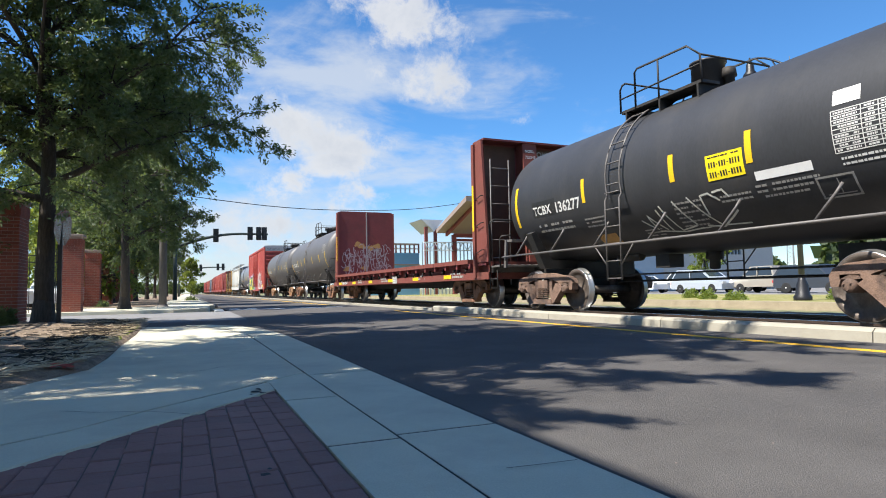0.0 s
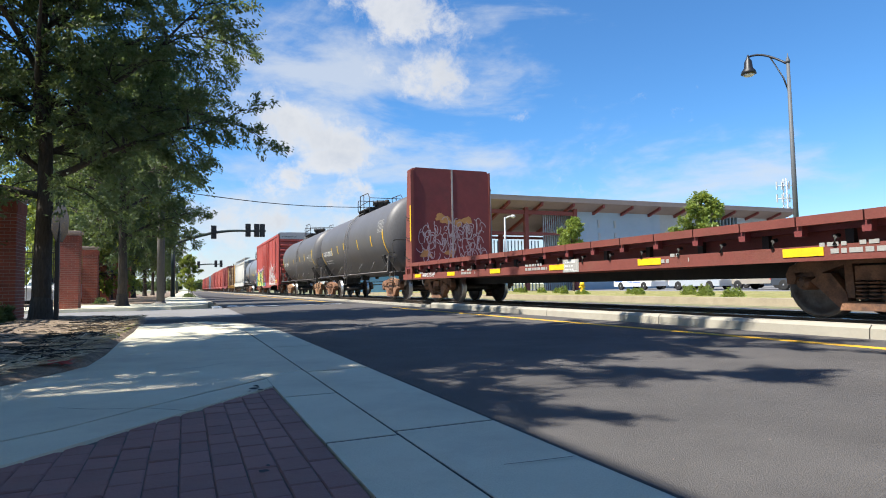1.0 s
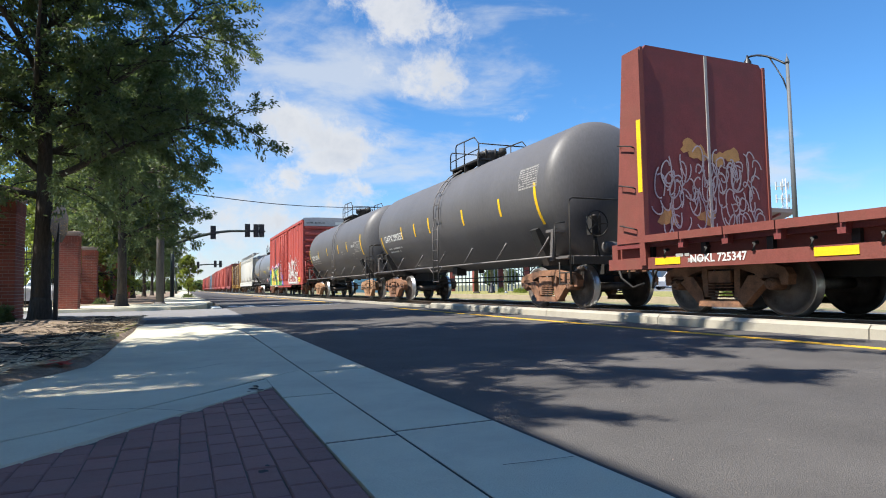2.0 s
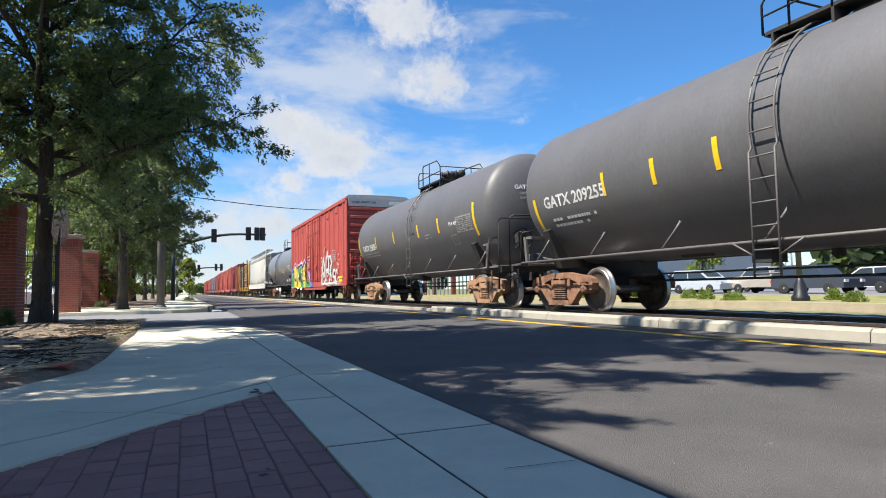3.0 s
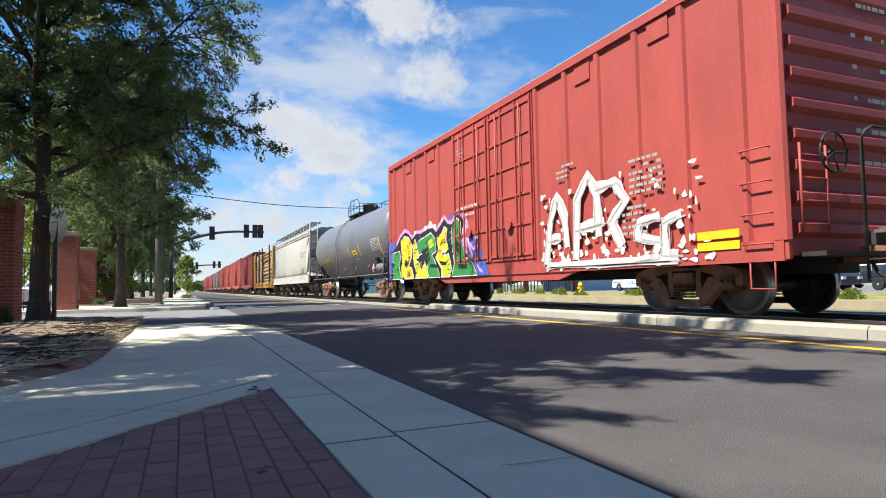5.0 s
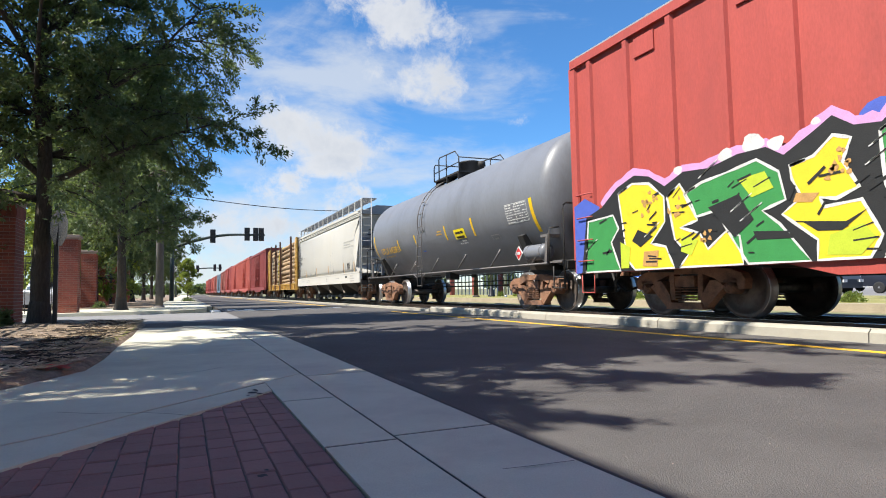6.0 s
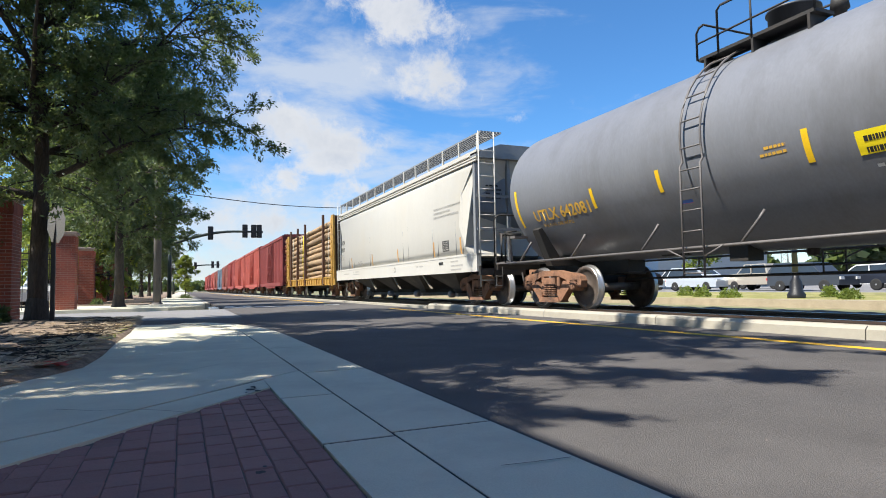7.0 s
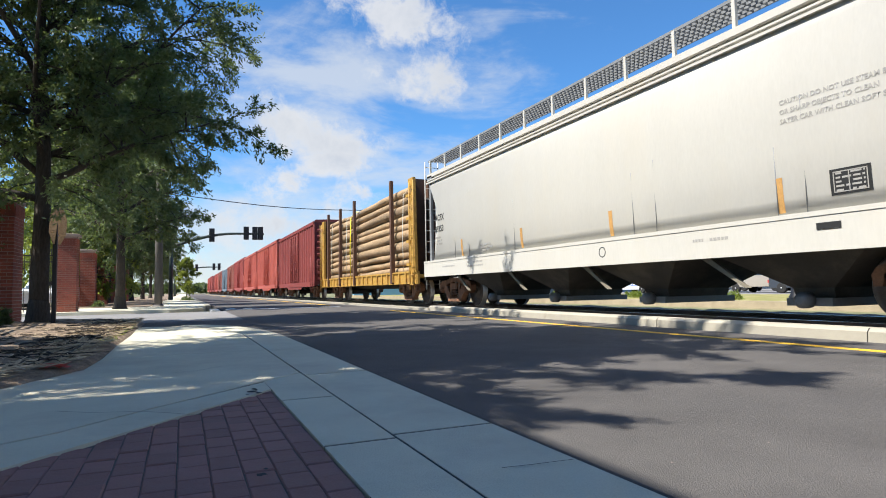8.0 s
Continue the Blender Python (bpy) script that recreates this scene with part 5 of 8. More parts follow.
def graffiti_red(ob, body):
    rnd = random.Random(21)

    def on(u, v, lift=0.0):
        return side(u, v, 0.065 + lift, -1.58)

    def wide(bm, on, pts, ws, lift):
        prev = None
        for i, (u, v) in enumerate(pts):
            a, b = pts[max(i - 1, 0)], pts[min(i + 1, len(pts) - 1)]
            d = Vector((b[0] - a[0], b[1] - a[1]))
            d = d.normalized() if d.length else Vector((1, 0))
            n = Vector((-d.y, d.x)) * ws[i]
            q = [bm.verts.new(on(min(u + n.x, 8.0), max(v + n.y, 0.79), lift)), bm.verts.new(on(min(u - n.x, 8.0), max(v - n.y, 0.79), lift))]
            if prev:
                bm.faces.new((prev[0], prev[1], q[1], q[0]))
            prev = q

    def area(name, pts, m, lift, label=""):
        bm = bm_new()
        bm.faces.new([bm.verts.new(on(u, v, lift)) for u, v in pts])
        part(name, bm, M[m], body, label, recalc=False)

    def outline(bm, pts, w, lift, closed=True):
        loop = pts + pts[:2] if closed else pts
        dense = []
        for (a0, b0), (a1, b1) in zip(loop, loop[1:]):
            dense += [(a0 + (a1 - a0) * i / 3, b0 + (b1 - b0) * i / 3) for i in range(3)]
        wide(bm, on, dense, [w * rnd.uniform(0.6, 1.25) for _ in dense], lift)

    # sprayed grounds: blue ends, a black field behind the letters, pink contour
    area("painted_ground", [(8.04, 0.79), (8.04, 2.1), (7.7, 2.22), (7.25, 2.0), (7.5, 1.6), (7.7, 0.79)], "g_blue", 0.001)
    area("painted_ground", [(1.55, 1.9), (1.1, 2.02), (0.75, 1.75), (0.5, 1.45), (0.05, 0.8), (0.7, 0.79), (1.2, 1.1)], "g_blue", 0.0012)
    area("painted_ground", [(2.3 + 0.27 * math.cos(k * 0.524), 2.33 + 0.25 * math.sin(k * 0.524)) for k in range(12)], "g_blue", 0.0014)
    top_line = [(7.2, 1.98), (6.75, 2.28), (6.3, 2.42), (5.95, 2.34), (5.6, 2.12), (5.2, 2.28), (4.7, 2.24), (4.2, 2.34), (3.75, 2.34), (3.5, 2.18), (3.1, 2.38), (2.85, 2.52), (2.6, 2.34), (2.3, 2.30), (1.95, 2.56), (1.6, 2.42), (1.3, 2.2), (1.2, 1.8), (1.0, 1.5)]
    bm = bm_new()
    outline(bm, [(u, v + 0.05) for u, v in top_line], 0.075, 0.002, False)
    outline(bm, [(1.25, 1.75), (0.95, 1.5), (0.7, 1.6), (0.85, 1.2), (0.6, 0.95), (0.35, 0.85)], 0.04, 0.0022, False)
    part("painted_halo", bm, M["g_pink"], body, recalc=False)
    for u, v, r in ((3.95, 2.44, 0.17), (3.6, 2.36, 0.12), (4.4, 2.36, 0.13), (5.3, 2.32, 0.09), (3.05, 2.5, 0.06)):
        bm = bm_new()
        blot(bm, on, u, v, r, r * 0.75, rnd, 0.0026, rough=0.15)
        part("painted_patch", bm, M["g_white"], body, recalc=False)
    area("painted_shade", [(7.85, 0.79), (7.66, 1.85)] + top_line[:16] + [(1.45, 2.1), (1.5, 1.5), (0.95, 1.12), (0.66, 0.79)], "g_black", 0.0034)
    # the letters
    figures = [
        ("g_green", [(7.72, 0.80), (7.6, 1.76), (6.88, 1.8), (6.74, 1.55), (6.95, 1.32), (6.72, 0.80)]),
        ("g_yellow", [(6.72, 2.16), (6.35, 2.28), (5.95, 2.22), (5.62, 1.95), (5.62, 1.55), (5.95, 1.22), (5.62, 1.15), (5.45, 0.80), (6.35, 0.80), (6.55, 1.0), (6.62, 1.55)]),
        ("g_yellow", [(5.55, 1.93), (5.28, 2.1), (5.05, 1.75), (4.95, 1.5), (5.3, 1.42), (4.92, 1.3), (4.78, 1.05), (4.45, 1.28), (4.22, 1.2), (4.18, 0.80), (5.35, 0.80), (5.15, 1.0), (5.42, 1.25)]),
        ("g_green", [(5.2, 1.92), (4.85, 2.05), (4.35, 2.12), (3.9, 2.2), (3.58, 1.98), (3.5, 1.6), (3.85, 1.5), (3.6, 1.3), (3.2, 0.80), (4.1, 0.80), (4.3, 1.1), (4.6, 1.6), (4.98, 1.55)]),
        ("g_yellow", [(3.42, 2.02), (3.1, 2.08), (2.85, 2.28), (2.64, 2.2), (2.75, 1.95), (2.58, 1.62), (2.85, 1.52), (3.05, 1.56), (3.0, 1.44), (2.56, 1.47), (2.36, 1.05), (2.5, 0.80), (3.12, 0.80), (3.1, 1.05), (3.56, 1.42), (3.28, 1.6), (3.4, 1.85)]),
        ("g_green", [(2.32, 2.2), (1.95, 2.45), (1.7, 2.3), (1.72, 1.75), (1.52, 1.6), (1.5, 1.35), (1.02, 1.15), (0.72, 0.80), (2.36, 0.80), (2.16, 1.2), (2.3, 1.6)]),
        ("g_pink", [(1.7, 1.72), (1.45, 1.48), (1.06, 1.22), (0.98, 1.34), (1.2, 1.66), (1.34, 2.12), (1.46, 2.3), (1.6, 2.05)])]
    edge = bm_new()
    for k, (m, pts) in enumerate(figures):
        area("painted_letters", pts, m, 0.0052 + 0.0004 * k)
        outline(edge, pts, 0.020, 0.0088 + 0.0002 * k)
    part("painted_edge", edge, M["g_white"], body, recalc=False)
    # counters, second tones and shading inside the letters
    for m, pts in (("g_black", [(6.25, 1.48), (5.9, 1.34), (6.2, 1.18), (6.4, 1.3)]), ("g_orange", [(6.12, 1.1), (5.78, 1.1), (5.82, 0.84), (6.16, 0.86)]), ("g_black", [(4.74, 1.66), (4.2, 1.78), (3.98, 1.4), (4.3, 1.18), (4.5, 1.4)]),
                   ("g_lime", [(4.2, 1.98), (3.78, 2.02), (3.66, 1.78), (4.0, 1.7)]), ("g_lime", [(6.7, 1.3), (6.45, 1.2), (6.5, 0.84), (6.7, 0.84)]), ("g_black", [(3.3, 1.3), (2.75, 1.24), (2.5, 1.36), (2.8, 1.14), (3.1, 1.16)]),
                   ("g_lime", [(2.95, 1.1), (2.55, 1.2), (2.42, 1.02), (2.6, 0.84), (3.0, 0.86)]), ("g_black", [(4.0, 1.24), (3.5, 1.2), (3.42, 1.1), (3.95, 1.12)]), ("g_black", [(2.1, 1.9), (1.8, 1.7), (1.85, 1.45), (2.1, 1.55)]),
                   ("g_orange", [(3.35, 1.66), (3.05, 1.62), (3.15, 1.52), (3.4, 1.55)]), ("g_lime", [(5.28, 1.3), (4.95, 1.2), (5.1, 0.98), (5.3, 1.05)]), ("g_black", [(1.9, 1.15), (1.4, 1.12), (1.3, 1.0), (1.9, 1.02)])):
        area("painted_marks", pts, m, 0.0112)
    hatch, light, spots = bm_new(), bm_new(), bm_new()
    for k in range(60):
        u, v = 7.4 - 6.2 * rnd.random(), rnd.uniform(0.9, 2.0)
        ribbon(hatch, on, [(u, v), (u - rnd.uniform(0.08, 0.3), v + rnd.uniform(-0.05, 0.18))], rnd.uniform(0.006, 0.022), 0.0122)
    for c, d in ((4.35, 1.55), (4.2, 1.4), (2.5, 1.85), (2.45, 2.05), (6.1, 1.34), (7.7, 1.2), (1.9, 1.6), (4.9, 2.12)):
        for i in range(5):
            ribbon(light, on, [(c - 0.05 * i, d + 0.03 * i), (c - 0.05 * i - 0.16, d + 0.03 * i + 0.09)], 0.008, 0.0126)
    for c, d in ((6.05, 1.8), (5.85, 1.95), (4.8, 1.2), (2.8, 1.85), (5.4, 1.75), (2.75, 2.0)):
        for i in range(6):
            blot(spots, on, c + rnd.uniform(-0.14, 0.14), d + rnd.uniform(-0.14, 0.14), rnd.uniform(0.02, 0.045), rnd.uniform(0.02, 0.045), rnd, 0.0124, 8)
    part("painted_hatching", hatch, M["g_black"], body, recalc=False)
    part("painted_hatching", light, M["g_white"], body, recalc=False)
    part("painted_marks", spots, M["g_orange"], body, recalc=False)
    # tall white piece towards the front: loose sprayed strokes, dark inner lines, overspray
    white, dark = bm_new(), bm_new()
    strokes = [[(-2.55, 0.95), (-2.75, 1.9), (-3.0, 2.35), (-3.25, 1.9), (-3.35, 0.95)], [(-2.7, 1.45), (-3.3, 1.5)], [(-3.6, 1.0), (-3.7, 2.2), (-4.05, 2.62), (-4.3, 2.2), (-4.35, 1.0)], [(-3.7, 1.6), (-4.9, 1.7)],
               [(-4.35, 2.3), (-4.8, 2.35), (-5.1, 2.0), (-4.7, 1.65), (-5.1, 0.95)], [(-5.9, 1.6), (-5.4, 1.55), (-5.35, 1.3), (-5.85, 1.2), (-5.75, 0.95), (-5.2, 0.92)], [(-6.35, 1.6), (-6.0, 1.5), (-6.0, 1.0), (-6.4, 0.95)], [(-2.6, 0.92), (-4.4, 0.9), (-7.1, 0.9)]]
    for k, st in enumerate(strokes):
        outline(white, st, 0.115 if k < 5 else 0.075, 0.002 + 0.0006 * k, False)
        for side_d in (-0.10, 0.09):
            outline(dark, [(u + side_d, v - 0.04) for u, v in st], 0.014, 0.0086 + 0.0003 * k, False)
    for k in range(150):
        u, v = -2.4 - 4.6 * rnd.random() ** 1.3, 0.85 + 1.6 * rnd.random() ** 2
        blot(white, on, u, v, rnd.uniform(0.02, 0.09), rnd.uniform(0.02, 0.08), rnd, 0.0012 + 0.000004 * k, 7)
    part("painted_letters", white, M["g_white"], body, "loose white spray-painted letters", recalc=False)
    part("painted_outline", dark, M["g_grey"], body, recalc=False)
    for text, size, u, v in (("CLOSE THIS DOOR FIRST", 0.11, 1.75, 2.62), ("OPEN  CLOSE", 0.10, 1.4, 2.42), ("SEAL", 0.12, 0.75, 1.75)):
        part("lettering", letters(text, size, lambda a, b: on(u - a, v + b, 0.045)), M["decal_white"], body, recalc=False)
    for u, v in ((6.0, 4.62), (3.9, 4.62), (-3.9, 4.62), (-5.95, 4.68)):
        bm = bm_new()
        box(bm, -1.615, -1.575, u - 0.24, u + 0.24, v - 0.17, v + 0.17)
        part("tack_board", bm, M["box_red"], body, bevel=0.008)
    # stencils
    bm = bm_new()
    for u, v, w, n in ((-5.2, 2.6, 0.8, 6), (-3.0, 2.9, 0.6, 3), (1.9, 4.3, 0.5, 3), (-5.0, 1.8, 0.6, 5)):
        for k in range(n):
            bars(bm, lambda a, b: on(u - a, v - 0.11 * k + b, 0.003), 0, w, 0, 0.05, rnd)
    part("small_print", bm, M["decal_dim"], body, recalc=False)
    bm = bm_new()
    patch(bm, lambda a, b: on(a, b, 0.004), -7.4, -6.65, 1.14, 1.26)
    patch(bm, lambda a, b: on(a, b, 0.004), -7.4, -6.65, 0.98, 1.10)
    part("reflective_stripe", bm, M["stripe_yellow"], body)
    # white band with notice at the top of the end
    bm = bm_new()
    box(bm, -1.5, 1.5, -8.14, -8.03, 4.62, 5.02)
    pl = part("end_panel", bm, M["box_roof"], ob, "grey sheet-metal panel at the top of the end")
    part("lettering", letters("EXCESS HEIGHT CAR", 0.13, lambda a, b: Vector((-1.35 + a, -8.145, 4.78 + b))), M["decal_black"], pl, recalc=False)
    bm = bm_new()
    box(bm, 0.55, 1.4, -8.15, -8.141, 4.72, 4.9)
    part("white_label", bm, M["decal_white"], pl)
    bm = bm_new()
    for k in range(6):
        bars(bm, lambda a, b: Vector((-0.2 + a, -8.15, 4.35 - 0.45 * k + b)), 0, 1.2, 0, 0.06, rnd)
    part("small_print", bm, M["decal_dim"], ob, recalc=False)


box_car(25.0, 8.1, M["box_red"], "tall red box car with spray paint", roof=M["box_roof"], extra=graffiti_red, door_y=0.0, door_half=1.04,
        rib_at=[s * y for s in (-1, 1) for y in (2.2, 3.32, 4.37, 5.41, 6.45, 7.49, 8.02)])


def flat_car():
    y, half = -22.95, 8.95
    ob = car("bulkhead_flat_car", "empty rust-red bulkhead flat car with stake pockets", "flat car", y)
    top, low = 1.21, 0.66
    bm = bm_new()
    box(bm, -1.5, 1.5, -half + 0.2, half - 0.2, top - 0.09, top - 0.01)
    deck = part("deck", bm, M["flat_red"], ob)
    for k in range(60):
        yy = -half + 0.3 + (2 * half - 0.6) * k / 60
        bm = bm_new()
        box(bm, -1.38, 1.38, yy, yy + 0.27, top - 0.009, top + 0.012)
        part("deck_plank", bm, M["flat_red"], deck)
    for s in (-1, 1):
        bm = bm_new()
        # recessed web, narrow bottom flange, overhanging deck edge
        prism(bm, [(-half, top), (half, top), (half, top - 0.42), (half * 0.62, top - 0.44), (half * 0.45, low + 0.06), (-half * 0.45, low + 0.06), (-half * 0.62, top - 0.44), (-half, top - 0.42)], 0, s * 1.36 - 0.02, s * 1.36 + 0.02)
        box(bm, s * 1.46 - 0.075, s * 1.46 + 0.075, -half, half, top - 0.46, top - 0.27)
        sill = part("side_sill", bm, M["flat_red_bright"], ob)
        for k in range(19):
            y0 = -half + 1.0 + (2 * half - 2.0) * k / 19
            y1 = -half + 1.0 + (2 * half - 2.0) * (k + 1) / 19
            bm = bm_new()
            box(bm, s * 1.53 - 0.12, s * 1.53 + 0.08, y0 + 0.01, y1 - 0.01, top - 0.02, top + 0.10)
            part("deck_edge", bm, M["flat_red_bright"], sill)
            bm = bm_new()
            prism(bm, [(y0 - 0.06, top - 0.021), (y0 + 0.06, top - 0.021), (y0 + 0.05, top - 0.15), (y0 - 0.05, top - 0.15)], 0, s * 1.55 - 0.06, s * 1.55 + 0.045)
            part("stake_pocket", bm, M["flat_red"], sill)
            bm = bm_new()
            yy = y0 + 0.42
            tube(bm, [(s * 1.46, yy, top - 0.16), (s * 1.53, yy, top - 0.17), (s * 1.545, yy, top - 0.28)], 0.028, 8)
            part("strap_winch", bm, M["frame_black"], sill)
        if s == -1:
            for k in range(6):
                yy = -half + 2.4 + 2.75 * k
                bm = bm_new()
                patch(bm, lambda a, b: Vector((-1.545, a, b)), yy, yy + 0.55, top - 0.40, top - 0.29)
                part("reflective_stripe", bm, M["stripe_yellow"], sill, "yellow reflective stripe")
            rnd = random.Random(4)
            bm = bm_new()
            for u in (7.6, 4.0, 0.5, -3.5, -6.5):
                bars(bm, lambda a, b: Vector((-1.542, u - a, top - 0.38 + b)), 0, 0.9, 0, 0.06, rnd)
                bars(bm, lambda a, b: Vector((-1.542, u - a, top - 0.29 + b)), 0, 0.7, 0, 0.05, rnd)
            part("small_print", bm, M["decal_dim"], sill, recalc=False)
            part("lettering", letters("NOKL 725347", 0.17, lambda a, b: Vector((-1.543, 7.0 - a, top - 0.39 + b))), M["decal_white"], sill, recalc=False)
            bm = bm_new()
            patch(bm, lambda a, b: Vector((-1.543, a, b)), -1.55, -1.0, top - 0.46, top - 0.20)
            plate = part("data_plate", bm, M["decal_dim"], sill, "grey repaint with white outline")
            bm = bm_new()
            panel_rows(bm, lambda a, b, l=0: Vector((-1.546, a, b)), -1.05, top - 0.44, 0.45, 0.22, rnd, 3)
            part("panel_outline", bm, M["decal_white"], plate, recalc=False)
    # bulkheads with stiffening posts behind
    for s in (-1, 1):
        yb = s * (half - 0.95) if s > 0 else s * (half - 0.75)
        zt = 4.65 if s > 0 else 4.56
        bm = bm_new()
        prism(bm, [(-1.5, top), (1.5, top), (1.5, zt - 0.16), (1.38, zt), (-1.38, zt), (-1.5, zt - 0.16)], 1, yb - 0.03, yb + 0.03)
        b = part("bulkhead", bm, M["flat_red"], ob, "steel bulkhead plate with faded paint")
        for q in (-1, 1):
            bm = bm_new()
            prism(bm, [(yb - s * 0.05, top), (yb + s * 0.72, top), (yb + s * 0.42, zt - 0.05), (yb - s * 0.05, zt - 0.05)], 0, q * 1.49 - 0.03, q * 1.49 + 0.03)
            if q < 0:
                box(bm, q * 1.53 - 0.05, q * 1.53 + 0.05, yb - 0.07, yb + 0.07, top - 0.4, zt - 0.12)
            part("gusset_post", bm, M["flat_red_bright"], b)
        # added dark sheets: the shade on the bulkhead's back is put into their colour
        for x in (-0.75, 0.75):
            bm = bm_new()
            box(bm, x - 0.48, x + 0.48, min(yb + s * 0.031, yb + s * 0.05), max(yb + s * 0.031, yb + s * 0.05), top, zt - 0.12)
            part("backing_sheet", bm, M["stake_brown"], b, "dark sheet that puts the shade behind the bulkhead into colour")
        bm = bm_new()
        prism(bm, [(yb + s * 0.03, top), (yb + s * 0.66, top), (yb + s * 0.40, zt - 0.06), (yb + s * 0.03, zt - 0.06)], 0, -0.22, 0.22)
        rib = part("rib", bm, M["flat_red_bright"], b)
        bm = bm_new()
        box(bm, -1.44, 1.44, min(yb + s * 0.03, yb + s * 0.44), max(yb + s * 0.03, yb + s * 0.44), zt - 0.06, zt - 0.01)
        part("top_plate", bm, M["flat_red"], b)
        if s < 0:
            for k, word in enumerate(("NOKL", "725347")):
                z = zt - 0.33 - 0.17 * k
                part("lettering", letters(word, 0.11, lambda a, c: Vector((-0.19 + a, yb - 0.45 - 0.08 * (zt - z) , z + c))), M["decal_white"], rib, recalc=False)
        ladder(ob, yb + s * 0.62, -1.35, -0.8, 0.6, zt - 0.62, 7, M["pipe_grey"], along="x")
        # grab irons and a yellow strip on the outer face
        for k in range(3):
            bm = bm_new()
            z = top + 0.22 + 0.72 * k
            tube(bm, [(-1.53, yb + s * 0.18, z), (-1.60, yb + s * 0.18, z + 0.02), (-1.60, yb + s * 0.52, z + 0.10), (-1.53, yb + s * 0.52, z + 0.10)], 0.013, 6)
            part("grab_iron", bm, M["frame_black"], b)
        bm = bm_new()
        patch(bm, lambda a, c: Vector((-1.586, a, c)), yb - 0.06, yb + 0.04, top + 0.85, top + 2.1)
        part("reflective_stripe", bm, M["stripe_yellow"], b, "worn yellow strip")
        if s > 0:
            # graffiti and a pale weld seam on the load side
            rnd = random.Random(11)

            def on(u, v, lift=0.0):
                return Vector((u, yb - 0.033 - lift, v))
            bm = bm_new()
            box(bm, -0.03, 0.03, yb - 0.045, yb - 0.03, top, zt - 0.02)
            part("seam", bm, M["decal_dim"], b)
            o, w = bm_new(), bm_new()
            for k in range(6):
                blot(o, on, rnd.uniform(-1.1, 1.1), rnd.choice((2.9, 2.75, 1.6)) + rnd.uniform(-0.1, 0.1), 0.2, 0.13, rnd, 0.002 + k * 0.0003)
            for k in range(90):
                u = -1.25 + 2.5 * rnd.random()
                pts = curl(rnd, u, rnd.uniform(1.5, 2.7), 0.16, rnd.uniform(0.12, 0.32))
                ribbon(w, on, [(max(min(a, 1.42), -1.42), c) for a, c in pts], 0.014, 0.006 + k * 0.0002)
            part("painted_patch", o, M["g_orange"], b, "faded ochre paint patches", recalc=False)
            part("painted_scrawl", w, M["g_grey"], b, "faded white sprayed scrawl", recalc=False)
        else:
            part("lettering", letters("NOKL\n725347", 0.22, lambda a, c: Vector((0.2 + a, yb - 0.16, 4.2 + c))), M["decal_dim"], b, recalc=False)
        truck(ob, s * (half - 2.1))
        coupler(ob, s * half, s)
        bm = bm_new()
        box(bm, -1.45, 1.45, min(s * half, s * (half - 0.15)), max(s * half, s * (half - 0.15)), 0.75, top)
        part("end_sill", bm, M["flat_red_bright"], ob)
    bm = bm_new()
    box(bm, -0.35, 0.35, -half + 0.2, half - 0.2, 0.55, top - 0.1)
    frame_ob = part("underframe", bm, M["frame_black"], ob)
    for k in range(15):
        yy = -half + 1 + (2 * half - 2) * k / 14
        bm = bm_new()
        box(bm, -1.45, 1.45, yy - 0.05, yy + 0.05, 0.8, top - 0.09)
        part("crossbearer", bm, M["frame_black"], frame_ob)


flat_car()


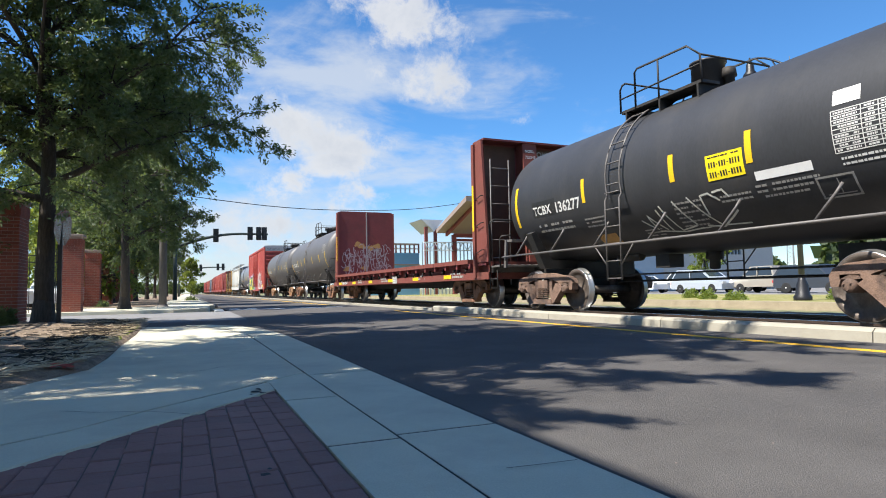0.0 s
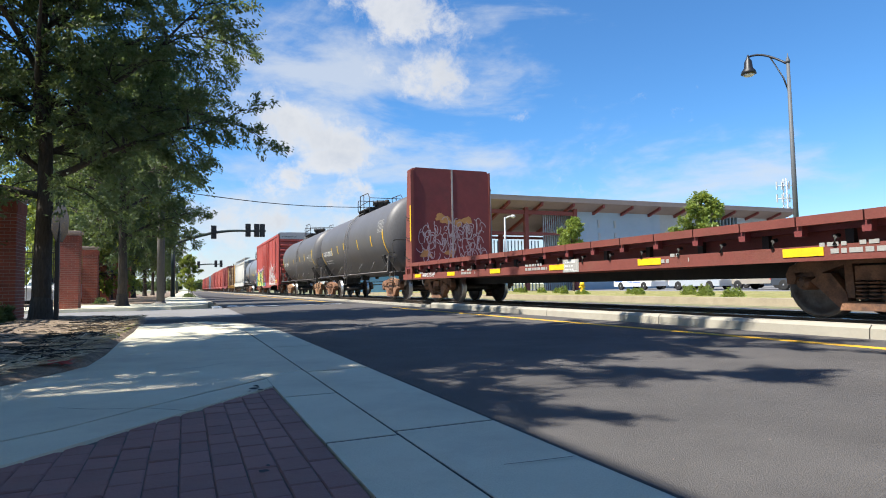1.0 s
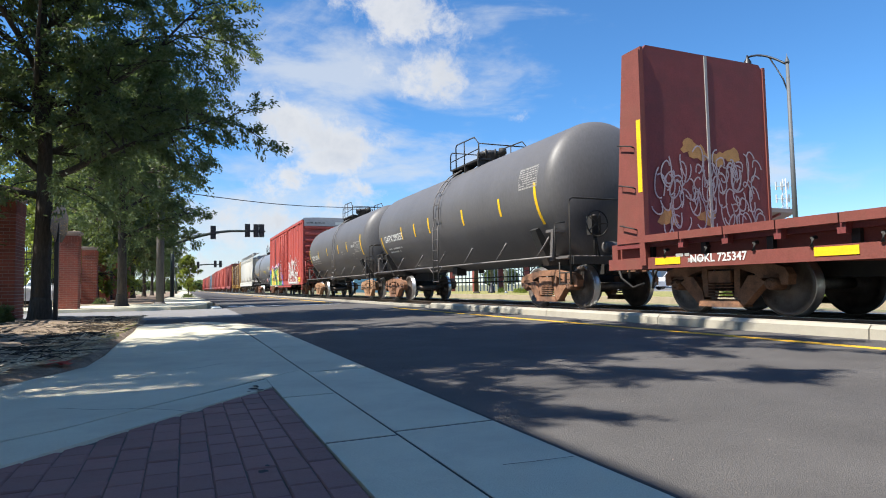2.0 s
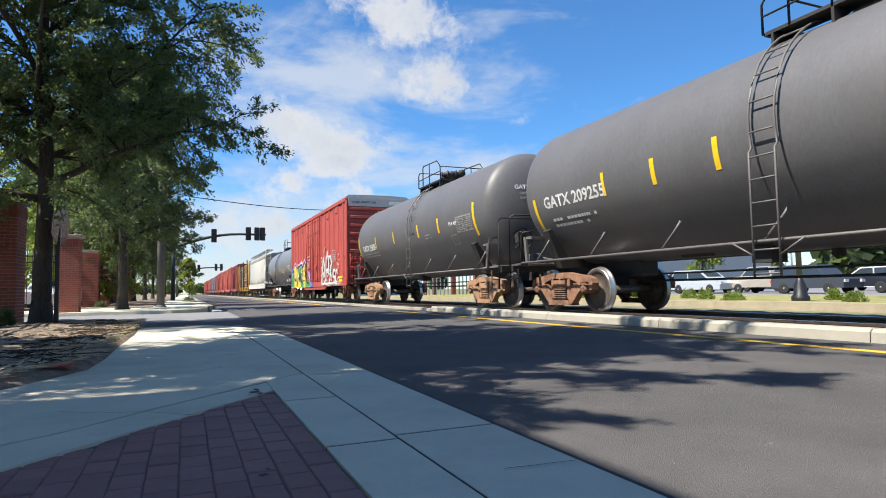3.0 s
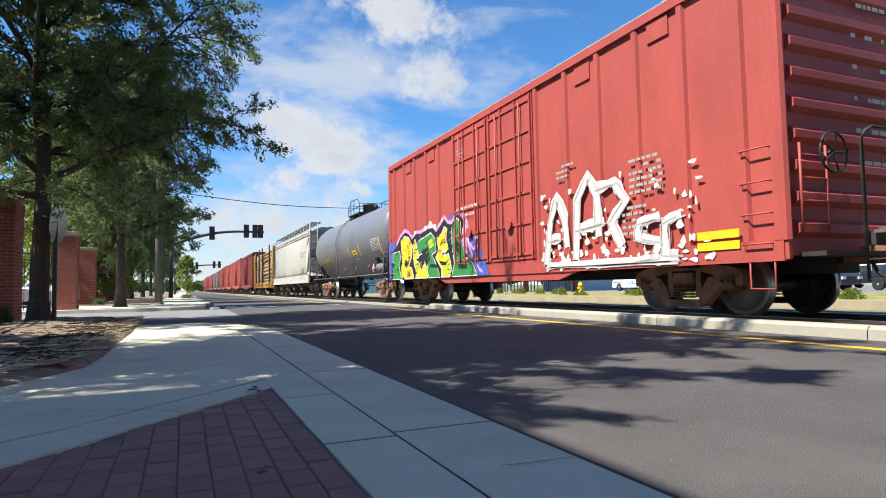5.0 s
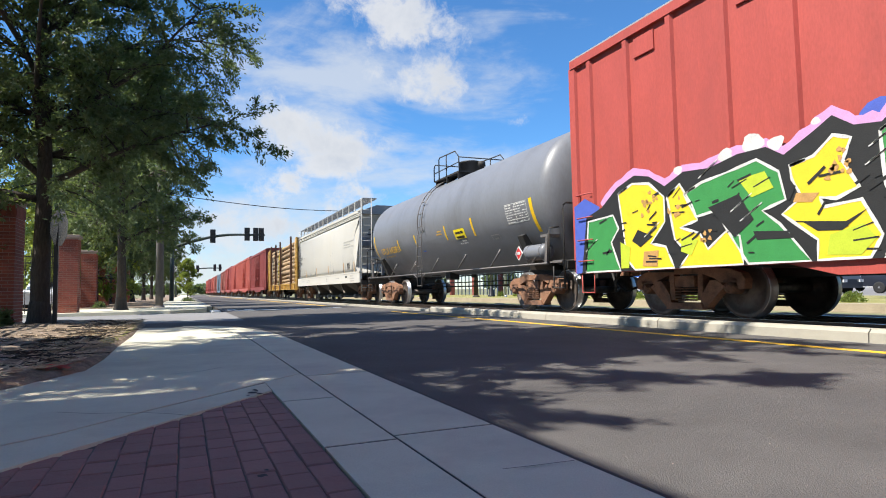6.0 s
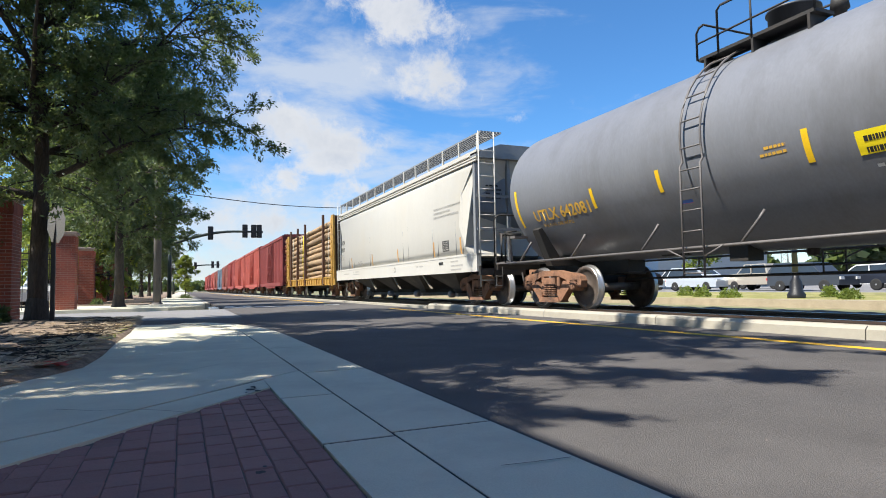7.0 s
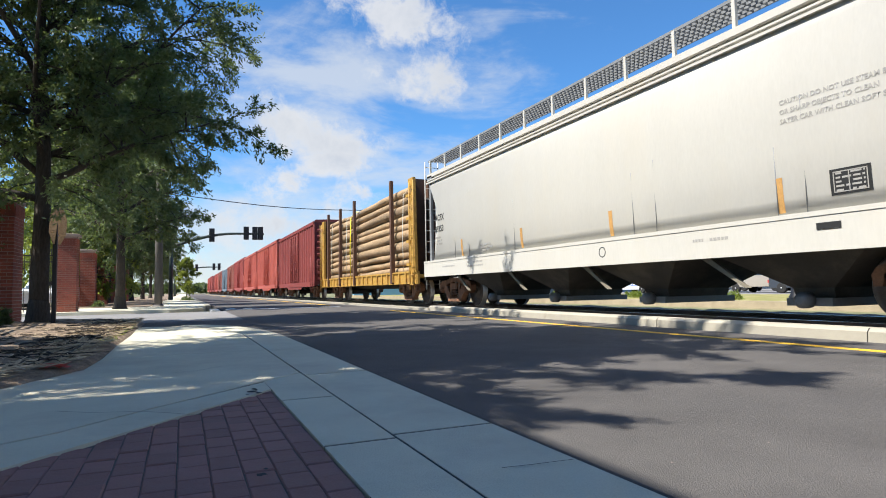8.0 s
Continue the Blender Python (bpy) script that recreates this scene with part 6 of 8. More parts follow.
def hopper_car():
    y, half = 56.72, 7.87
    ob = car("covered_hopper", "dirty white covered hopper car with grey ends", "hopper car", y)
    # rounded white sides
    prof = [(1.56, 1.34), (1.60, 1.6), (1.63, 2.2), (1.62, 3.0), (1.56, 3.7), (1.47, 4.06)]
    bm = bm_new()
    rows = []
    for s in (-1, 1):
        cut = [s * (half - c) for c in (0.7, 0.9, 1.22, 1.1, 0.5, 0.35)]
        rows.append([bm.verts.new((-x, u, z)) for (x, z), u in zip(prof, cut)] + [bm.verts.new((x, u, z)) for (x, z), u in zip(prof[::-1], cut[::-1])])
    n = len(rows[0])
    for i in range(n):
        f = bm.faces.new((rows[0][i], rows[0][(i + 1) % n], rows[1][(i + 1) % n], rows[1][i]))
        f.smooth = i not in (n // 2 - 1, n - 1)
    bm.faces.new(rows[0]), bm.faces.new(rows[1])
    shell = part("shell", bm, M["hop_white"], ob)

    def on(u, v, lift=0.006):
        for (xa, za), (xb, zb) in zip(prof, prof[1:]):
            if za <= v <= zb:
                return Vector((-(xa + (xb - xa) * (v - za) / (zb - za)) - lift, u, v))
        return Vector((-1.60 - lift, u, v))
    # top chords
    for s in (-1, 1):
        for x, w, za, zb in ((1.50, 0.03, 4.05, 4.16), (1.53, 0.02, 3.86, 3.9), (1.51, 0.02, 3.95, 3.98)):
            bm = bm_new()
            box(bm, s * x - 0.05, s * x + w if s > 0 else s * x + 0.05, -half + 0.2, half - 0.2, za, zb)
            part("top_chord", bm, M["hop_white"], shell)
    bm = bm_new()
    prism(bm, [(-1.5, 4.1), (-0.8, 4.36), (0.8, 4.36), (1.5, 4.1)], 1, -half + 0.25, half - 0.25)
    part("roof", bm, M["hop_grey"], ob)
    # running boards on the roof
    for s in (-1, 1):
        bm = bm_new()
        for k in range(130):
            yy = -half + 0.15 + (2 * half - 0.3) * k / 130
            box(bm, s * 1.15 - 0.3, s * 1.15 + 0.3, yy, yy + 0.03, 4.61, 4.66)
        for x in (-0.3, -0.2, -0.1, 0.0, 0.1, 0.2, 0.3):
            box(bm, s * 1.15 + x - 0.012, s * 1.15 + x + 0.012, -half + 0.1, half - 0.1, 4.60, 4.65)
        w = part("running_board", bm, M["hop_grey"], ob)
        for k in range(14):
            yy = -half + 0.3 + (2 * half - 0.6) * k / 13
            bm = bm_new()
            box(bm, s * 1.46 - 0.025, s * 1.46 + 0.025, yy - 0.03, yy + 0.03, 4.12, 4.62)
            part("support", bm, M["hop_white"], w)
    for k in range(8):
        bm = bm_new()
        lathe(bm, [(4.3, 0.3), (4.55, 0.3), (4.58, 0.05)], "z", (0, -6 + 1.7 * k, 0), 16)
        part("hatch", bm, M["hop_grey"], ob)
    # deep side sill
    for s in (-1, 1):
        bm = bm_new()
        box(bm, s * 1.60 - 0.05, s * 1.60 + 0.05, -half + 0.1, half - 0.1, 0.90, 1.37)
        box(bm, s * 1.60 - 0.06, s * 1.60 + 0.09, -half + 0.1, half - 0.1, 1.33, 1.39)
        part("side_sill", bm, M["hop_white"], ob)
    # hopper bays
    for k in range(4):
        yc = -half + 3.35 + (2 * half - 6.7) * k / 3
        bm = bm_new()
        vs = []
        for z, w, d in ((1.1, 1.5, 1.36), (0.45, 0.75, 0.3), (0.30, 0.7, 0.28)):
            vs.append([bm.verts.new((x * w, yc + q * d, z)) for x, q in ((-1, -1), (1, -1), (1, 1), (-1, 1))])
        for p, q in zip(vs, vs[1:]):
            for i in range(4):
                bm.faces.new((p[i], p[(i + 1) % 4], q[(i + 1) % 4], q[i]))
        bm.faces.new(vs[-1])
        bay = part("hopper_bay", bm, M["hop_dark"], ob, "dark hopper bay with tan dirt patches")
        for q in (-1, 1):
            bm = bm_new()
            prism(bm, [(yc + 1.36, 0.95), (yc + 1.18, 0.95), (yc + 0.46, 0.46), (yc + 0.52, 0.46)], 0, q * 1.40 - 0.03, q * 1.40 + 0.03)
            part("bay_gusset", bm, M["hop_dirty"], bay, "dirty tan gusset")
        bm = bm_new()
        box(bm, -0.85, 0.85, yc - 0.33, yc + 0.33, 0.20, 0.31)
        lathe(bm, [(-1.05, 0.05), (-1.0, 0.11), (-0.85, 0.11)], "x", (0, yc, 0.28), 12)
        part("outlet_gate", bm, M["hop_grey"], ob)
    for s in (-1, 1):
        e = s * half
        # slope sheet end, posts, ladder, platform
        bm = bm_new()
        prism(bm, [(s * (half - 1.9), 1.25), (s * (half - 1.84), 1.25), (s * (half - 0.64), 2.55), (s * (half - 0.60), 3.95), (s * (half - 0.68), 3.95), (s * (half - 0.72), 2.55)], 0, -1.45, 1.45)
        endw = part("end_wall", bm, M["hop_blue"], ob, "blue-grey end with posts")
        if s < 0:
            ye = -(half - 0.585)
            for i, word in enumerate(("ACFX", "69353")):
                part("lettering", letters(word, 0.17, lambda a, b: Vector((0.62 + a, ye, 3.6 - 0.22 * i + b))), M["decal_black"], endw, recalc=False)
            bm, rn = bm_new(), random.Random(3)
            for k in range(5):
                bars(bm, lambda a, b: Vector((-1.1 + a, ye, 3.25 - 0.11 * k + b)), 0, 0.5, 0, 0.045, rn)
            part("small_print", bm, M["decal_black"], endw, recalc=False)
        bm = bm_new()
        box(bm, -1.55, 1.55, min(s * (half - 0.58), s * (half - 0.2)), max(s * (half - 0.58), s * (half - 0.2)), 3.951, 4.1)
        part("end_header", bm, M["hop_grey"], endw)
        for x in (-1.5, -0.5, 0.5, 1.5):
            bm = bm_new()
            box(bm, x - 0.04, x + 0.04, min(s * (half - 0.479), s * (half - 0.35)), max(s * (half - 0.479), s * (half - 0.35)), 1.2, 3.95)
            part("end_post", bm, M["hop_grey"], endw)
        for z in (2.0, 2.9):
            bm = bm_new()
            box(bm, -1.5, 1.5, min(s * (half - 0.34), s * (half - 0.30)), max(s * (half - 0.34), s * (half - 0.30)), z, z + 0.08)
            part("end_girt", bm, M["hop_grey"], endw)
        bm = bm_new()
        box(bm, -1.55, 1.55, min(e, e - s * 0.5), max(e, e - s * 0.5), 0.98, 1.04)
        box(bm, -1.6, 1.6, min(e, e - s * 0.12), max(e, e - s * 0.12), 0.80, 1.04)
        box(bm, -0.25, 0.25, min(e, e - s * 3), max(e, e - s * 3), 0.66, 0.98)
        part("end_platform", bm, M["frame_black"], ob)
        for q in (-1, 1):
            ladder(ob, e - s * 0.06, q * 1.1, q * 1.56, 0.5, 4.62, 12, M["hop_white"], along="x")
        bm = bm_new()
        lathe(bm, [(0, 0.26), (0.03, 0.28), (0.05, 0.26)], "y", (0.5, s * (half - 0.1) - 0.02, 2.0), 18)
        tube(bm, [(-0.8, s * (half - 0.3), 1.05), (-0.8, s * (half - 0.3), 1.9), (-0.2, s * (half - 0.3), 1.9)], 0.06, 8)
        part("brake_wheel", bm, M["frame_black"], ob)
        coupler(ob, e, s)
        truck(ob, s * (half - 1.2))
    # markings
    rnd = random.Random(9)
    for yy in (-6.7, -4.75, -1.37, 1.78, 5.0):
        bm = bm_new()
        patch(bm, on, yy - 0.05, yy + 0.05, 1.42, 1.88, 1, 3)
        part("reflective_stripe", bm, M["g_orange"], shell, "faded orange reflective stripe")
    part("lettering", letters("ACFX", 0.26, lambda a, b: on(6.85 - a, 2.58 + b)), M["decal_black"], shell, recalc=False)
    part("lettering", letters("69353", 0.26, lambda a, b: on(6.85 - a, 2.24 + b)), M["decal_black"], shell, recalc=False)
    for i, line in enumerate(("CAUTION DO NOT USE STEAM BOILING WATER", "OR SHARP OBJECTS TO CLEAN", "SATER CAR WITH CLEAN SOFT SOLED SHOES")):
        part("lettering", letters(line, 0.088, lambda a, b: on(-4.82 - a, 2.82 - 0.125 * i + b)), M["decal_dim"], shell, recalc=False)
    bm = bm_new()
    patch(bm, on, -5.9, -5.42, 1.55, 1.86, 2, 3)
    pan = part("data_panel", bm, M["decal_black"], shell, "black data panel")
    bm = bm_new()
    panel_rows(bm, lambda a, b: on(a, b, 0.009), -5.46, 1.58, 0.40, 0.25, rnd, 5)
    part("panel_print", bm, M["decal_dim"], pan, recalc=False)
    bm = bm_new()
    for u, v, w in ((6.85, 2.05, 0.4), (6.85, 1.95, 0.5), (6.85, 1.85, 0.5), (3.9, 1.62, 0.6), (3.9, 1.55, 0.7), (3.9, 1.48, 0.5), (6.3, 1.15, 0.9), (4.6, 1.2, 0.9), (4.6, 1.1, 1.1), (-3.3, 1.15, 0.7), (-6.1, 1.2, 0.7), (-6.1, 1.08, 0.8), (-6.1, 0.97, 0.7)):
        bars(bm, lambda a, b: Vector((-1.652, u - a, v + b)) if v < 1.25 else on(u - a, v + b), 0, w, 0, 0.045, rnd, 0.9, 0.06)
    part("small_print", bm, M["decal_dim"], shell, recalc=False)
    bm = bm_new()
    ribbon(bm, lambda a, b, l: Vector((-1.652, a, b)), [(-1.15 + 0.09 * math.cos(k * 0.524), 1.14 + 0.09 * math.sin(k * 0.524)) for k in range(13)], 0.01, 0)
    box(bm, -1.66, -1.652, -5.55, -5.25, 1.16, 1.24)
    part("small_print", bm, M["decal_black"], shell, recalc=False)
    bm = bm_new()
    for k in range(9):
        yy = rnd.uniform(-7, 7)
        tube(bm, [on(yy, 1.25, 0.0), on(yy + 0.01, 2.2 + rnd.random(), 0.0)], 0.008, 4)
    part("weld_seam", bm, M["hop_grey"], shell)


hopper_car()


def log_car():
    y, half = 73.0, 7.6
    ob = car("log_car", "yellow bulkhead flat car loaded with logs", "flat car", y)
    top = 1.02
    bm = bm_new()
    box(bm, -1.45, 1.45, -half, half, top - 0.1, top)
    part("deck", bm, M["log_yellow"], ob)
    for s in (-1, 1):
        bm = bm_new()
        box(bm, s * 1.5 - 0.04, s * 1.5 + 0.04, -half, half, top - 0.32, top + 0.1)
        box(bm, s * 1.54 - 0.04, s * 1.54 + 0.04, -half, half, top + 0.06, top + 0.12)
        for k in range(22):
            yy = -half + 0.4 + (2 * half - 0.8) * k / 21
            box(bm, s * 1.55 - 0.04, s * 1.55 + 0.04, yy - 0.06, yy + 0.06, top - 0.25, top + 0.1)
        part("side_sill", bm, M["log_yellow"], ob)
        zt = 4.35
        yb = s * (half - 0.65)
        bm = bm_new()
        box(bm, -1.45, 1.45, yb - 0.04, yb + 0.04, top, zt)
        for x in (-0.9, -0.3, 0.3, 0.9):
            prism(bm, [(yb + s * 0.04, top), (yb + s * 0.5, top), (yb + s * 0.2, zt - 0.1), (yb + s * 0.04, zt - 0.1)], 0, x - 0.05, x + 0.05)
        b = part("bulkhead", bm, M["stake_brown"], ob, "dark steel bulkhead")
        for q in (-1, 1):
            bm = bm_new()
            prism(bm, [(yb - s * 0.12, top), (yb + s * 0.5, top), (yb + s * 0.36, zt), (yb - s * 0.12, zt)], 0, q * 1.5 - 0.05, q * 1.5 + 0.05)
            for k in range(4):
                box(bm, q * 1.5 - 0.08, q * 1.5 + 0.08, yb - 0.1, yb + 0.3, top + 0.3 + k * 0.8, top + 0.4 + k * 0.8)
            part("gusset_post", bm, M["log_yellow"], b, "yellow gusset post")
        truck(ob, s * (half - 2.0))
        coupler(ob, s * half, s)
        ladder(ob, -1.62, s * (half - 0.1), s * (half - 0.5), 0.5, 4.2, 11, M["log_yellow"])
    # side stakes, a little out of plumb
    for yy, lean in ((-5.05, 0.03), (0.3, 0.02), (3.1, -0.02), (5.6, 0.02)):
        for s in (-1, 1):
            bm = bm_new()
            prism(bm, [(s * 1.47, top - 0.3), (s * 1.63, top - 0.3), (s * (1.60 + lean), 4.58), (s * (1.49 + lean), 4.58)], 1, yy - 0.085, yy + 0.085)
            part("stake", bm, M["stake_brown"], ob, "rusty brown steel stake")
    # load straps hanging over the logs
    for yy, m in ((1.15, "notice_yellow"), (1.9, "chalk"), (5.0, "chalk"), (-6.2, "chalk")):
        bm = bm_new()
        tube(bm, [(-1.53, yy, top + 0.05), (-1.54, yy + 0.04, 2.4), (-1.5, yy, 3.9), (-1.2, yy, 4.2), (1.2, yy, 4.2), (1.5, yy, 3.9), (1.53, yy, top + 0.05)], 0.02 if m == "notice_yellow" else 0.011, 5)
        part("strap", bm, M[m], ob)
    rnd = random.Random(31)
    # two bundles of logs of uneven girth, thin ends either way
    for b0, b1 in ((-half + 0.8, 1.0), (1.3, half - 0.8)):
        for col, x0 in enumerate((-1.24, -0.86, 0.86, 1.24)):
            z = top + 0.02
            while z < 3.95:
                r = rnd.uniform(0.13, 0.23)
                z += r
                bow, dip = rnd.uniform(-0.05, 0.05), rnd.uniform(-0.07, 0.07)
                e0, e1 = b0 + rnd.uniform(-0.05, 0.35), b1 + rnd.uniform(-0.5, 0.1)
                pts = []
                for k in range(7):
                    t = k / 6
                    pts.append((x0 + bow * math.sin(t * 3.1) + rnd.uniform(-0.012, 0.012), e0 + (e1 - e0) * t, z + dip * (t - 0.5) + 0.03 * math.sin(t * 4 + col) + rnd.uniform(-0.012, 0.012)))
                bm = bm_new()
                taper = rnd.uniform(0.7, 0.85)
                tube(bm, pts, r if rnd.random() < 0.5 else r * taper, 10, r * taper if rnd.random() < 0.5 else r)
                part("log", bm, M["log_bark"], ob)
                z += r * 0.86
    bm = bm_new()
    for k in range(5):
        x = -1.0 + 0.5 * k
        tube(bm, [(x, -half + 0.9, 4.02), (x + 0.04, 0.0, 4.08), (x, half - 0.9, 4.02)], 0.17, 10, 0.14)
    tagged(part("log", bm, M["log_bark"], ob), kind="stuff")
    bm = bm_new()
    box(bm, -0.3, 0.3, -half + 0.2, half - 0.2, 0.55, top - 0.1)
    part("underframe", bm, M["frame_black"], ob)


log_car()


def far_cars():
    rnd = random.Random(77)
    palette = [((0.20, 0.035, 0.032), "dark red"), ((0.36, 0.075, 0.055), "red"), ((0.28, 0.05, 0.042), "deep red"), ((0.12, 0.16, 0.20), "slate grey"), ((0.24, 0.07, 0.05), "brown-red")]
    order = [0, 1, 1, 2, 4, 3, 4, 1, 0, 2, 1]
    y = 89.4
    made = {}
    for k, c in enumerate(order):
        col, word = palette[c]
        if c not in made:
            made[c] = box_car(y, 7.1, mat("boxcar_far", col, 0.65, var=0.25, scale=2, grain=30, stain=(col[0] * 0.6, col[1] * 0.6, col[2] * 0.6), stain_amt=0.5), word + " box car far along the train", ribs=18, top=4.75 + 0.12 * (c % 3), detail=False, door_y=0.4)
        else:
            ob = copy_thing(made[c], pose(TRACK_X, y, RAIL_Z))
            CARS.append((ob, y))
        y += 15.35


far_cars()


# ---- trees ----
def tree_meshes(seed, height, base, radius, leaves, trunk_r, leaf_len=0.13, leaf_w=0.032, limbs=26, squash=1.0):
    """Trunk with limbs, and a crown of narrow leaves along the twigs."""
    rnd = random.Random(seed)
    bm = bm_new()
    pts = [Vector((0, 0, -0.15))]
    for k in range(1, 9):
        pts.append(Vector((0.10 * math.sin(k * 0.9 + seed) * k / 8, 0.10 * math.cos(k * 1.3 + seed) * k / 8, height * 0.93 * k / 8)))
    tube(bm, pts, trunk_r, 12, 0.03)
    # root flare
    lathe(bm, [(-0.2, trunk_r * 1.75), (0.0, trunk_r * 1.6), (0.12, trunk_r * 1.22), (0.4, trunk_r * 1.03), (0.5, trunk_r * 0.9)], "z", n=12)
    twigs = []
    for k in range(limbs):
        f = (k + rnd.random() * 0.7) / limbs
        z = base + (height * 0.96 - base) * f ** 0.9
        i = min(int(z / (height * 0.93) * 8), 7)
        t = z / (height * 0.93) * 8 - i
        start = pts[i].lerp(pts[i + 1], min(t, 1))
        az = k * 2.4 + rnd.uniform(-0.5, 0.5)
        prof = math.sin(math.pi * min(1.0, 0.22 + 0.78 * f)) ** 0.7
        length = radius * max(0.22, prof) * rnd.uniform(0.72, 1.12)
        rise = radians(rnd.uniform(8, 30) + 38 * f)
        d = Vector((math.cos(az) * math.cos(rise), math.sin(az) * math.cos(rise) * squash, math.sin(rise)))
        limb = [start]
        for s in range(1, 7):
            d = (d + Vector((rnd.uniform(-0.16, 0.16), rnd.uniform(-0.16, 0.16), rnd.uniform(-0.14, 0.05)))).normalized()
            limb.append(limb[-1] + d * length / 6)
        r0 = trunk_r * (0.42 - 0.3 * f)
        tube(bm, limb, r0, 7, 0.012)
        for s in range(1, 7):
            for _ in range(3 if s < 6 else 4):
                a = (limb[s] - limb[s - 1]).normalized()
                side_d = Vector((rnd.uniform(-1, 1), rnd.uniform(-1, 1), rnd.uniform(-0.75, 0.55)))
                b = (a * 0.6 + side_d).normalized()
                L = radius * rnd.uniform(0.16, 0.34) * (1.15 - 0.08 * s)
                p = limb[s].lerp(limb[s - 1], rnd.random())
                q = [p, p + b * L * 0.5 + Vector((0, 0, 0.04)), p + b * L + Vector((0, 0, -0.10 * L))]
                tube(bm, q, r0 * 0.22 + 0.006, 4, 0.004)
                twigs.append(q)
                for _ in range(3):
                    c = (b + Vector((rnd.uniform(-1, 1), rnd.uniform(-1, 1), rnd.uniform(-0.9, 0.5)))).normalized()
                    p2 = q[1].lerp(q[2], rnd.random())
                    l2 = L * rnd.uniform(0.35, 0.7)
                    twigs.append([p2, p2 + c * l2 * 0.5, p2 + c * l2 + Vector((0, 0, -0.12 * l2))])
    ob = finish("trunk", bm, M["bark"])
    trunk = ob.data
    bpy.data.objects.remove(ob)
    rs = np.random.RandomState(seed)
    tw = np.array([[list(v) for v in q] for q in twigs])
    idx = rs.randint(0, len(tw), leaves)
    t = rs.uniform(0.15, 1.05, leaves)[:, None]
    p = np.where(t < 0.5, tw[idx, 0] + (tw[idx, 1] - tw[idx, 0]) * t * 2, tw[idx, 1] + (tw[idx, 2] - tw[idx, 1]) * (t * 2 - 1))
    p = p + rs.normal(0, 0.05, (leaves, 3))
    d = (tw[idx, 2] - tw[idx, 0])
    d = d / np.linalg.norm(d, axis=1)[:, None] + rs.normal(0, 0.75, (leaves, 3)) + np.array([0, 0, -0.25])
    d /= np.linalg.norm(d, axis=1)[:, None]
    s = np.cross(d, rs.normal(0, 1, (leaves, 3)))
    s /= np.linalg.norm(s, axis=1)[:, None]
    ln = leaf_len * rs.uniform(0.65, 1.25, leaves)[:, None]
    wd = leaf_w * rs.uniform(0.7, 1.3, leaves)[:, None]
    v = np.stack([p, p + d * ln * 0.5 + s * wd, p + d * ln, p + d * ln * 0.5 - s * wd], 1).reshape(-1, 3)
    me = bpy.data.meshes.new("crown")
    me.vertices.add(leaves * 4), me.loops.add(leaves * 4), me.polygons.add(leaves)
    me.vertices.foreach_set("co", v.ravel())
    me.loops.foreach_set("vertex_index", np.arange(leaves * 4))
    me.polygons.foreach_set("loop_start", np.arange(leaves) * 4)
    me.update(calc_edges=True)
    return trunk, me


def tree(meshes, m, label, group, leaf, name="oak_tree", category="tree"):
    ob = thing(name, label, category, group, m=m)
    piece("trunk", meshes[0], ob, pose(0, 0, 0))
    crown = piece("crown", meshes[1], ob, pose(0, 0, 0))
    if not meshes[1].materials:
        meshes[1].materials.append(leaf)
    return ob


OAK_A = tree_meshes(3, 9.2, 2.3, 4.9, 230000, 0.17, 0.105, 0.0185, limbs=38, squash=0.52)
OAK_B = tree_meshes(8, 9.3, 3.7, 4.8, 280000, 0.19, 0.12, 0.022, limbs=44, squash=0.55)
OAK_C = tree_meshes(14, 9.0, 2.4, 3.6, 60000, 0.17, 0.12, 0.028)
ROW = "oaks along the street"
lab = "dark green street oak rooted in the mulch bed"
tree(OAK_A, pose(-2.46, 13.3, 0.06, 0, 0, 195), lab, ROW, M["leaf"])
tree(OAK_B, pose(-3.1, 5.8, 0.02, 0, 0, 175) @ Matrix.Scale(0.94, 4), lab, ROW, M["leaf"])
for k, (x, y, a) in enumerate(((-2.05, 24.3, 0), (-2.7, 32.5, 90), (-3.4, 41, 210), (-3.5, 50, 300), (-3.3, 60, 40), (-3.2, 72, 150), (-3.0, 88, 20), (-3.0, 108, 250))):
    tree(OAK_C, pose(x, y, 0.08, 0, 0, a), "green street oak on the far verge", ROW, M["leaf"])
# trees behind the fence
YARD = tree_meshes(23, 8.5, 1.2, 3.6, 26000, 0.14, 0.2, 0.06)
for x, y, a, s in ((-5.2, 33, 0, 1.0), (-6.2, 40, 120, 1.1), (-6.6, 50, 200, 1.15), (-10, 62, 70, 1.3)):
    tree(YARD, pose(x, y, -0.05, 0, 0, a), "light green tree behind the brick fence", "trees behind the fence", M["leaf_light"], "garden_tree")
YOUNG = tree_meshes(31, 4.6, 1.0, 1.25, 9000, 0.06, 0.14, 0.045, limbs=16)
for x, y, a, s in ((0.25, 47, 0, 0.66), (25.5, 36.0, 50, 1.12), (36.8, 35.0, 120, 1.62)):
    tree(YOUNG, pose(x, y, 0.05 if x < 5 else (0.04 if x < 26 else -0.08), 0, 0, a) @ Matrix.Scale(s, 4), "young light green tree with a thin trunk", "young trees", M["leaf_light"], "young_tree")


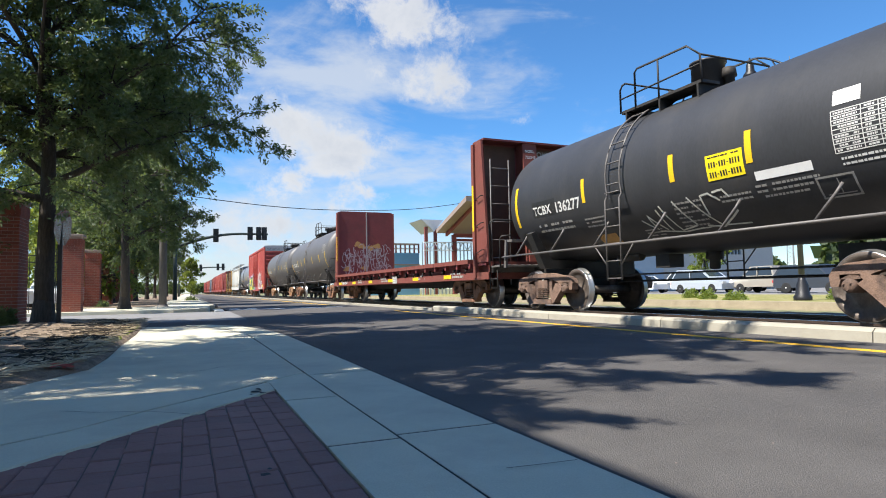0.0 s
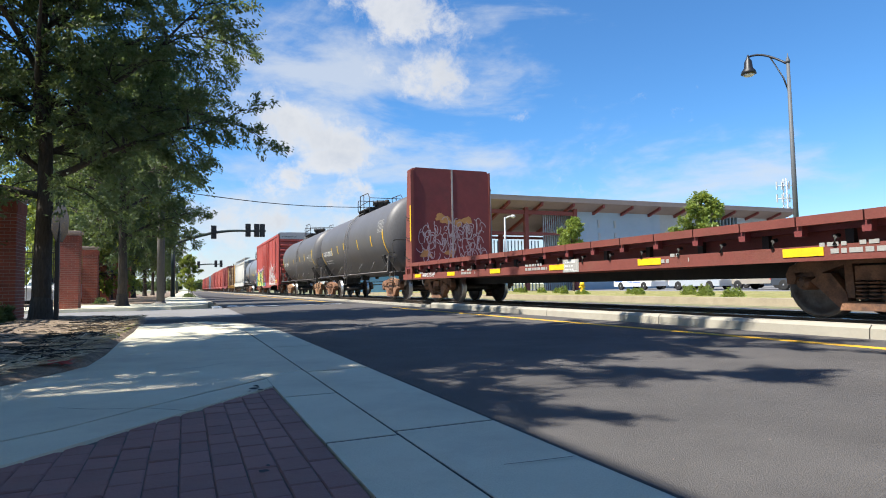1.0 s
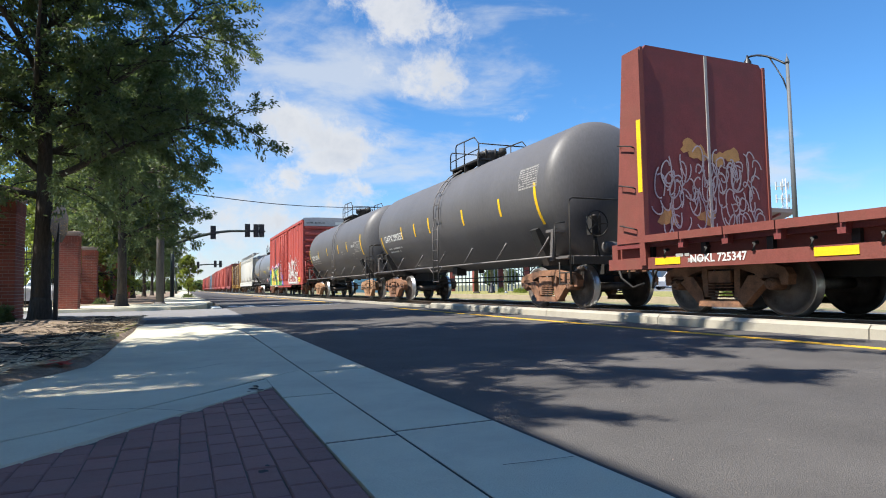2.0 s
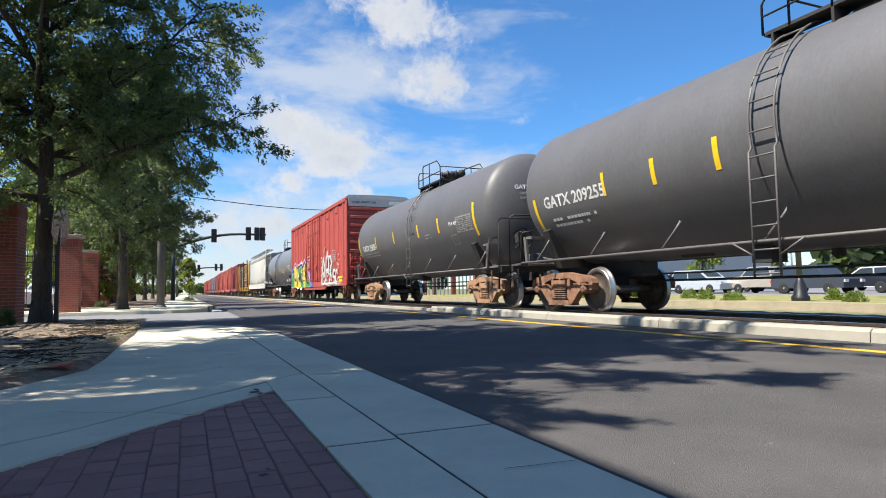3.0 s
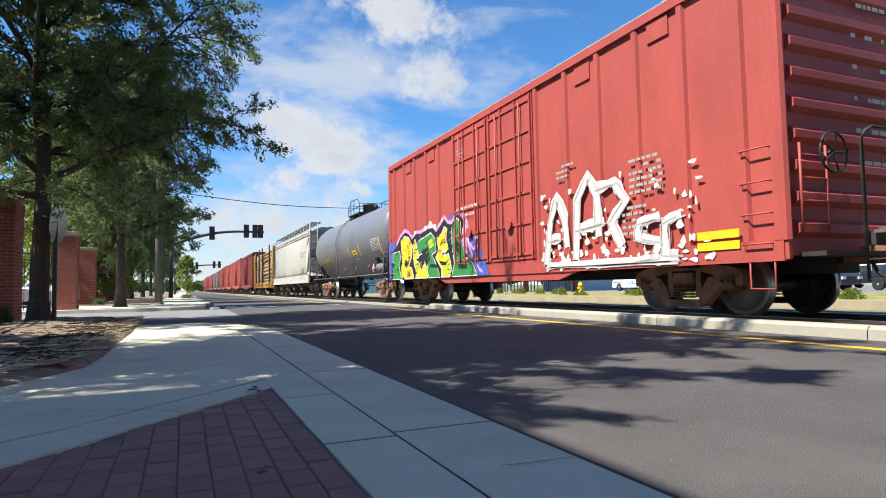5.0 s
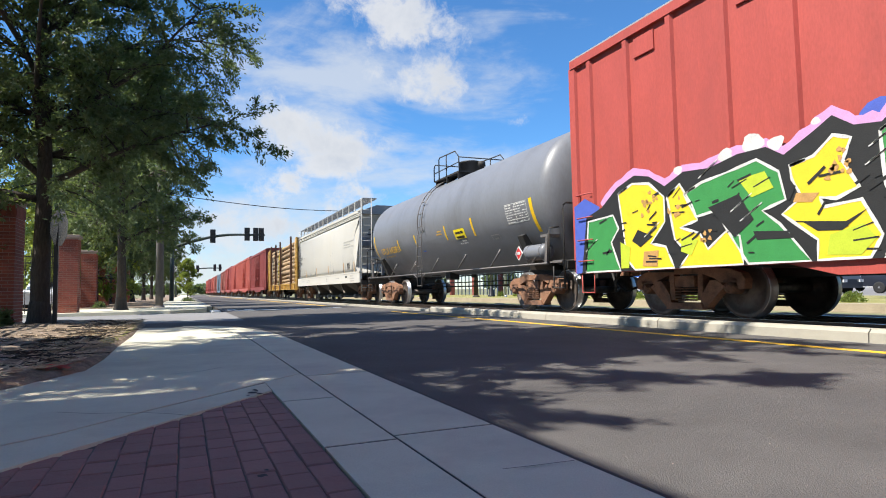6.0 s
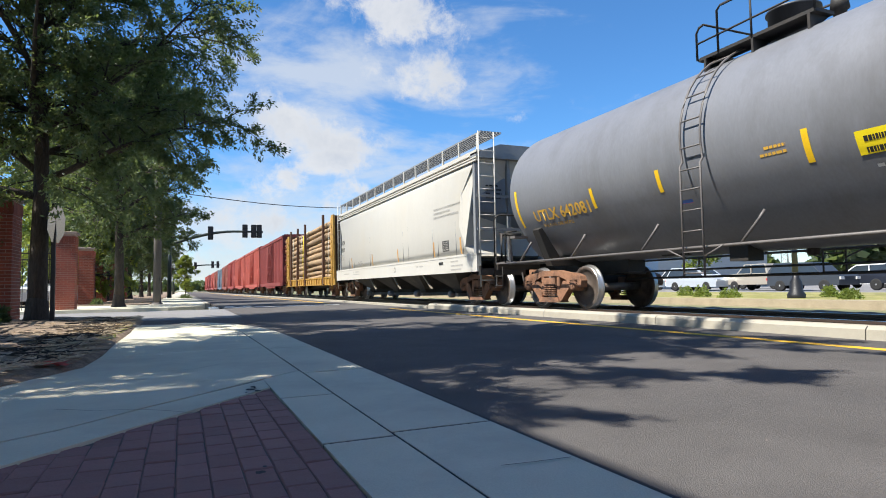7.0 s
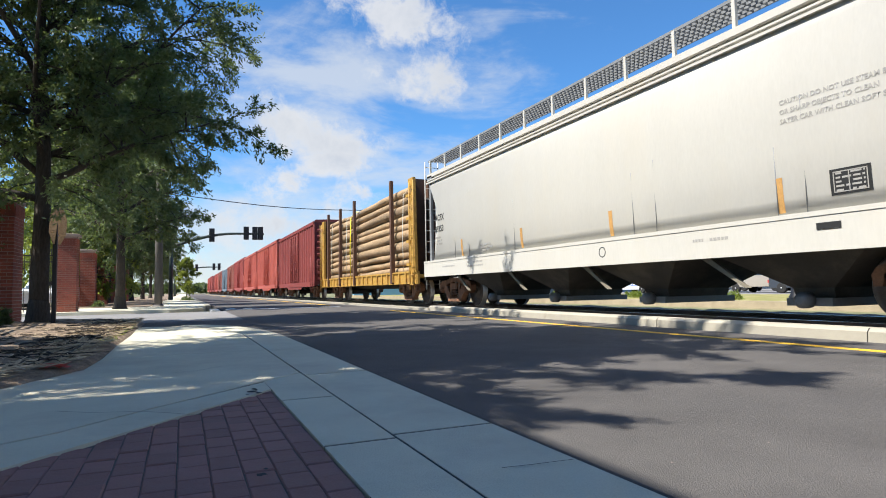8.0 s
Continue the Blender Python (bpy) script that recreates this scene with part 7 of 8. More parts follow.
# ---- brick pillars and iron fence ----
def pillar(x, y, w, h, seed):
    rnd = random.Random(seed)
    ob = thing("brick_pillar", "red brick fence pillar with a stone cap", "pillar", "pillars of the fence", m=pose(x, y, 0))
    bm = bm_new()
    box(bm, -w / 2 + 0.012, w / 2 - 0.012, -w / 2 + 0.012, w / 2 - 0.012, -0.15, h)
    core = part("mortar_core", bm, M["mortar"], ob)
    bm = bm_new()
    bl, bh = 0.203, 0.0667
    n = max(2, round(w / bl))
    for c in range(int(h / bh)):
        z = c * bh + 0.005
        for s in range(4):
            rot = Matrix.Rotation(s * math.pi / 2, 3, "Z")
            for i in range(-1, n):
                a = -w / 2 + (i + (0.5 if (c + s) % 2 else 0)) * w / n
                b = min(a + w / n - 0.011, w / 2)
                a = max(a, -w / 2)
                if b - a < 0.03:
                    continue
                out = w / 2 + rnd.uniform(-0.002, 0.002)
                cs = [(a, -out), (b, -out), (b, -out + 0.03), (a, -out + 0.03)]
                lo = [bm.verts.new(rot @ Vector((u, v, z))) for u, v in cs]
                hi = [bm.verts.new(rot @ Vector((u, v, z + bh - 0.012))) for u, v in cs]
                for i4 in range(4):
                    bm.faces.new((lo[i4], lo[(i4 + 1) % 4], hi[(i4 + 1) % 4], hi[i4]))
                bm.faces.new(hi), bm.faces.new(lo[::-1])
    tagged(part("brickwork", bm, M["brick"], ob, recalc=False), kind="stuff")
    bm = bm_new()
    box(bm, -w / 2 - 0.05, w / 2 + 0.05, -w / 2 - 0.05, w / 2 + 0.05, h, h + 0.09)
    part("cap", bm, M["cap"], ob, "weathered stone cap", bevel=0.012)
    # soldier course below the cap
    bm = bm_new()
    for s in range(4):
        rot = Matrix.Rotation(s * math.pi / 2, 3, "Z")
        for i in range(int(w / 0.075)):
            a = -w / 2 + 0.02 + i * 0.075
            cs = [(a, -w / 2 - 0.012), (a + 0.06, -w / 2 - 0.012), (a + 0.06, -w / 2 + 0.02), (a, -w / 2 + 0.02)]
            lo = [bm.verts.new(rot @ Vector((u, v, h - 0.26))) for u, v in cs]
            hi = [bm.verts.new(rot @ Vector((u, v, h - 0.06))) for u, v in cs]
            for i4 in range(4):
                bm.faces.new((lo[i4], lo[(i4 + 1) % 4], hi[(i4 + 1) % 4], hi[i4]))
            bm.faces.new(hi), bm.faces.new(lo[::-1])
    tagged(part("soldier_course", bm, M["brick"], ob, recalc=False), kind="stuff")
    return ob


for k, (x, y, w, h) in enumerate(((-3.34, 14.1, 0.76, 2.43), (-3.36, 22.2, 0.58, 2.45), (-3.72, 29.7, 0.56, 2.45), (-3.85, 35.4, 0.60, 2.45), (-3.9, 41.0, 0.74, 2.45), (-3.9, 48.0, 0.74, 2.4))):
    pillar(x, y, w, h, 40 + k)


def iron_fence(x, y0, y1, h=2.0):
    ob = thing("iron_fence", "black iron picket fence between brick pillars", "fence", "fence panels", m=pose(x, y0, 0))
    bm = bm_new()
    for z in (0.18, h - 0.35, h - 0.15):
        box(bm, -0.02, 0.02, 0, y1 - y0, z, z + 0.035)
    part("rail", bm, M["iron"], ob)
    n = int((y1 - y0) / 0.13)
    mesh = shared("picket", lambda b: (box(b, -0.009, 0.009, -0.009, 0.009, 0.05, 2.0), prism(b, [(-0.018, 2.0), (0.018, 2.0), (0, 2.08)], 1, -0.01, 0.01)), M["iron"])
    for i in range(n):
        piece("picket", mesh, ob, pose(0, 0.07 + i * 0.13, 0))


iron_fence(-3.40, 6.0, 13.7)
for a, b in ((30.1, 34.4), (35.2, 40.6), (41.4, 47.6)):
    iron_fence(-3.9, a, b)
# return of the fence along the side street
f = thing("iron_fence", "black iron picket fence along the side street", "fence", "fence panels", m=pose(-3.45, 22.2, 0, 0, 0, 90))
bm = bm_new()
for z in (0.18, 1.65, 1.85):
    box(bm, -0.02, 0.02, 0, 14, z, z + 0.035)
part("rail", bm, M["iron"], f)
for i in range(100):
    piece("picket", shared("picket", None, None), f, pose(0, 0.07 + i * 0.14, 0))


def bush(x, y, r, h, seed, mat_key, label, name="shrub"):
    rs = np.random.RandomState(seed)
    n = 620
    a, b, q = rs.uniform(0, 6.283, n), rs.uniform(0, 1, n), rs.uniform(0.3, 1, n) ** 0.5
    p = np.stack([np.cos(a) * r * q * (1 - b * 0.5), np.sin(a) * r * q * (1 - b * 0.5), b * h * (0.7 + 0.3 * np.sin(a * 3))], 1)
    d = rs.normal(0, 1, (n, 3)) + np.array([0, 0, 0.7])
    d /= np.linalg.norm(d, axis=1)[:, None]
    s = np.cross(d, rs.normal(0, 1, (n, 3)))
    s /= np.linalg.norm(s, axis=1)[:, None]
    v = np.stack([p, p + d * 0.05 + s * 0.018, p + d * 0.11, p + d * 0.05 - s * 0.018], 1).reshape(-1, 3)
    me = bpy.data.meshes.new(name)
    me.from_pydata([tuple(c) for c in v], [], [(4 * i, 4 * i + 1, 4 * i + 2, 4 * i + 3) for i in range(n)])
    me.materials.append(M[mat_key])
    ob = new(name, me)
    ob.location = (x, y, 0.05)
    return tagged(ob, label, "shrub", "low shrubs")


for k, (x, y, r, h) in enumerate(((-3.0, 12.4, 0.16, 0.4), (-2.9, 12.8, 0.14, 0.35), (0.25, 46.6, 0.5, 0.35), (-3.2, 28.5, 0.3, 0.3))):
    bush(x, y, r, h, 60 + k, "leaf", "dark green low shrub beside the pavement")
rnd = random.Random(91)
for k in range(16):
    y = 6.5 + k * 2.1 + rnd.uniform(-0.6, 0.6)
    bush(17.0 + rnd.uniform(-0.6, 1.4) + 0.2 * k, y, rnd.uniform(0.22, 0.42), rnd.uniform(0.2, 0.42), 80 + k, "leaf_light", "scraggy light green shrub in the grass strip")


# ---- street furniture ----
def pole_thing(name, label, x, y, h, r0, r1, m, category="pole"):
    ob = thing(name, label, category, m=pose(x, y, 0))
    bm = bm_new()
    lathe(bm, [(-0.1, r0), (h, r1)], "z", n=16)
    lathe(bm, [(-0.1, r0 * 1.5), (0.12, r0 * 1.5), (0.18, r0 * 1.05)], "z", n=16)
    part("pole", bm, m, ob)
    return ob


pole_thing("utility_pole", "weathered grey-brown timber pole at the street corner", -0.90, 26.8, 6.5, 0.15, 0.13, M["pole_wood"])


def stop_sign():
    ob = thing("traffic_sign", "octagonal sign on a black post, bare aluminium back", "sign", m=pose(-2.15, 12.9, 0.03, 0, 0, 0))
    bm = bm_new()
    box(bm, -0.035, 0.035, -0.035, 0.035, -0.1, 2.24)
    part("post", bm, M["iron"], ob)
    m = mat("bare_aluminium", (0.27, 0.27, 0.28), 0.14, 1.0, var=0.06, bump=0.01)
    bm = bm_new()
    oct_ = [(math.cos(math.pi / 8 + k * math.pi / 4) * 0.37, 1.86 + math.sin(math.pi / 8 + k * math.pi / 4) * 0.37) for k in range(8)]
    prism(bm, oct_, 1, -0.004, 0.0)
    pl = part("sign_plate", bm, m, ob, "bare aluminium sign back")
    pl.matrix_basis = pose(-0.06, 0.024, 0, 3, 0, 76.5)
    for z in (1.68, 2.04):
        bm = bm_new()
        lathe(bm, [(0.036, 0.016), (0.05, 0.012)], "x", (0, 0, z), 8)
        part("bolt", bm, M["galv"], ob)


stop_sign()


def signal_head(parent, x, z, w=0.42, h=1.1, faces=1):
    bm = bm_new()
    box(bm, x - w / 2, x + w / 2, -0.12, 0.1, z - h / 2, z + h / 2)
    hd = part("signal_head", bm, M["iron"], parent, bevel=0.02)
    for k in range(3):
        bm = bm_new()
        lathe(bm, [(-0.3, 0.14), (-0.12, 0.14)], "y", (x, 0, z - 0.34 + 0.34 * k), 12)
        part("visor", bm, M["iron"], hd)


def mast_signal(x, y, h, tip, heads, label):
    ob = thing("traffic_signal", label, "traffic light", m=pose(x, y, 0))
    bm = bm_new()
    lathe(bm, [(-0.1, 0.18), (h + 0.5, 0.12)], "z", n=12)
    part("pole", bm, M["signal_arm"], ob)
    bm = bm_new()
    L = tip - x
    pts = [(L * k / 10, 0, h + 1.15 * math.sin(min(1, k / 7) * math.pi / 2)) for k in range(11)]
    tube(bm, pts, 0.14, 10, 0.08)
    part("mast_arm", bm, M["signal_arm"], ob)
    for hx in heads:
        signal_head(ob, hx - x, h + 1.15 * math.sin(min(1, (hx - x) / L * 10 / 7) * math.pi / 2) + 0.05)
    return ob


mast_signal(-0.9, 53, 4.35, 6.3, (2.15, 4.85, 5.55, 6.0), "dark mast-arm traffic signal over the street")
mast_signal(-1.2, 105, 3.6, 5.7, (2.0, 4.6, 5.4), "dark mast-arm traffic signal further down the street")


def street_lamp(x, y, z, h, arm, label):
    ob = thing("street_lamp", label, "street lamp", "lamps by the car park", m=pose(x, y, z))
    bm = bm_new()
    lathe(bm, [(-0.1, 0.26), (0.12, 0.26), (0.2, 0.2), (0.5, 0.17), (0.62, 0.11), (0.8, 0.085)], "z", n=16)
    part("base", bm, M["iron"], ob, "dark cast-iron base")
    bm = bm_new()
    lathe(bm, [(0.75, 0.085), (h, 0.05)], "z", n=14)
    lathe(bm, [(h, 0.07), (h + 0.05, 0.07), (h + 0.22, 0.012), (h + 0.3, 0.01)], "z", n=10)
    part("pole", bm, M["lamp_grey"], ob)
    bm = bm_new()
    pts = [(0, arm * k / 8, h - 0.05 + 0.75 * math.sin(k / 8 * math.pi / 2)) for k in range(9)]
    tube(bm, pts, 0.035, 8)
    tube(bm, [(0, 0.0, h - 1.0), (0, arm * 0.12, h - 0.45), (0, arm * 0.42, h + 0.38)], 0.025, 8)
    part("arm", bm, M["iron"], ob)
    bm = bm_new()
    zt = h + 0.66
    lathe(bm, [(zt + 0.12, 0.02), (zt, 0.05), (zt - 0.12, 0.12), (zt - 0.35, 0.14), (zt - 0.45, 0.22), (zt - 0.55, 0.25), (zt - 0.57, 0.2)], "z", (0, arm, 0), 16)
    shade = part("shade", bm, M["iron"], ob)
    bm = bm_new()
    lathe(bm, [(zt - 0.64, 0.05), (zt - 0.62, 0.14), (zt - 0.56, 0.19)], "z", (0, arm, 0), 16)
    part("lens", bm, M["decal_white"], shade)


street_lamp(17.6, 12.95, 0.06, 7.45, 1.45, "grey lamp post with a bell lantern in the grass strip")
street_lamp(20.0, 38.0, 0.0, 7.3, 1.45, "grey lamp post with a bell lantern by the station")
bm = bm_new()
for a, b in (((0.4, 45, 7.3), (14, 52.5, 7.75)), ((14, 52.5, 7.75), (27, 58, 9.7))):
    tube(bm, [Vector(a).lerp(Vector(b), k / 8) + Vector((0, 0, -0.25 * math.sin(k / 8 * math.pi))) for k in range(9)], 0.03, 5)
tube(bm, [(-12, 38.4, 8.6), (0.4, 45, 7.3)], 0.03, 5)
tagged(finish("overhead_cable", bm, M["iron"]), "black cable slung across the street", "cable", kind="structure")
ob = pole_thing("utility_pole", "dark timber utility pole beside the station", 18.4, 37.2, 7.6, 0.16, 0.12, M["bark"])
ob = pole_thing("light_pole", "short white lamp pole by the station", 19.2, 34.5, 5.0, 0.07, 0.06, M["galv"])
bm = bm_new()
tube(bm, [(0, 0, 4.9), (0.3, 0, 5.05), (0.6, 0, 5.1)], 0.05, 8)
lathe(bm, [(4.95, 0.05), (5.05, 0.16), (5.17, 0.12)], "z", (0.62, 0, 0), 12)
part("lantern", bm, M["decal_white"], ob)


# ---- station building ----
M["fascia"] = mat("fascia_tan", (0.28, 0.215, 0.18), 0.7, var=0.15, scale=1)
M["steel_red"] = mat("primer_red_steel", (0.22, 0.055, 0.045), 0.7, var=0.2)
M["panel_blue"] = mat("pale_blue_panel", (0.33, 0.42, 0.50), 0.7, var=0.1, scale=0.6, stain=(0.45, 0.48, 0.50), stain_amt=0.4, stain_scale=0.4)
M["panel_sky"] = mat("sky_blue_panel", (0.16, 0.36, 0.55), 0.7, var=0.12, scale=0.8)
M["panel_grey"] = mat("pale_grey_panel", (0.42, 0.43, 0.42), 0.7, var=0.1)
M["window_dark"] = mat("dark_glass", (0.03, 0.04, 0.05), 0.1, var=0.1, bump=0)
M["metal_stud"] = mat("metal_stud", (0.40, 0.44, 0.46), 0.45, 0.4, var=0.15)
M["roof_white"] = mat("roof_membrane", (0.66, 0.67, 0.68), 0.6, var=0.1)


def station():
    y0, x0, x1 = 39.0, 19.2, 51.5
    ob = thing("station_building", "single-storey station with steel frame and wide roof", "building", m=Matrix.Translation((0, 0, 0.625)) @ Matrix.Scale(1.25, 4) @ Matrix.Translation((0, 0, -0.625)))
    bm = bm_new()
    # roof slab, eaves to the street side, lower towards the rear
    prism(bm, [(y0 - 1.2, 6.7), (y0 - 1.2, 7.06), (y0 + 4.4, 5.24), (y0 + 4.4, 4.95)], 0, x0 - 1.33, x1)
    roof = part("roof", bm, M["fascia"], ob)
    bm = bm_new()
    prism(bm, [(y0 - 1.15, 7.05), (y0 - 1.15, 7.09), (y0 + 4.4, 5.29), (y0 + 4.4, 5.25)], 0, x0 + 13, x0 + 21)
    part("membrane", bm, M["roof_white"], roof, "white roof sheet")
    for k in range(12):
        x = x0 - 0.5 + k * 2.8
        bm = bm_new()
        prism(bm, [(y0 - 1.1, 6.45), (y0 - 1.1, 6.66), (y0 + 4.3, 4.98), (y0 + 4.3, 4.72)], 0, x - 0.09, x + 0.09)
        part("rafter", bm, M["steel_red"], roof)
    for yy in (y0, y0 + 4.0):
        for x in (x0, x0 + 4.3, x0 + 8.7):
            bm = bm_new()
            box(bm, x - 0.15, x + 0.15, yy - 0.15, yy + 0.15, -0.1, 6.4 - (yy - y0) * 0.40)
            part("column", bm, M["steel_red"], ob, "red-primed steel column")
        bm = bm_new()
        box(bm, x0, x0 + 8.7, yy - 0.08, yy + 0.08, 5.85 - (yy - y0) * 0.31, 6.15 - (yy - y0) * 0.31)
        box(bm, x0, x0 + 8.7, yy - 0.06, yy + 0.06, 4.3, 4.5)
        part("beam", bm, M["steel_red"], ob)
    # studs of the unfinished bay
    for k in range(14):
        bm = bm_new()
        x = x0 + 6.2 + k * 0.19
        box(bm, x, x + 0.06, y0 + 0.6, y0 + 0.7, 0, 6.2)
        part("stud", bm, M["metal_stud"], ob)
    for k in range(34):
        bm = bm_new()
        x = x0 - 2.6 + k * 0.32
        box(bm, x, x + 0.06, y0 + 4.2, y0 + 4.3, 0, 4.2)
        part("stud", bm, M["metal_stud"], ob)
    bm = bm_new()
    box(bm, x0 + 8.9, x0 + 17.5, y0 + 0.3, y0 + 0.5, 0, 6.3)
    part("wall", bm, M["panel_blue"], ob, "pale blue sheathed wall")
    bm = bm_new()
    box(bm, x0 + 17.5, x0 + 21.5, y0 + 0.3, y0 + 0.5, 0, 6.3)
    box(bm, x0 + 26.5, x0 + 30.5, y0 + 0.3, y0 + 0.5, 0, 6.3)
    box(bm, x0 + 21.5, x0 + 26.5, y0 + 0.3, y0 + 0.5, 0, 3.2)
    part("wall", bm, M["panel_grey"], ob, "pale grey sheathed wall")
    bm = bm_new()
    box(bm, x0 + 21.5, x0 + 26.5, y0 + 0.42, y0 + 0.48, 3.2, 6.3)
    win = part("window", bm, M["window_dark"], ob, "dark window band")
    for k in range(13):
        bm = bm_new()
        x = x0 + 21.5 + k * 0.41
        box(bm, x - 0.05, x + 0.05, y0 + 0.25, y0 + 0.41, 3.2, 6.3)
        part("mullion", bm, M["metal_stud"], win)
    for k in range(4):
        bm = bm_new()
        box(bm, x0 + 11.1 + (k % 2) * 1.6, x0 + 11.3 + (k % 2) * 1.6, y0 + 0.24, y0 + 0.29, 4.0 + (k // 2), 4.6 + (k // 2))
        part("fixing_plate", bm, M["panel_grey"], ob)
    bm = bm_new()
    prism(bm, [(17.1, 6.15), (19.0, 6.15), (18.2, 5.2)], 1, 44.6, 47.5)
    part("canopy", bm, M["roof_white"], ob, "white canopy sheet at the gable")
    for x in (17.6, 18.4):
        bm = bm_new()
        box(bm, x - 0.12, x + 0.12, 44.8, 45.0, -0.1, 5.6)
        part("column", bm, M["steel_red"], ob, "red-primed steel column")
    bm = bm_new()
    for za, zb in ((3.55, 3.62), (4.15, 4.22)):
        box(bm, 16.6, 20.6, 42.85, 42.95, za, zb)
    for k in range(10):
        tube(bm, [(16.7 + k * 0.4, 42.9, 3.58 if k % 2 else 4.18), (17.1 + k * 0.4, 42.9, 4.18 if k % 2 else 3.58)], 0.035, 5)
    part("truss", bm, M["roof_white"], ob, "white steel truss")
    bm = bm_new()
    box(bm, 12.2, 17.4, 46.0, 46.3, 0, 3.55)
    part("wing_wall", bm, M["panel_sky"], ob, "sky-blue sheathed wing wall")
    bm = bm_new()
    box(bm, 12.2, 17.4, 45.9, 46.0, 2.55, 2.65)
    box(bm, 12.2, 17.4, 45.9, 46.3, 4.2, 4.32)
    box(bm, 12.2, 17.4, 45.9, 46.0, 3.85, 3.92)
    part("wing_rail", bm, M["fascia"], ob)
    for k in range(14):
        bm = bm_new()
        box(bm, 12.25 + k * 0.39, 12.35 + k * 0.39, 45.95, 46.05, 3.55, 4.25)
        part("stud", bm, M["steel_red"], ob)
    bm = bm_new()
    box(bm, x0 + 9, x0 + 30.5, y0 + 4.0, y0 + 4.3, 0, 4.7)
    part("rear_wall", bm, M["panel_grey"], ob)


station()


# ---- parked vehicles ----
M["tyre"] = mat("tyre", (0.02, 0.02, 0.02), 0.9)
M["alloy"] = mat("alloy", (0.45, 0.45, 0.46), 0.35, 0.8, var=0.1)
M["lamp_red"] = mat("lamp_red", (0.5, 0.02, 0.02), 0.3)
M["lamp_clear"] = mat("lamp_clear", (0.6, 0.6, 0.58), 0.2)
SHAPES = {
    "sedan": (4.7, [(-2.35, 0.3), (-2.35, 0.72), (-2.2, 0.92), (-1.3, 1.0), (-0.65, 1.42), (0.75, 1.44), (1.55, 1.02), (2.2, 0.95), (2.35, 0.75), (2.35, 0.3)],
              [(-1.18, 1.02), (-0.62, 1.37), (0.70, 1.39), (1.42, 1.02)], 1.45),
    "van": (4.9, [(-2.4, 0.3), (-2.42, 0.75), (-2.2, 1.0), (-1.35, 1.12), (-0.5, 1.72), (1.9, 1.76), (2.35, 1.1), (2.42, 0.8), (2.42, 0.3)],
            [(-1.22, 1.12), (-0.45, 1.64), (1.85, 1.68), (2.2, 1.12)], 1.5),
    "suv": (4.7, [(-2.3, 0.35), (-2.32, 0.85), (-2.2, 1.05), (-1.2, 1.12), (-0.6, 1.74), (1.85, 1.76), (2.28, 1.15), (2.32, 0.35)],
            [(-1.1, 1.14), (-0.53, 1.67), (1.8, 1.69), (2.1, 1.14)], 1.42),
    "pickup": (5.5, [(-2.75, 0.4), (-2.77, 0.9), (-2.6, 1.12), (-1.5, 1.18), (-0.9, 1.82), (0.75, 1.84), (1.0, 1.22), (2.72, 1.2), (2.75, 0.45)],
               [(-1.38, 1.2), (-0.83, 1.76), (0.68, 1.77), (0.85, 1.2)], 1.7)}


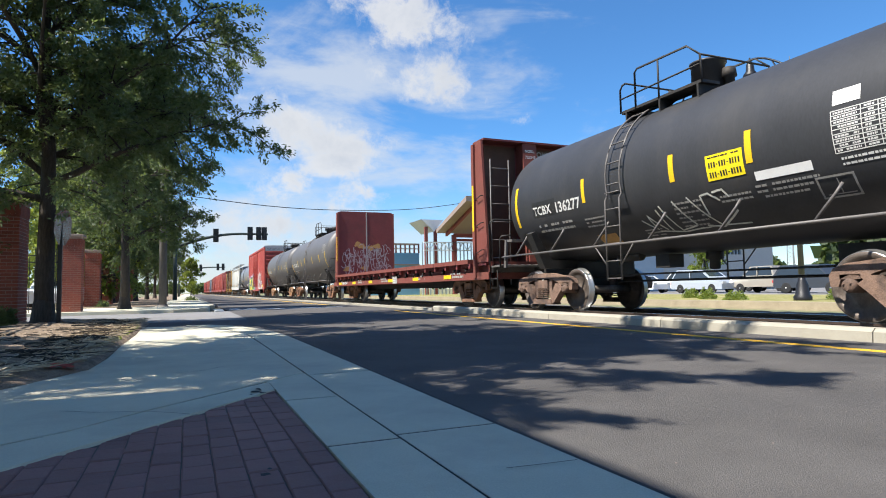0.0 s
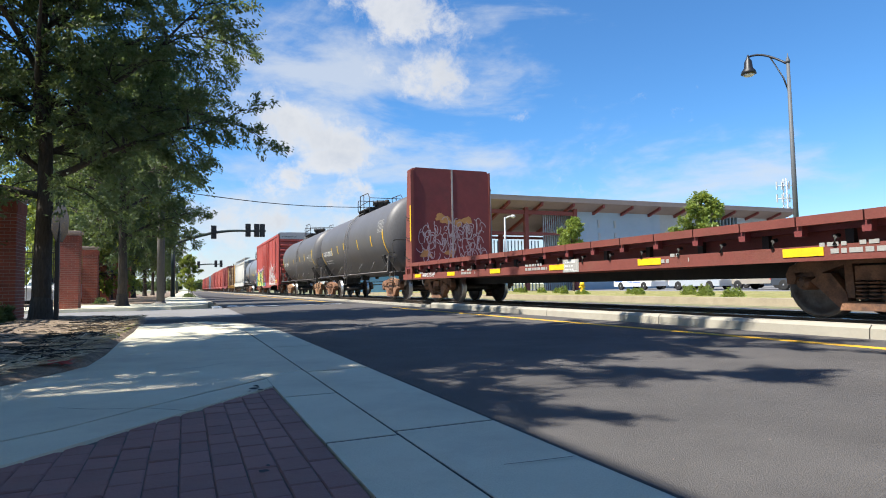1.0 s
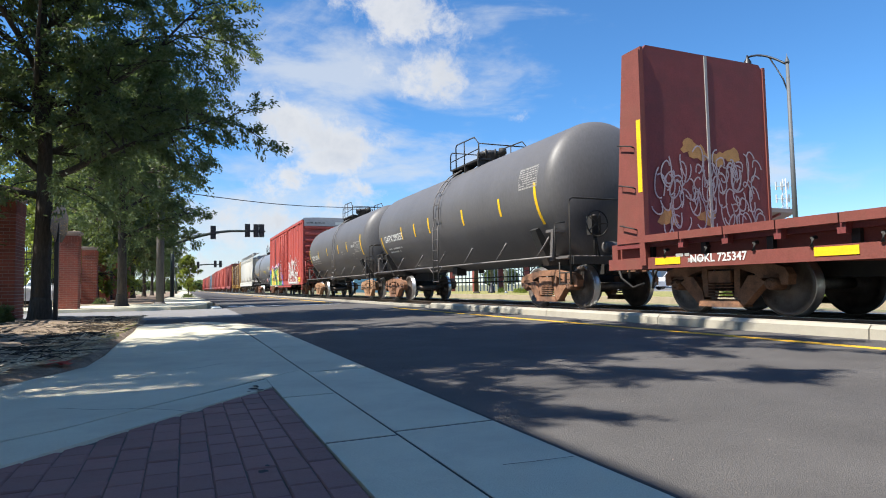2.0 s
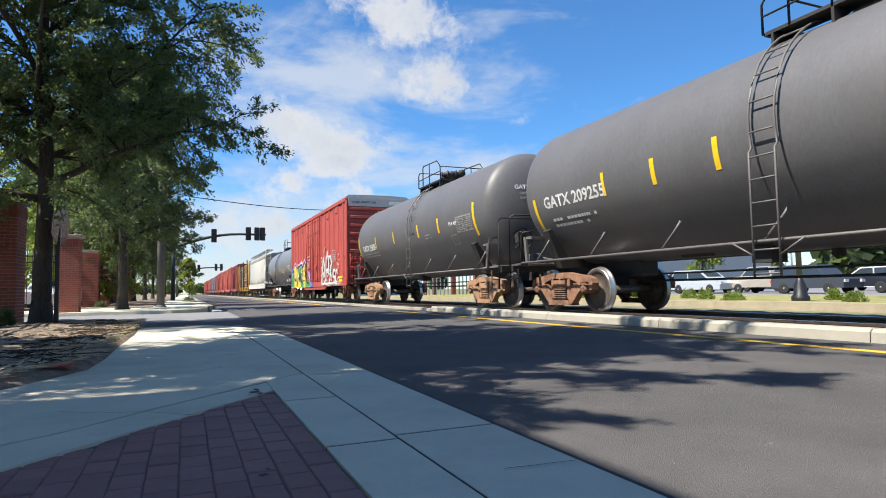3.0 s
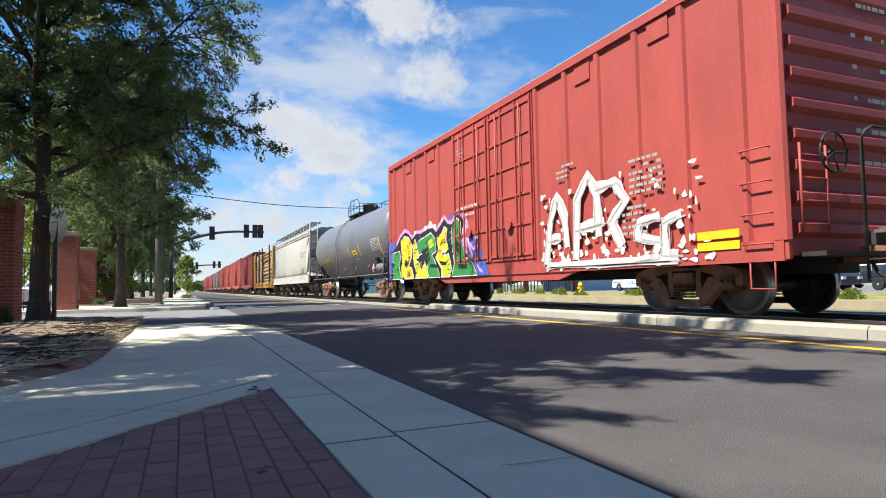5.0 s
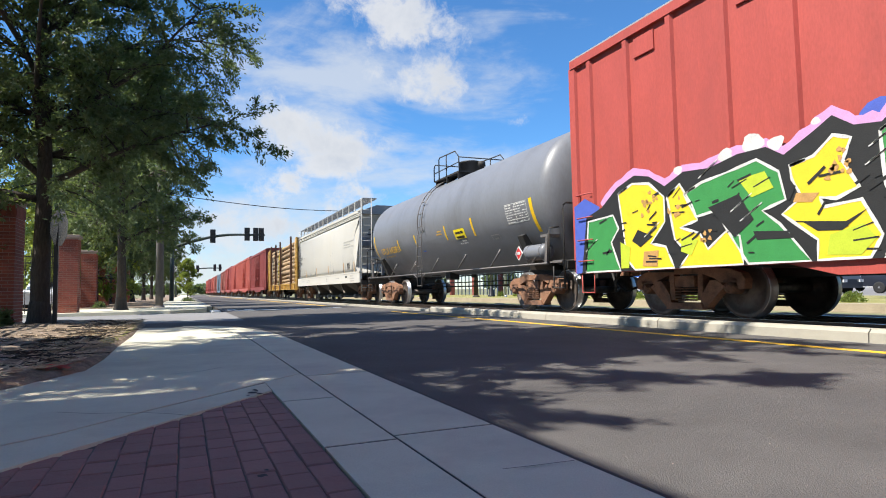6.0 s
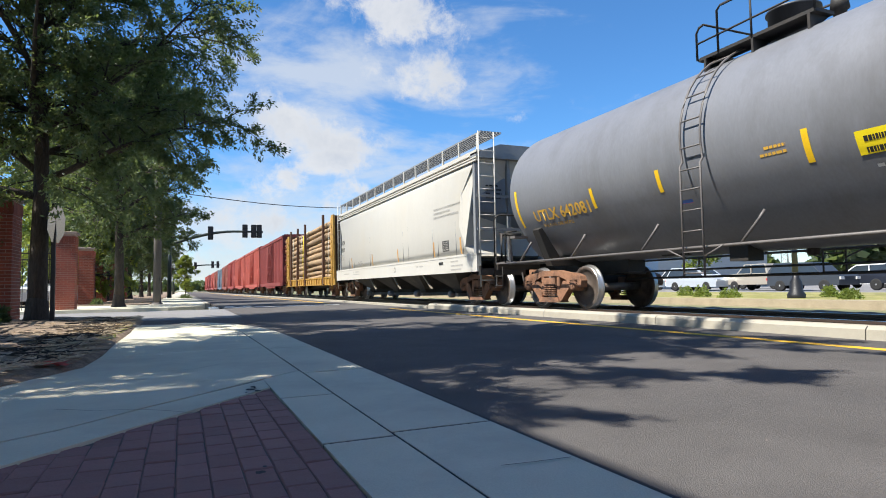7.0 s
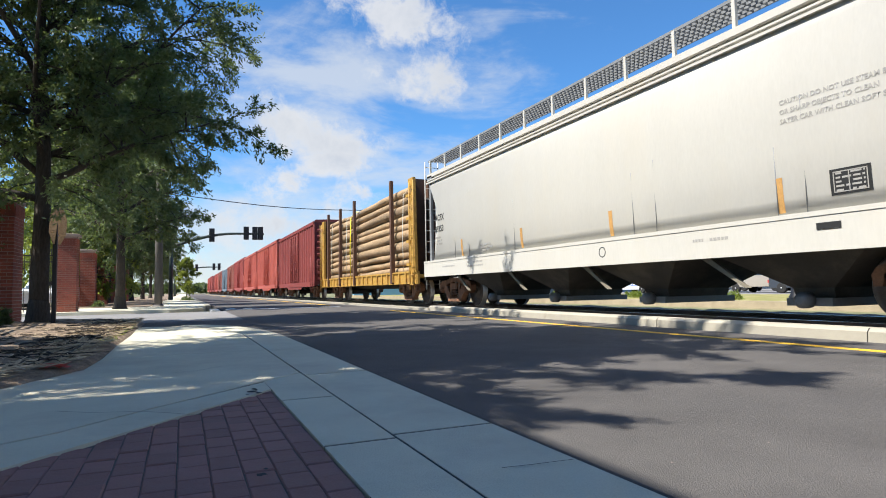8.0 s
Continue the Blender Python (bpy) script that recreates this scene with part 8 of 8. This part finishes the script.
def parked(kind, x, y, z, flip, color, label, metal=0.3):
    length, outline, glass, axle = SHAPES[kind]
    ob = thing("car" if kind != "pickup" else "pickup_truck", label, "car", "parked cars", m=pose(x, y, z, 0, 0, 180 if flip else 0))
    paint = mat("car_paint", color, 0.3, metal, var=0.05, bump=0)
    bm = bm_new()
    W = 0.9
    rows = []
    for s, inset in ((-W, 0.0), (-W * 0.2, -0.02), (W * 0.2, -0.02), (W, 0.0)):
        rows.append([bm.verts.new((s * (1 - 0.14 * max(0, (v - 1.0)) / 0.8), u, v)) for u, v in outline])
    for p, q in zip(rows, rows[1:]):
        for i in range(len(outline)):
            j = (i + 1) % len(outline)
            bm.faces.new((p[i], p[j], q[j], q[i])).smooth = False
    bm.faces.new(rows[0]), bm.faces.new(rows[-1])
    body = part("body", bm, paint, ob)
    for s in (-1, 1):
        bm = bm_new()
        mid = (glass[0][0] + glass[-1][0]) / 2
        w = [(s * (W * (1 - 0.14 * max(0, (v - 1.0)) / 0.8) + 0.006), u, v) for u, v in glass]
        bm.faces.new([bm.verts.new(p) for p in w])
        part("side_window", bm, M["window_dark"], body)
        bm = bm_new()
        box(bm, s * W - 0.03, s * W + 0.03, mid - 0.04, mid + 0.04, glass[0][1], glass[1][1])
        part("door_pillar", bm, paint, body)
        for a in (-axle, axle):
            bm = bm_new()
            lathe(bm, [(s * 0.72, 0.2), (s * 0.72, 0.33), (s * 0.90, 0.34), (s * 0.93, 0.31), (s * 0.92, 0.21)], "x", (0, a, 0.34), 20)
            wheel = part("wheel", bm, M["tyre"], ob)
            bm = bm_new()
            lathe(bm, [(s * 0.90, 0.21), (s * 0.915, 0.2), (s * 0.90, 0.06), (s * 0.93, 0.05), (s * 0.93, 0.01)], "x", (0, a, 0.34), 14)
            part("rim", bm, M["alloy"], wheel)
    for yy, m in ((-length / 2 - 0.005, "lamp_clear"), (length / 2 + 0.005, "lamp_red")):
        for s in (-1, 1):
            bm = bm_new()
            box(bm, s * 0.72 - 0.15, s * 0.72 + 0.17, yy - 0.04, yy + 0.04, 0.68, 0.84)
            part("headlight" if m == "lamp_clear" else "tail_light", bm, M[m], body)
    bm = bm_new()
    u0, u1 = outline[3][0], outline[4][0]
    v0, v1 = outline[3][1], outline[4][1]
    k = 0.72
    bm.faces.new([bm.verts.new(p) for p in ((-k, u0 + 0.1, v0 + 0.07), (k, u0 + 0.1, v0 + 0.07), (k * 0.92, u1 - 0.04, v1 - 0.02), (-k * 0.92, u1 - 0.04, v1 - 0.02))])
    part("windscreen", bm, M["window_dark"], body)
    return ob


ZC = -0.06
pc = parked("sedan", 36.2, 41.4, ZC, False, (0.72, 0.73, 0.75), "white patrol car with dark lettering parked on asphalt", 0)
bm = bm_new()
patch(bm, lambda a, b: Vector((-0.906, a, b)), -1.1, -0.2, 0.62, 0.68)
patch(bm, lambda a, b: Vector((-0.906, a, b)), 1.2, 2.2, 0.72, 0.8)
part("side_stripe", bm, M["placard_blue"], pc)
part("lettering", letters("POLICE", 0.28, lambda a, b: Vector((-0.908, 0.55 - a, 0.62 + b))), M["placard_blue"], pc, recalc=False)
bm = bm_new()
box(bm, -0.5, 0.5, 0.0, 0.25, 1.43, 1.55)
part("light_bar", bm, M["placard_blue"], pc, bevel=0.02)
parked("suv", 40.5, 41.0, ZC, True, (0.66, 0.66, 0.66), "white estate car parked in the second row", 0)
parked("van", 35.6, 34.0, ZC, False, (0.50, 0.54, 0.58), "pale silver minivan parked on asphalt")
parked("pickup", 36.8, 29.4, ZC, True, (0.42, 0.38, 0.32), "beige crew-cab pickup parked on asphalt")
parked("suv", 35.2, 24.9, ZC, False, (0.06, 0.07, 0.085), "dark grey car parked on asphalt")
parked("pickup", 38.0, 20.6, ZC, True, (0.03, 0.035, 0.05), "dark blue pickup parked on asphalt")
parked("sedan", 36.0, 16.6, ZC, False, (0.32, 0.03, 0.03), "dark red car parked on asphalt")
parked("suv", 36.5, 11.6, ZC, True, (0.10, 0.11, 0.12), "charcoal car parked on asphalt")
parked("sedan", 44.5, 35.5, ZC, True, (0.05, 0.05, 0.06), "black car parked in the second row")
parked("van", 46, 28.0, ZC, True, (0.6, 0.6, 0.6), "white minivan parked in the second row", 0)
parked("suv", 47, 20.5, ZC, False, (0.45, 0.45, 0.46), "silver car parked in the second row")
# cars of the yard behind the fence
parked("suv", -7.0, 27.5, ZC + 0.05, False, (0.62, 0.64, 0.68), "pale car parked behind the iron fence")
parked("sedan", -5.6, 33.5, ZC + 0.05, False, (0.6, 0.62, 0.66), "white car parked behind the iron fence", 0)


def hydrant(x, y):
    ob = thing("fire_hydrant", "yellow fire hydrant in the grass strip", "hydrant", m=pose(x, y, 0.06))
    bm = bm_new()
    lathe(bm, [(0, 0.14), (0.05, 0.14), (0.06, 0.1), (0.45, 0.1), (0.47, 0.13), (0.5, 0.13), (0.6, 0.09), (0.65, 0.03)], "z", n=14)
    body = part("barrel", bm, M["stripe_yellow"], ob)
    bm = bm_new()
    lathe(bm, [(-0.17, 0.05), (0.17, 0.05)], "x", (0, 0, 0.36), 10)
    part("outlet", bm, M["stripe_yellow"], ob)


hydrant(18.5, 25.4)
M["tower_grey"] = mat("tower_grey", (0.45, 0.46, 0.47), 0.6, var=0.1)


def tower():
    ob = thing("radio_mast", "distant lattice radio mast", "mast", m=pose(150, 113, 0))
    bm = bm_new()
    for k in range(3):
        a = k * 2.094
        tube(bm, [(math.cos(a) * 1.2, math.sin(a) * 1.2, 0), (math.cos(a) * 0.5, math.sin(a) * 0.5, 28)], 0.12, 5)
    for k in range(24):
        for j in range(3):
            a, b = j * 2.094 + (k % 2) * 2.094, (j + 1) * 2.094 + (k % 2) * 2.094
            r0, r1 = 1.2 - 0.7 * k / 24, 1.2 - 0.7 * (k + 1) / 24
            tube(bm, [(math.cos(a) * r0, math.sin(a) * r0, k * 1.16), (math.cos(b) * r1, math.sin(b) * r1, k * 1.16 + 1.16)], 0.06, 4)
    part("lattice", bm, M["tower_grey"], ob)
    for z in (19, 22.5, 26):
        bm = bm_new()
        tube(bm, [(-2.2, 1.2, z), (2.2, -1.2, z)], 0.12, 5)
        for s in (-2, -0.8, 0.8, 2):
            box(bm, s - 0.15, s + 0.15, -s * 0.55 - 0.15, -s * 0.55 + 0.15, z - 1, z + 1.2)
        part("antenna", bm, M["tower_grey"], ob)


tower()


# ---- surroundings outside the view and in the distance ----
def corner_building():
    # Unseen block, added so that its shadow covers the pavement and gutter.
    ob = thing("corner_building", "added pale block out of view that shades the pavement", "building", m=pose(0, 0, 0))
    bm = bm_new()
    box(bm, -14, -3.9, -22, 3.75, -0.1, 7.0)
    part("wall", bm, M["stucco"], ob)
    bm = bm_new()
    box(bm, -14.1, -3.8, -22.1, 3.8, 7.0, 7.14)
    part("coping", bm, M["cap"], ob)


corner_building()


def far_woods():
    rs = np.random.RandomState(5)
    verts, faces = [], []
    spots = []
    for k in range(190):
        spots.append((rs.uniform(-130, 60), rs.uniform(430, 520), rs.uniform(5, 9)))
    for k in range(40):
        spots.append((rs.uniform(90, 240), rs.uniform(130, 260), rs.uniform(5, 9)))
    for k in range(46):
        spots.append((rs.uniform(74, 118), rs.uniform(-14, 62), rs.uniform(6, 11)))
    for sx, sy, h in spots:
        n = 200 if sy > 400 else 420
        p = rs.normal(0, 1, (n, 3))
        p /= np.linalg.norm(p, axis=1)[:, None]
        p *= rs.uniform(0.55, 1.0, n)[:, None]
        p = p * np.array([h * 0.45, h * 0.45, h * 0.45]) + np.array([sx, sy, h * 0.55])
        d, s = rs.normal(0, 1, (n, 3)), rs.normal(0, 1, (n, 3))
        for i in range(n):
            b = len(verts)
            verts += [tuple(p[i] + d[i] * 0.6), tuple(p[i] + s[i] * 0.6), tuple(p[i] - d[i] * 0.6), tuple(p[i] - s[i] * 0.6)]
            faces.append((b, b + 1, b + 2, b + 3))
    me = bpy.data.meshes.new("far_woods")
    me.from_pydata(verts, [], faces)
    me.materials.append(M["leaf"])
    tagged(new("far_woods", me), "distant line of dark green trees", "woods", kind="stuff")


far_woods()


# ---- motion of the train ----
def train_y(y, t):
    return y - SPEED * (t - 4) - GAIN * (t - 4) ** 2


def motions():
    steps = [0, 1, 2, 3, 4, 5, 6, 7, 8]
    for ob, y in CARS:
        walk(ob, [(t, pose(TRACK_X, train_y(y, t), RAIL_Z)) for t in steps])
    for w, a, _ in WHEELSETS:
        rows = []
        for k in range(241):
            t = k / FPS
            turn = -math.degrees((train_y(0, 0) - train_y(0, t)) / WHEEL_R)
            rows.append((t, pose(0, a, WHEEL_R, -turn)))
        walk(w, rows)


motions()
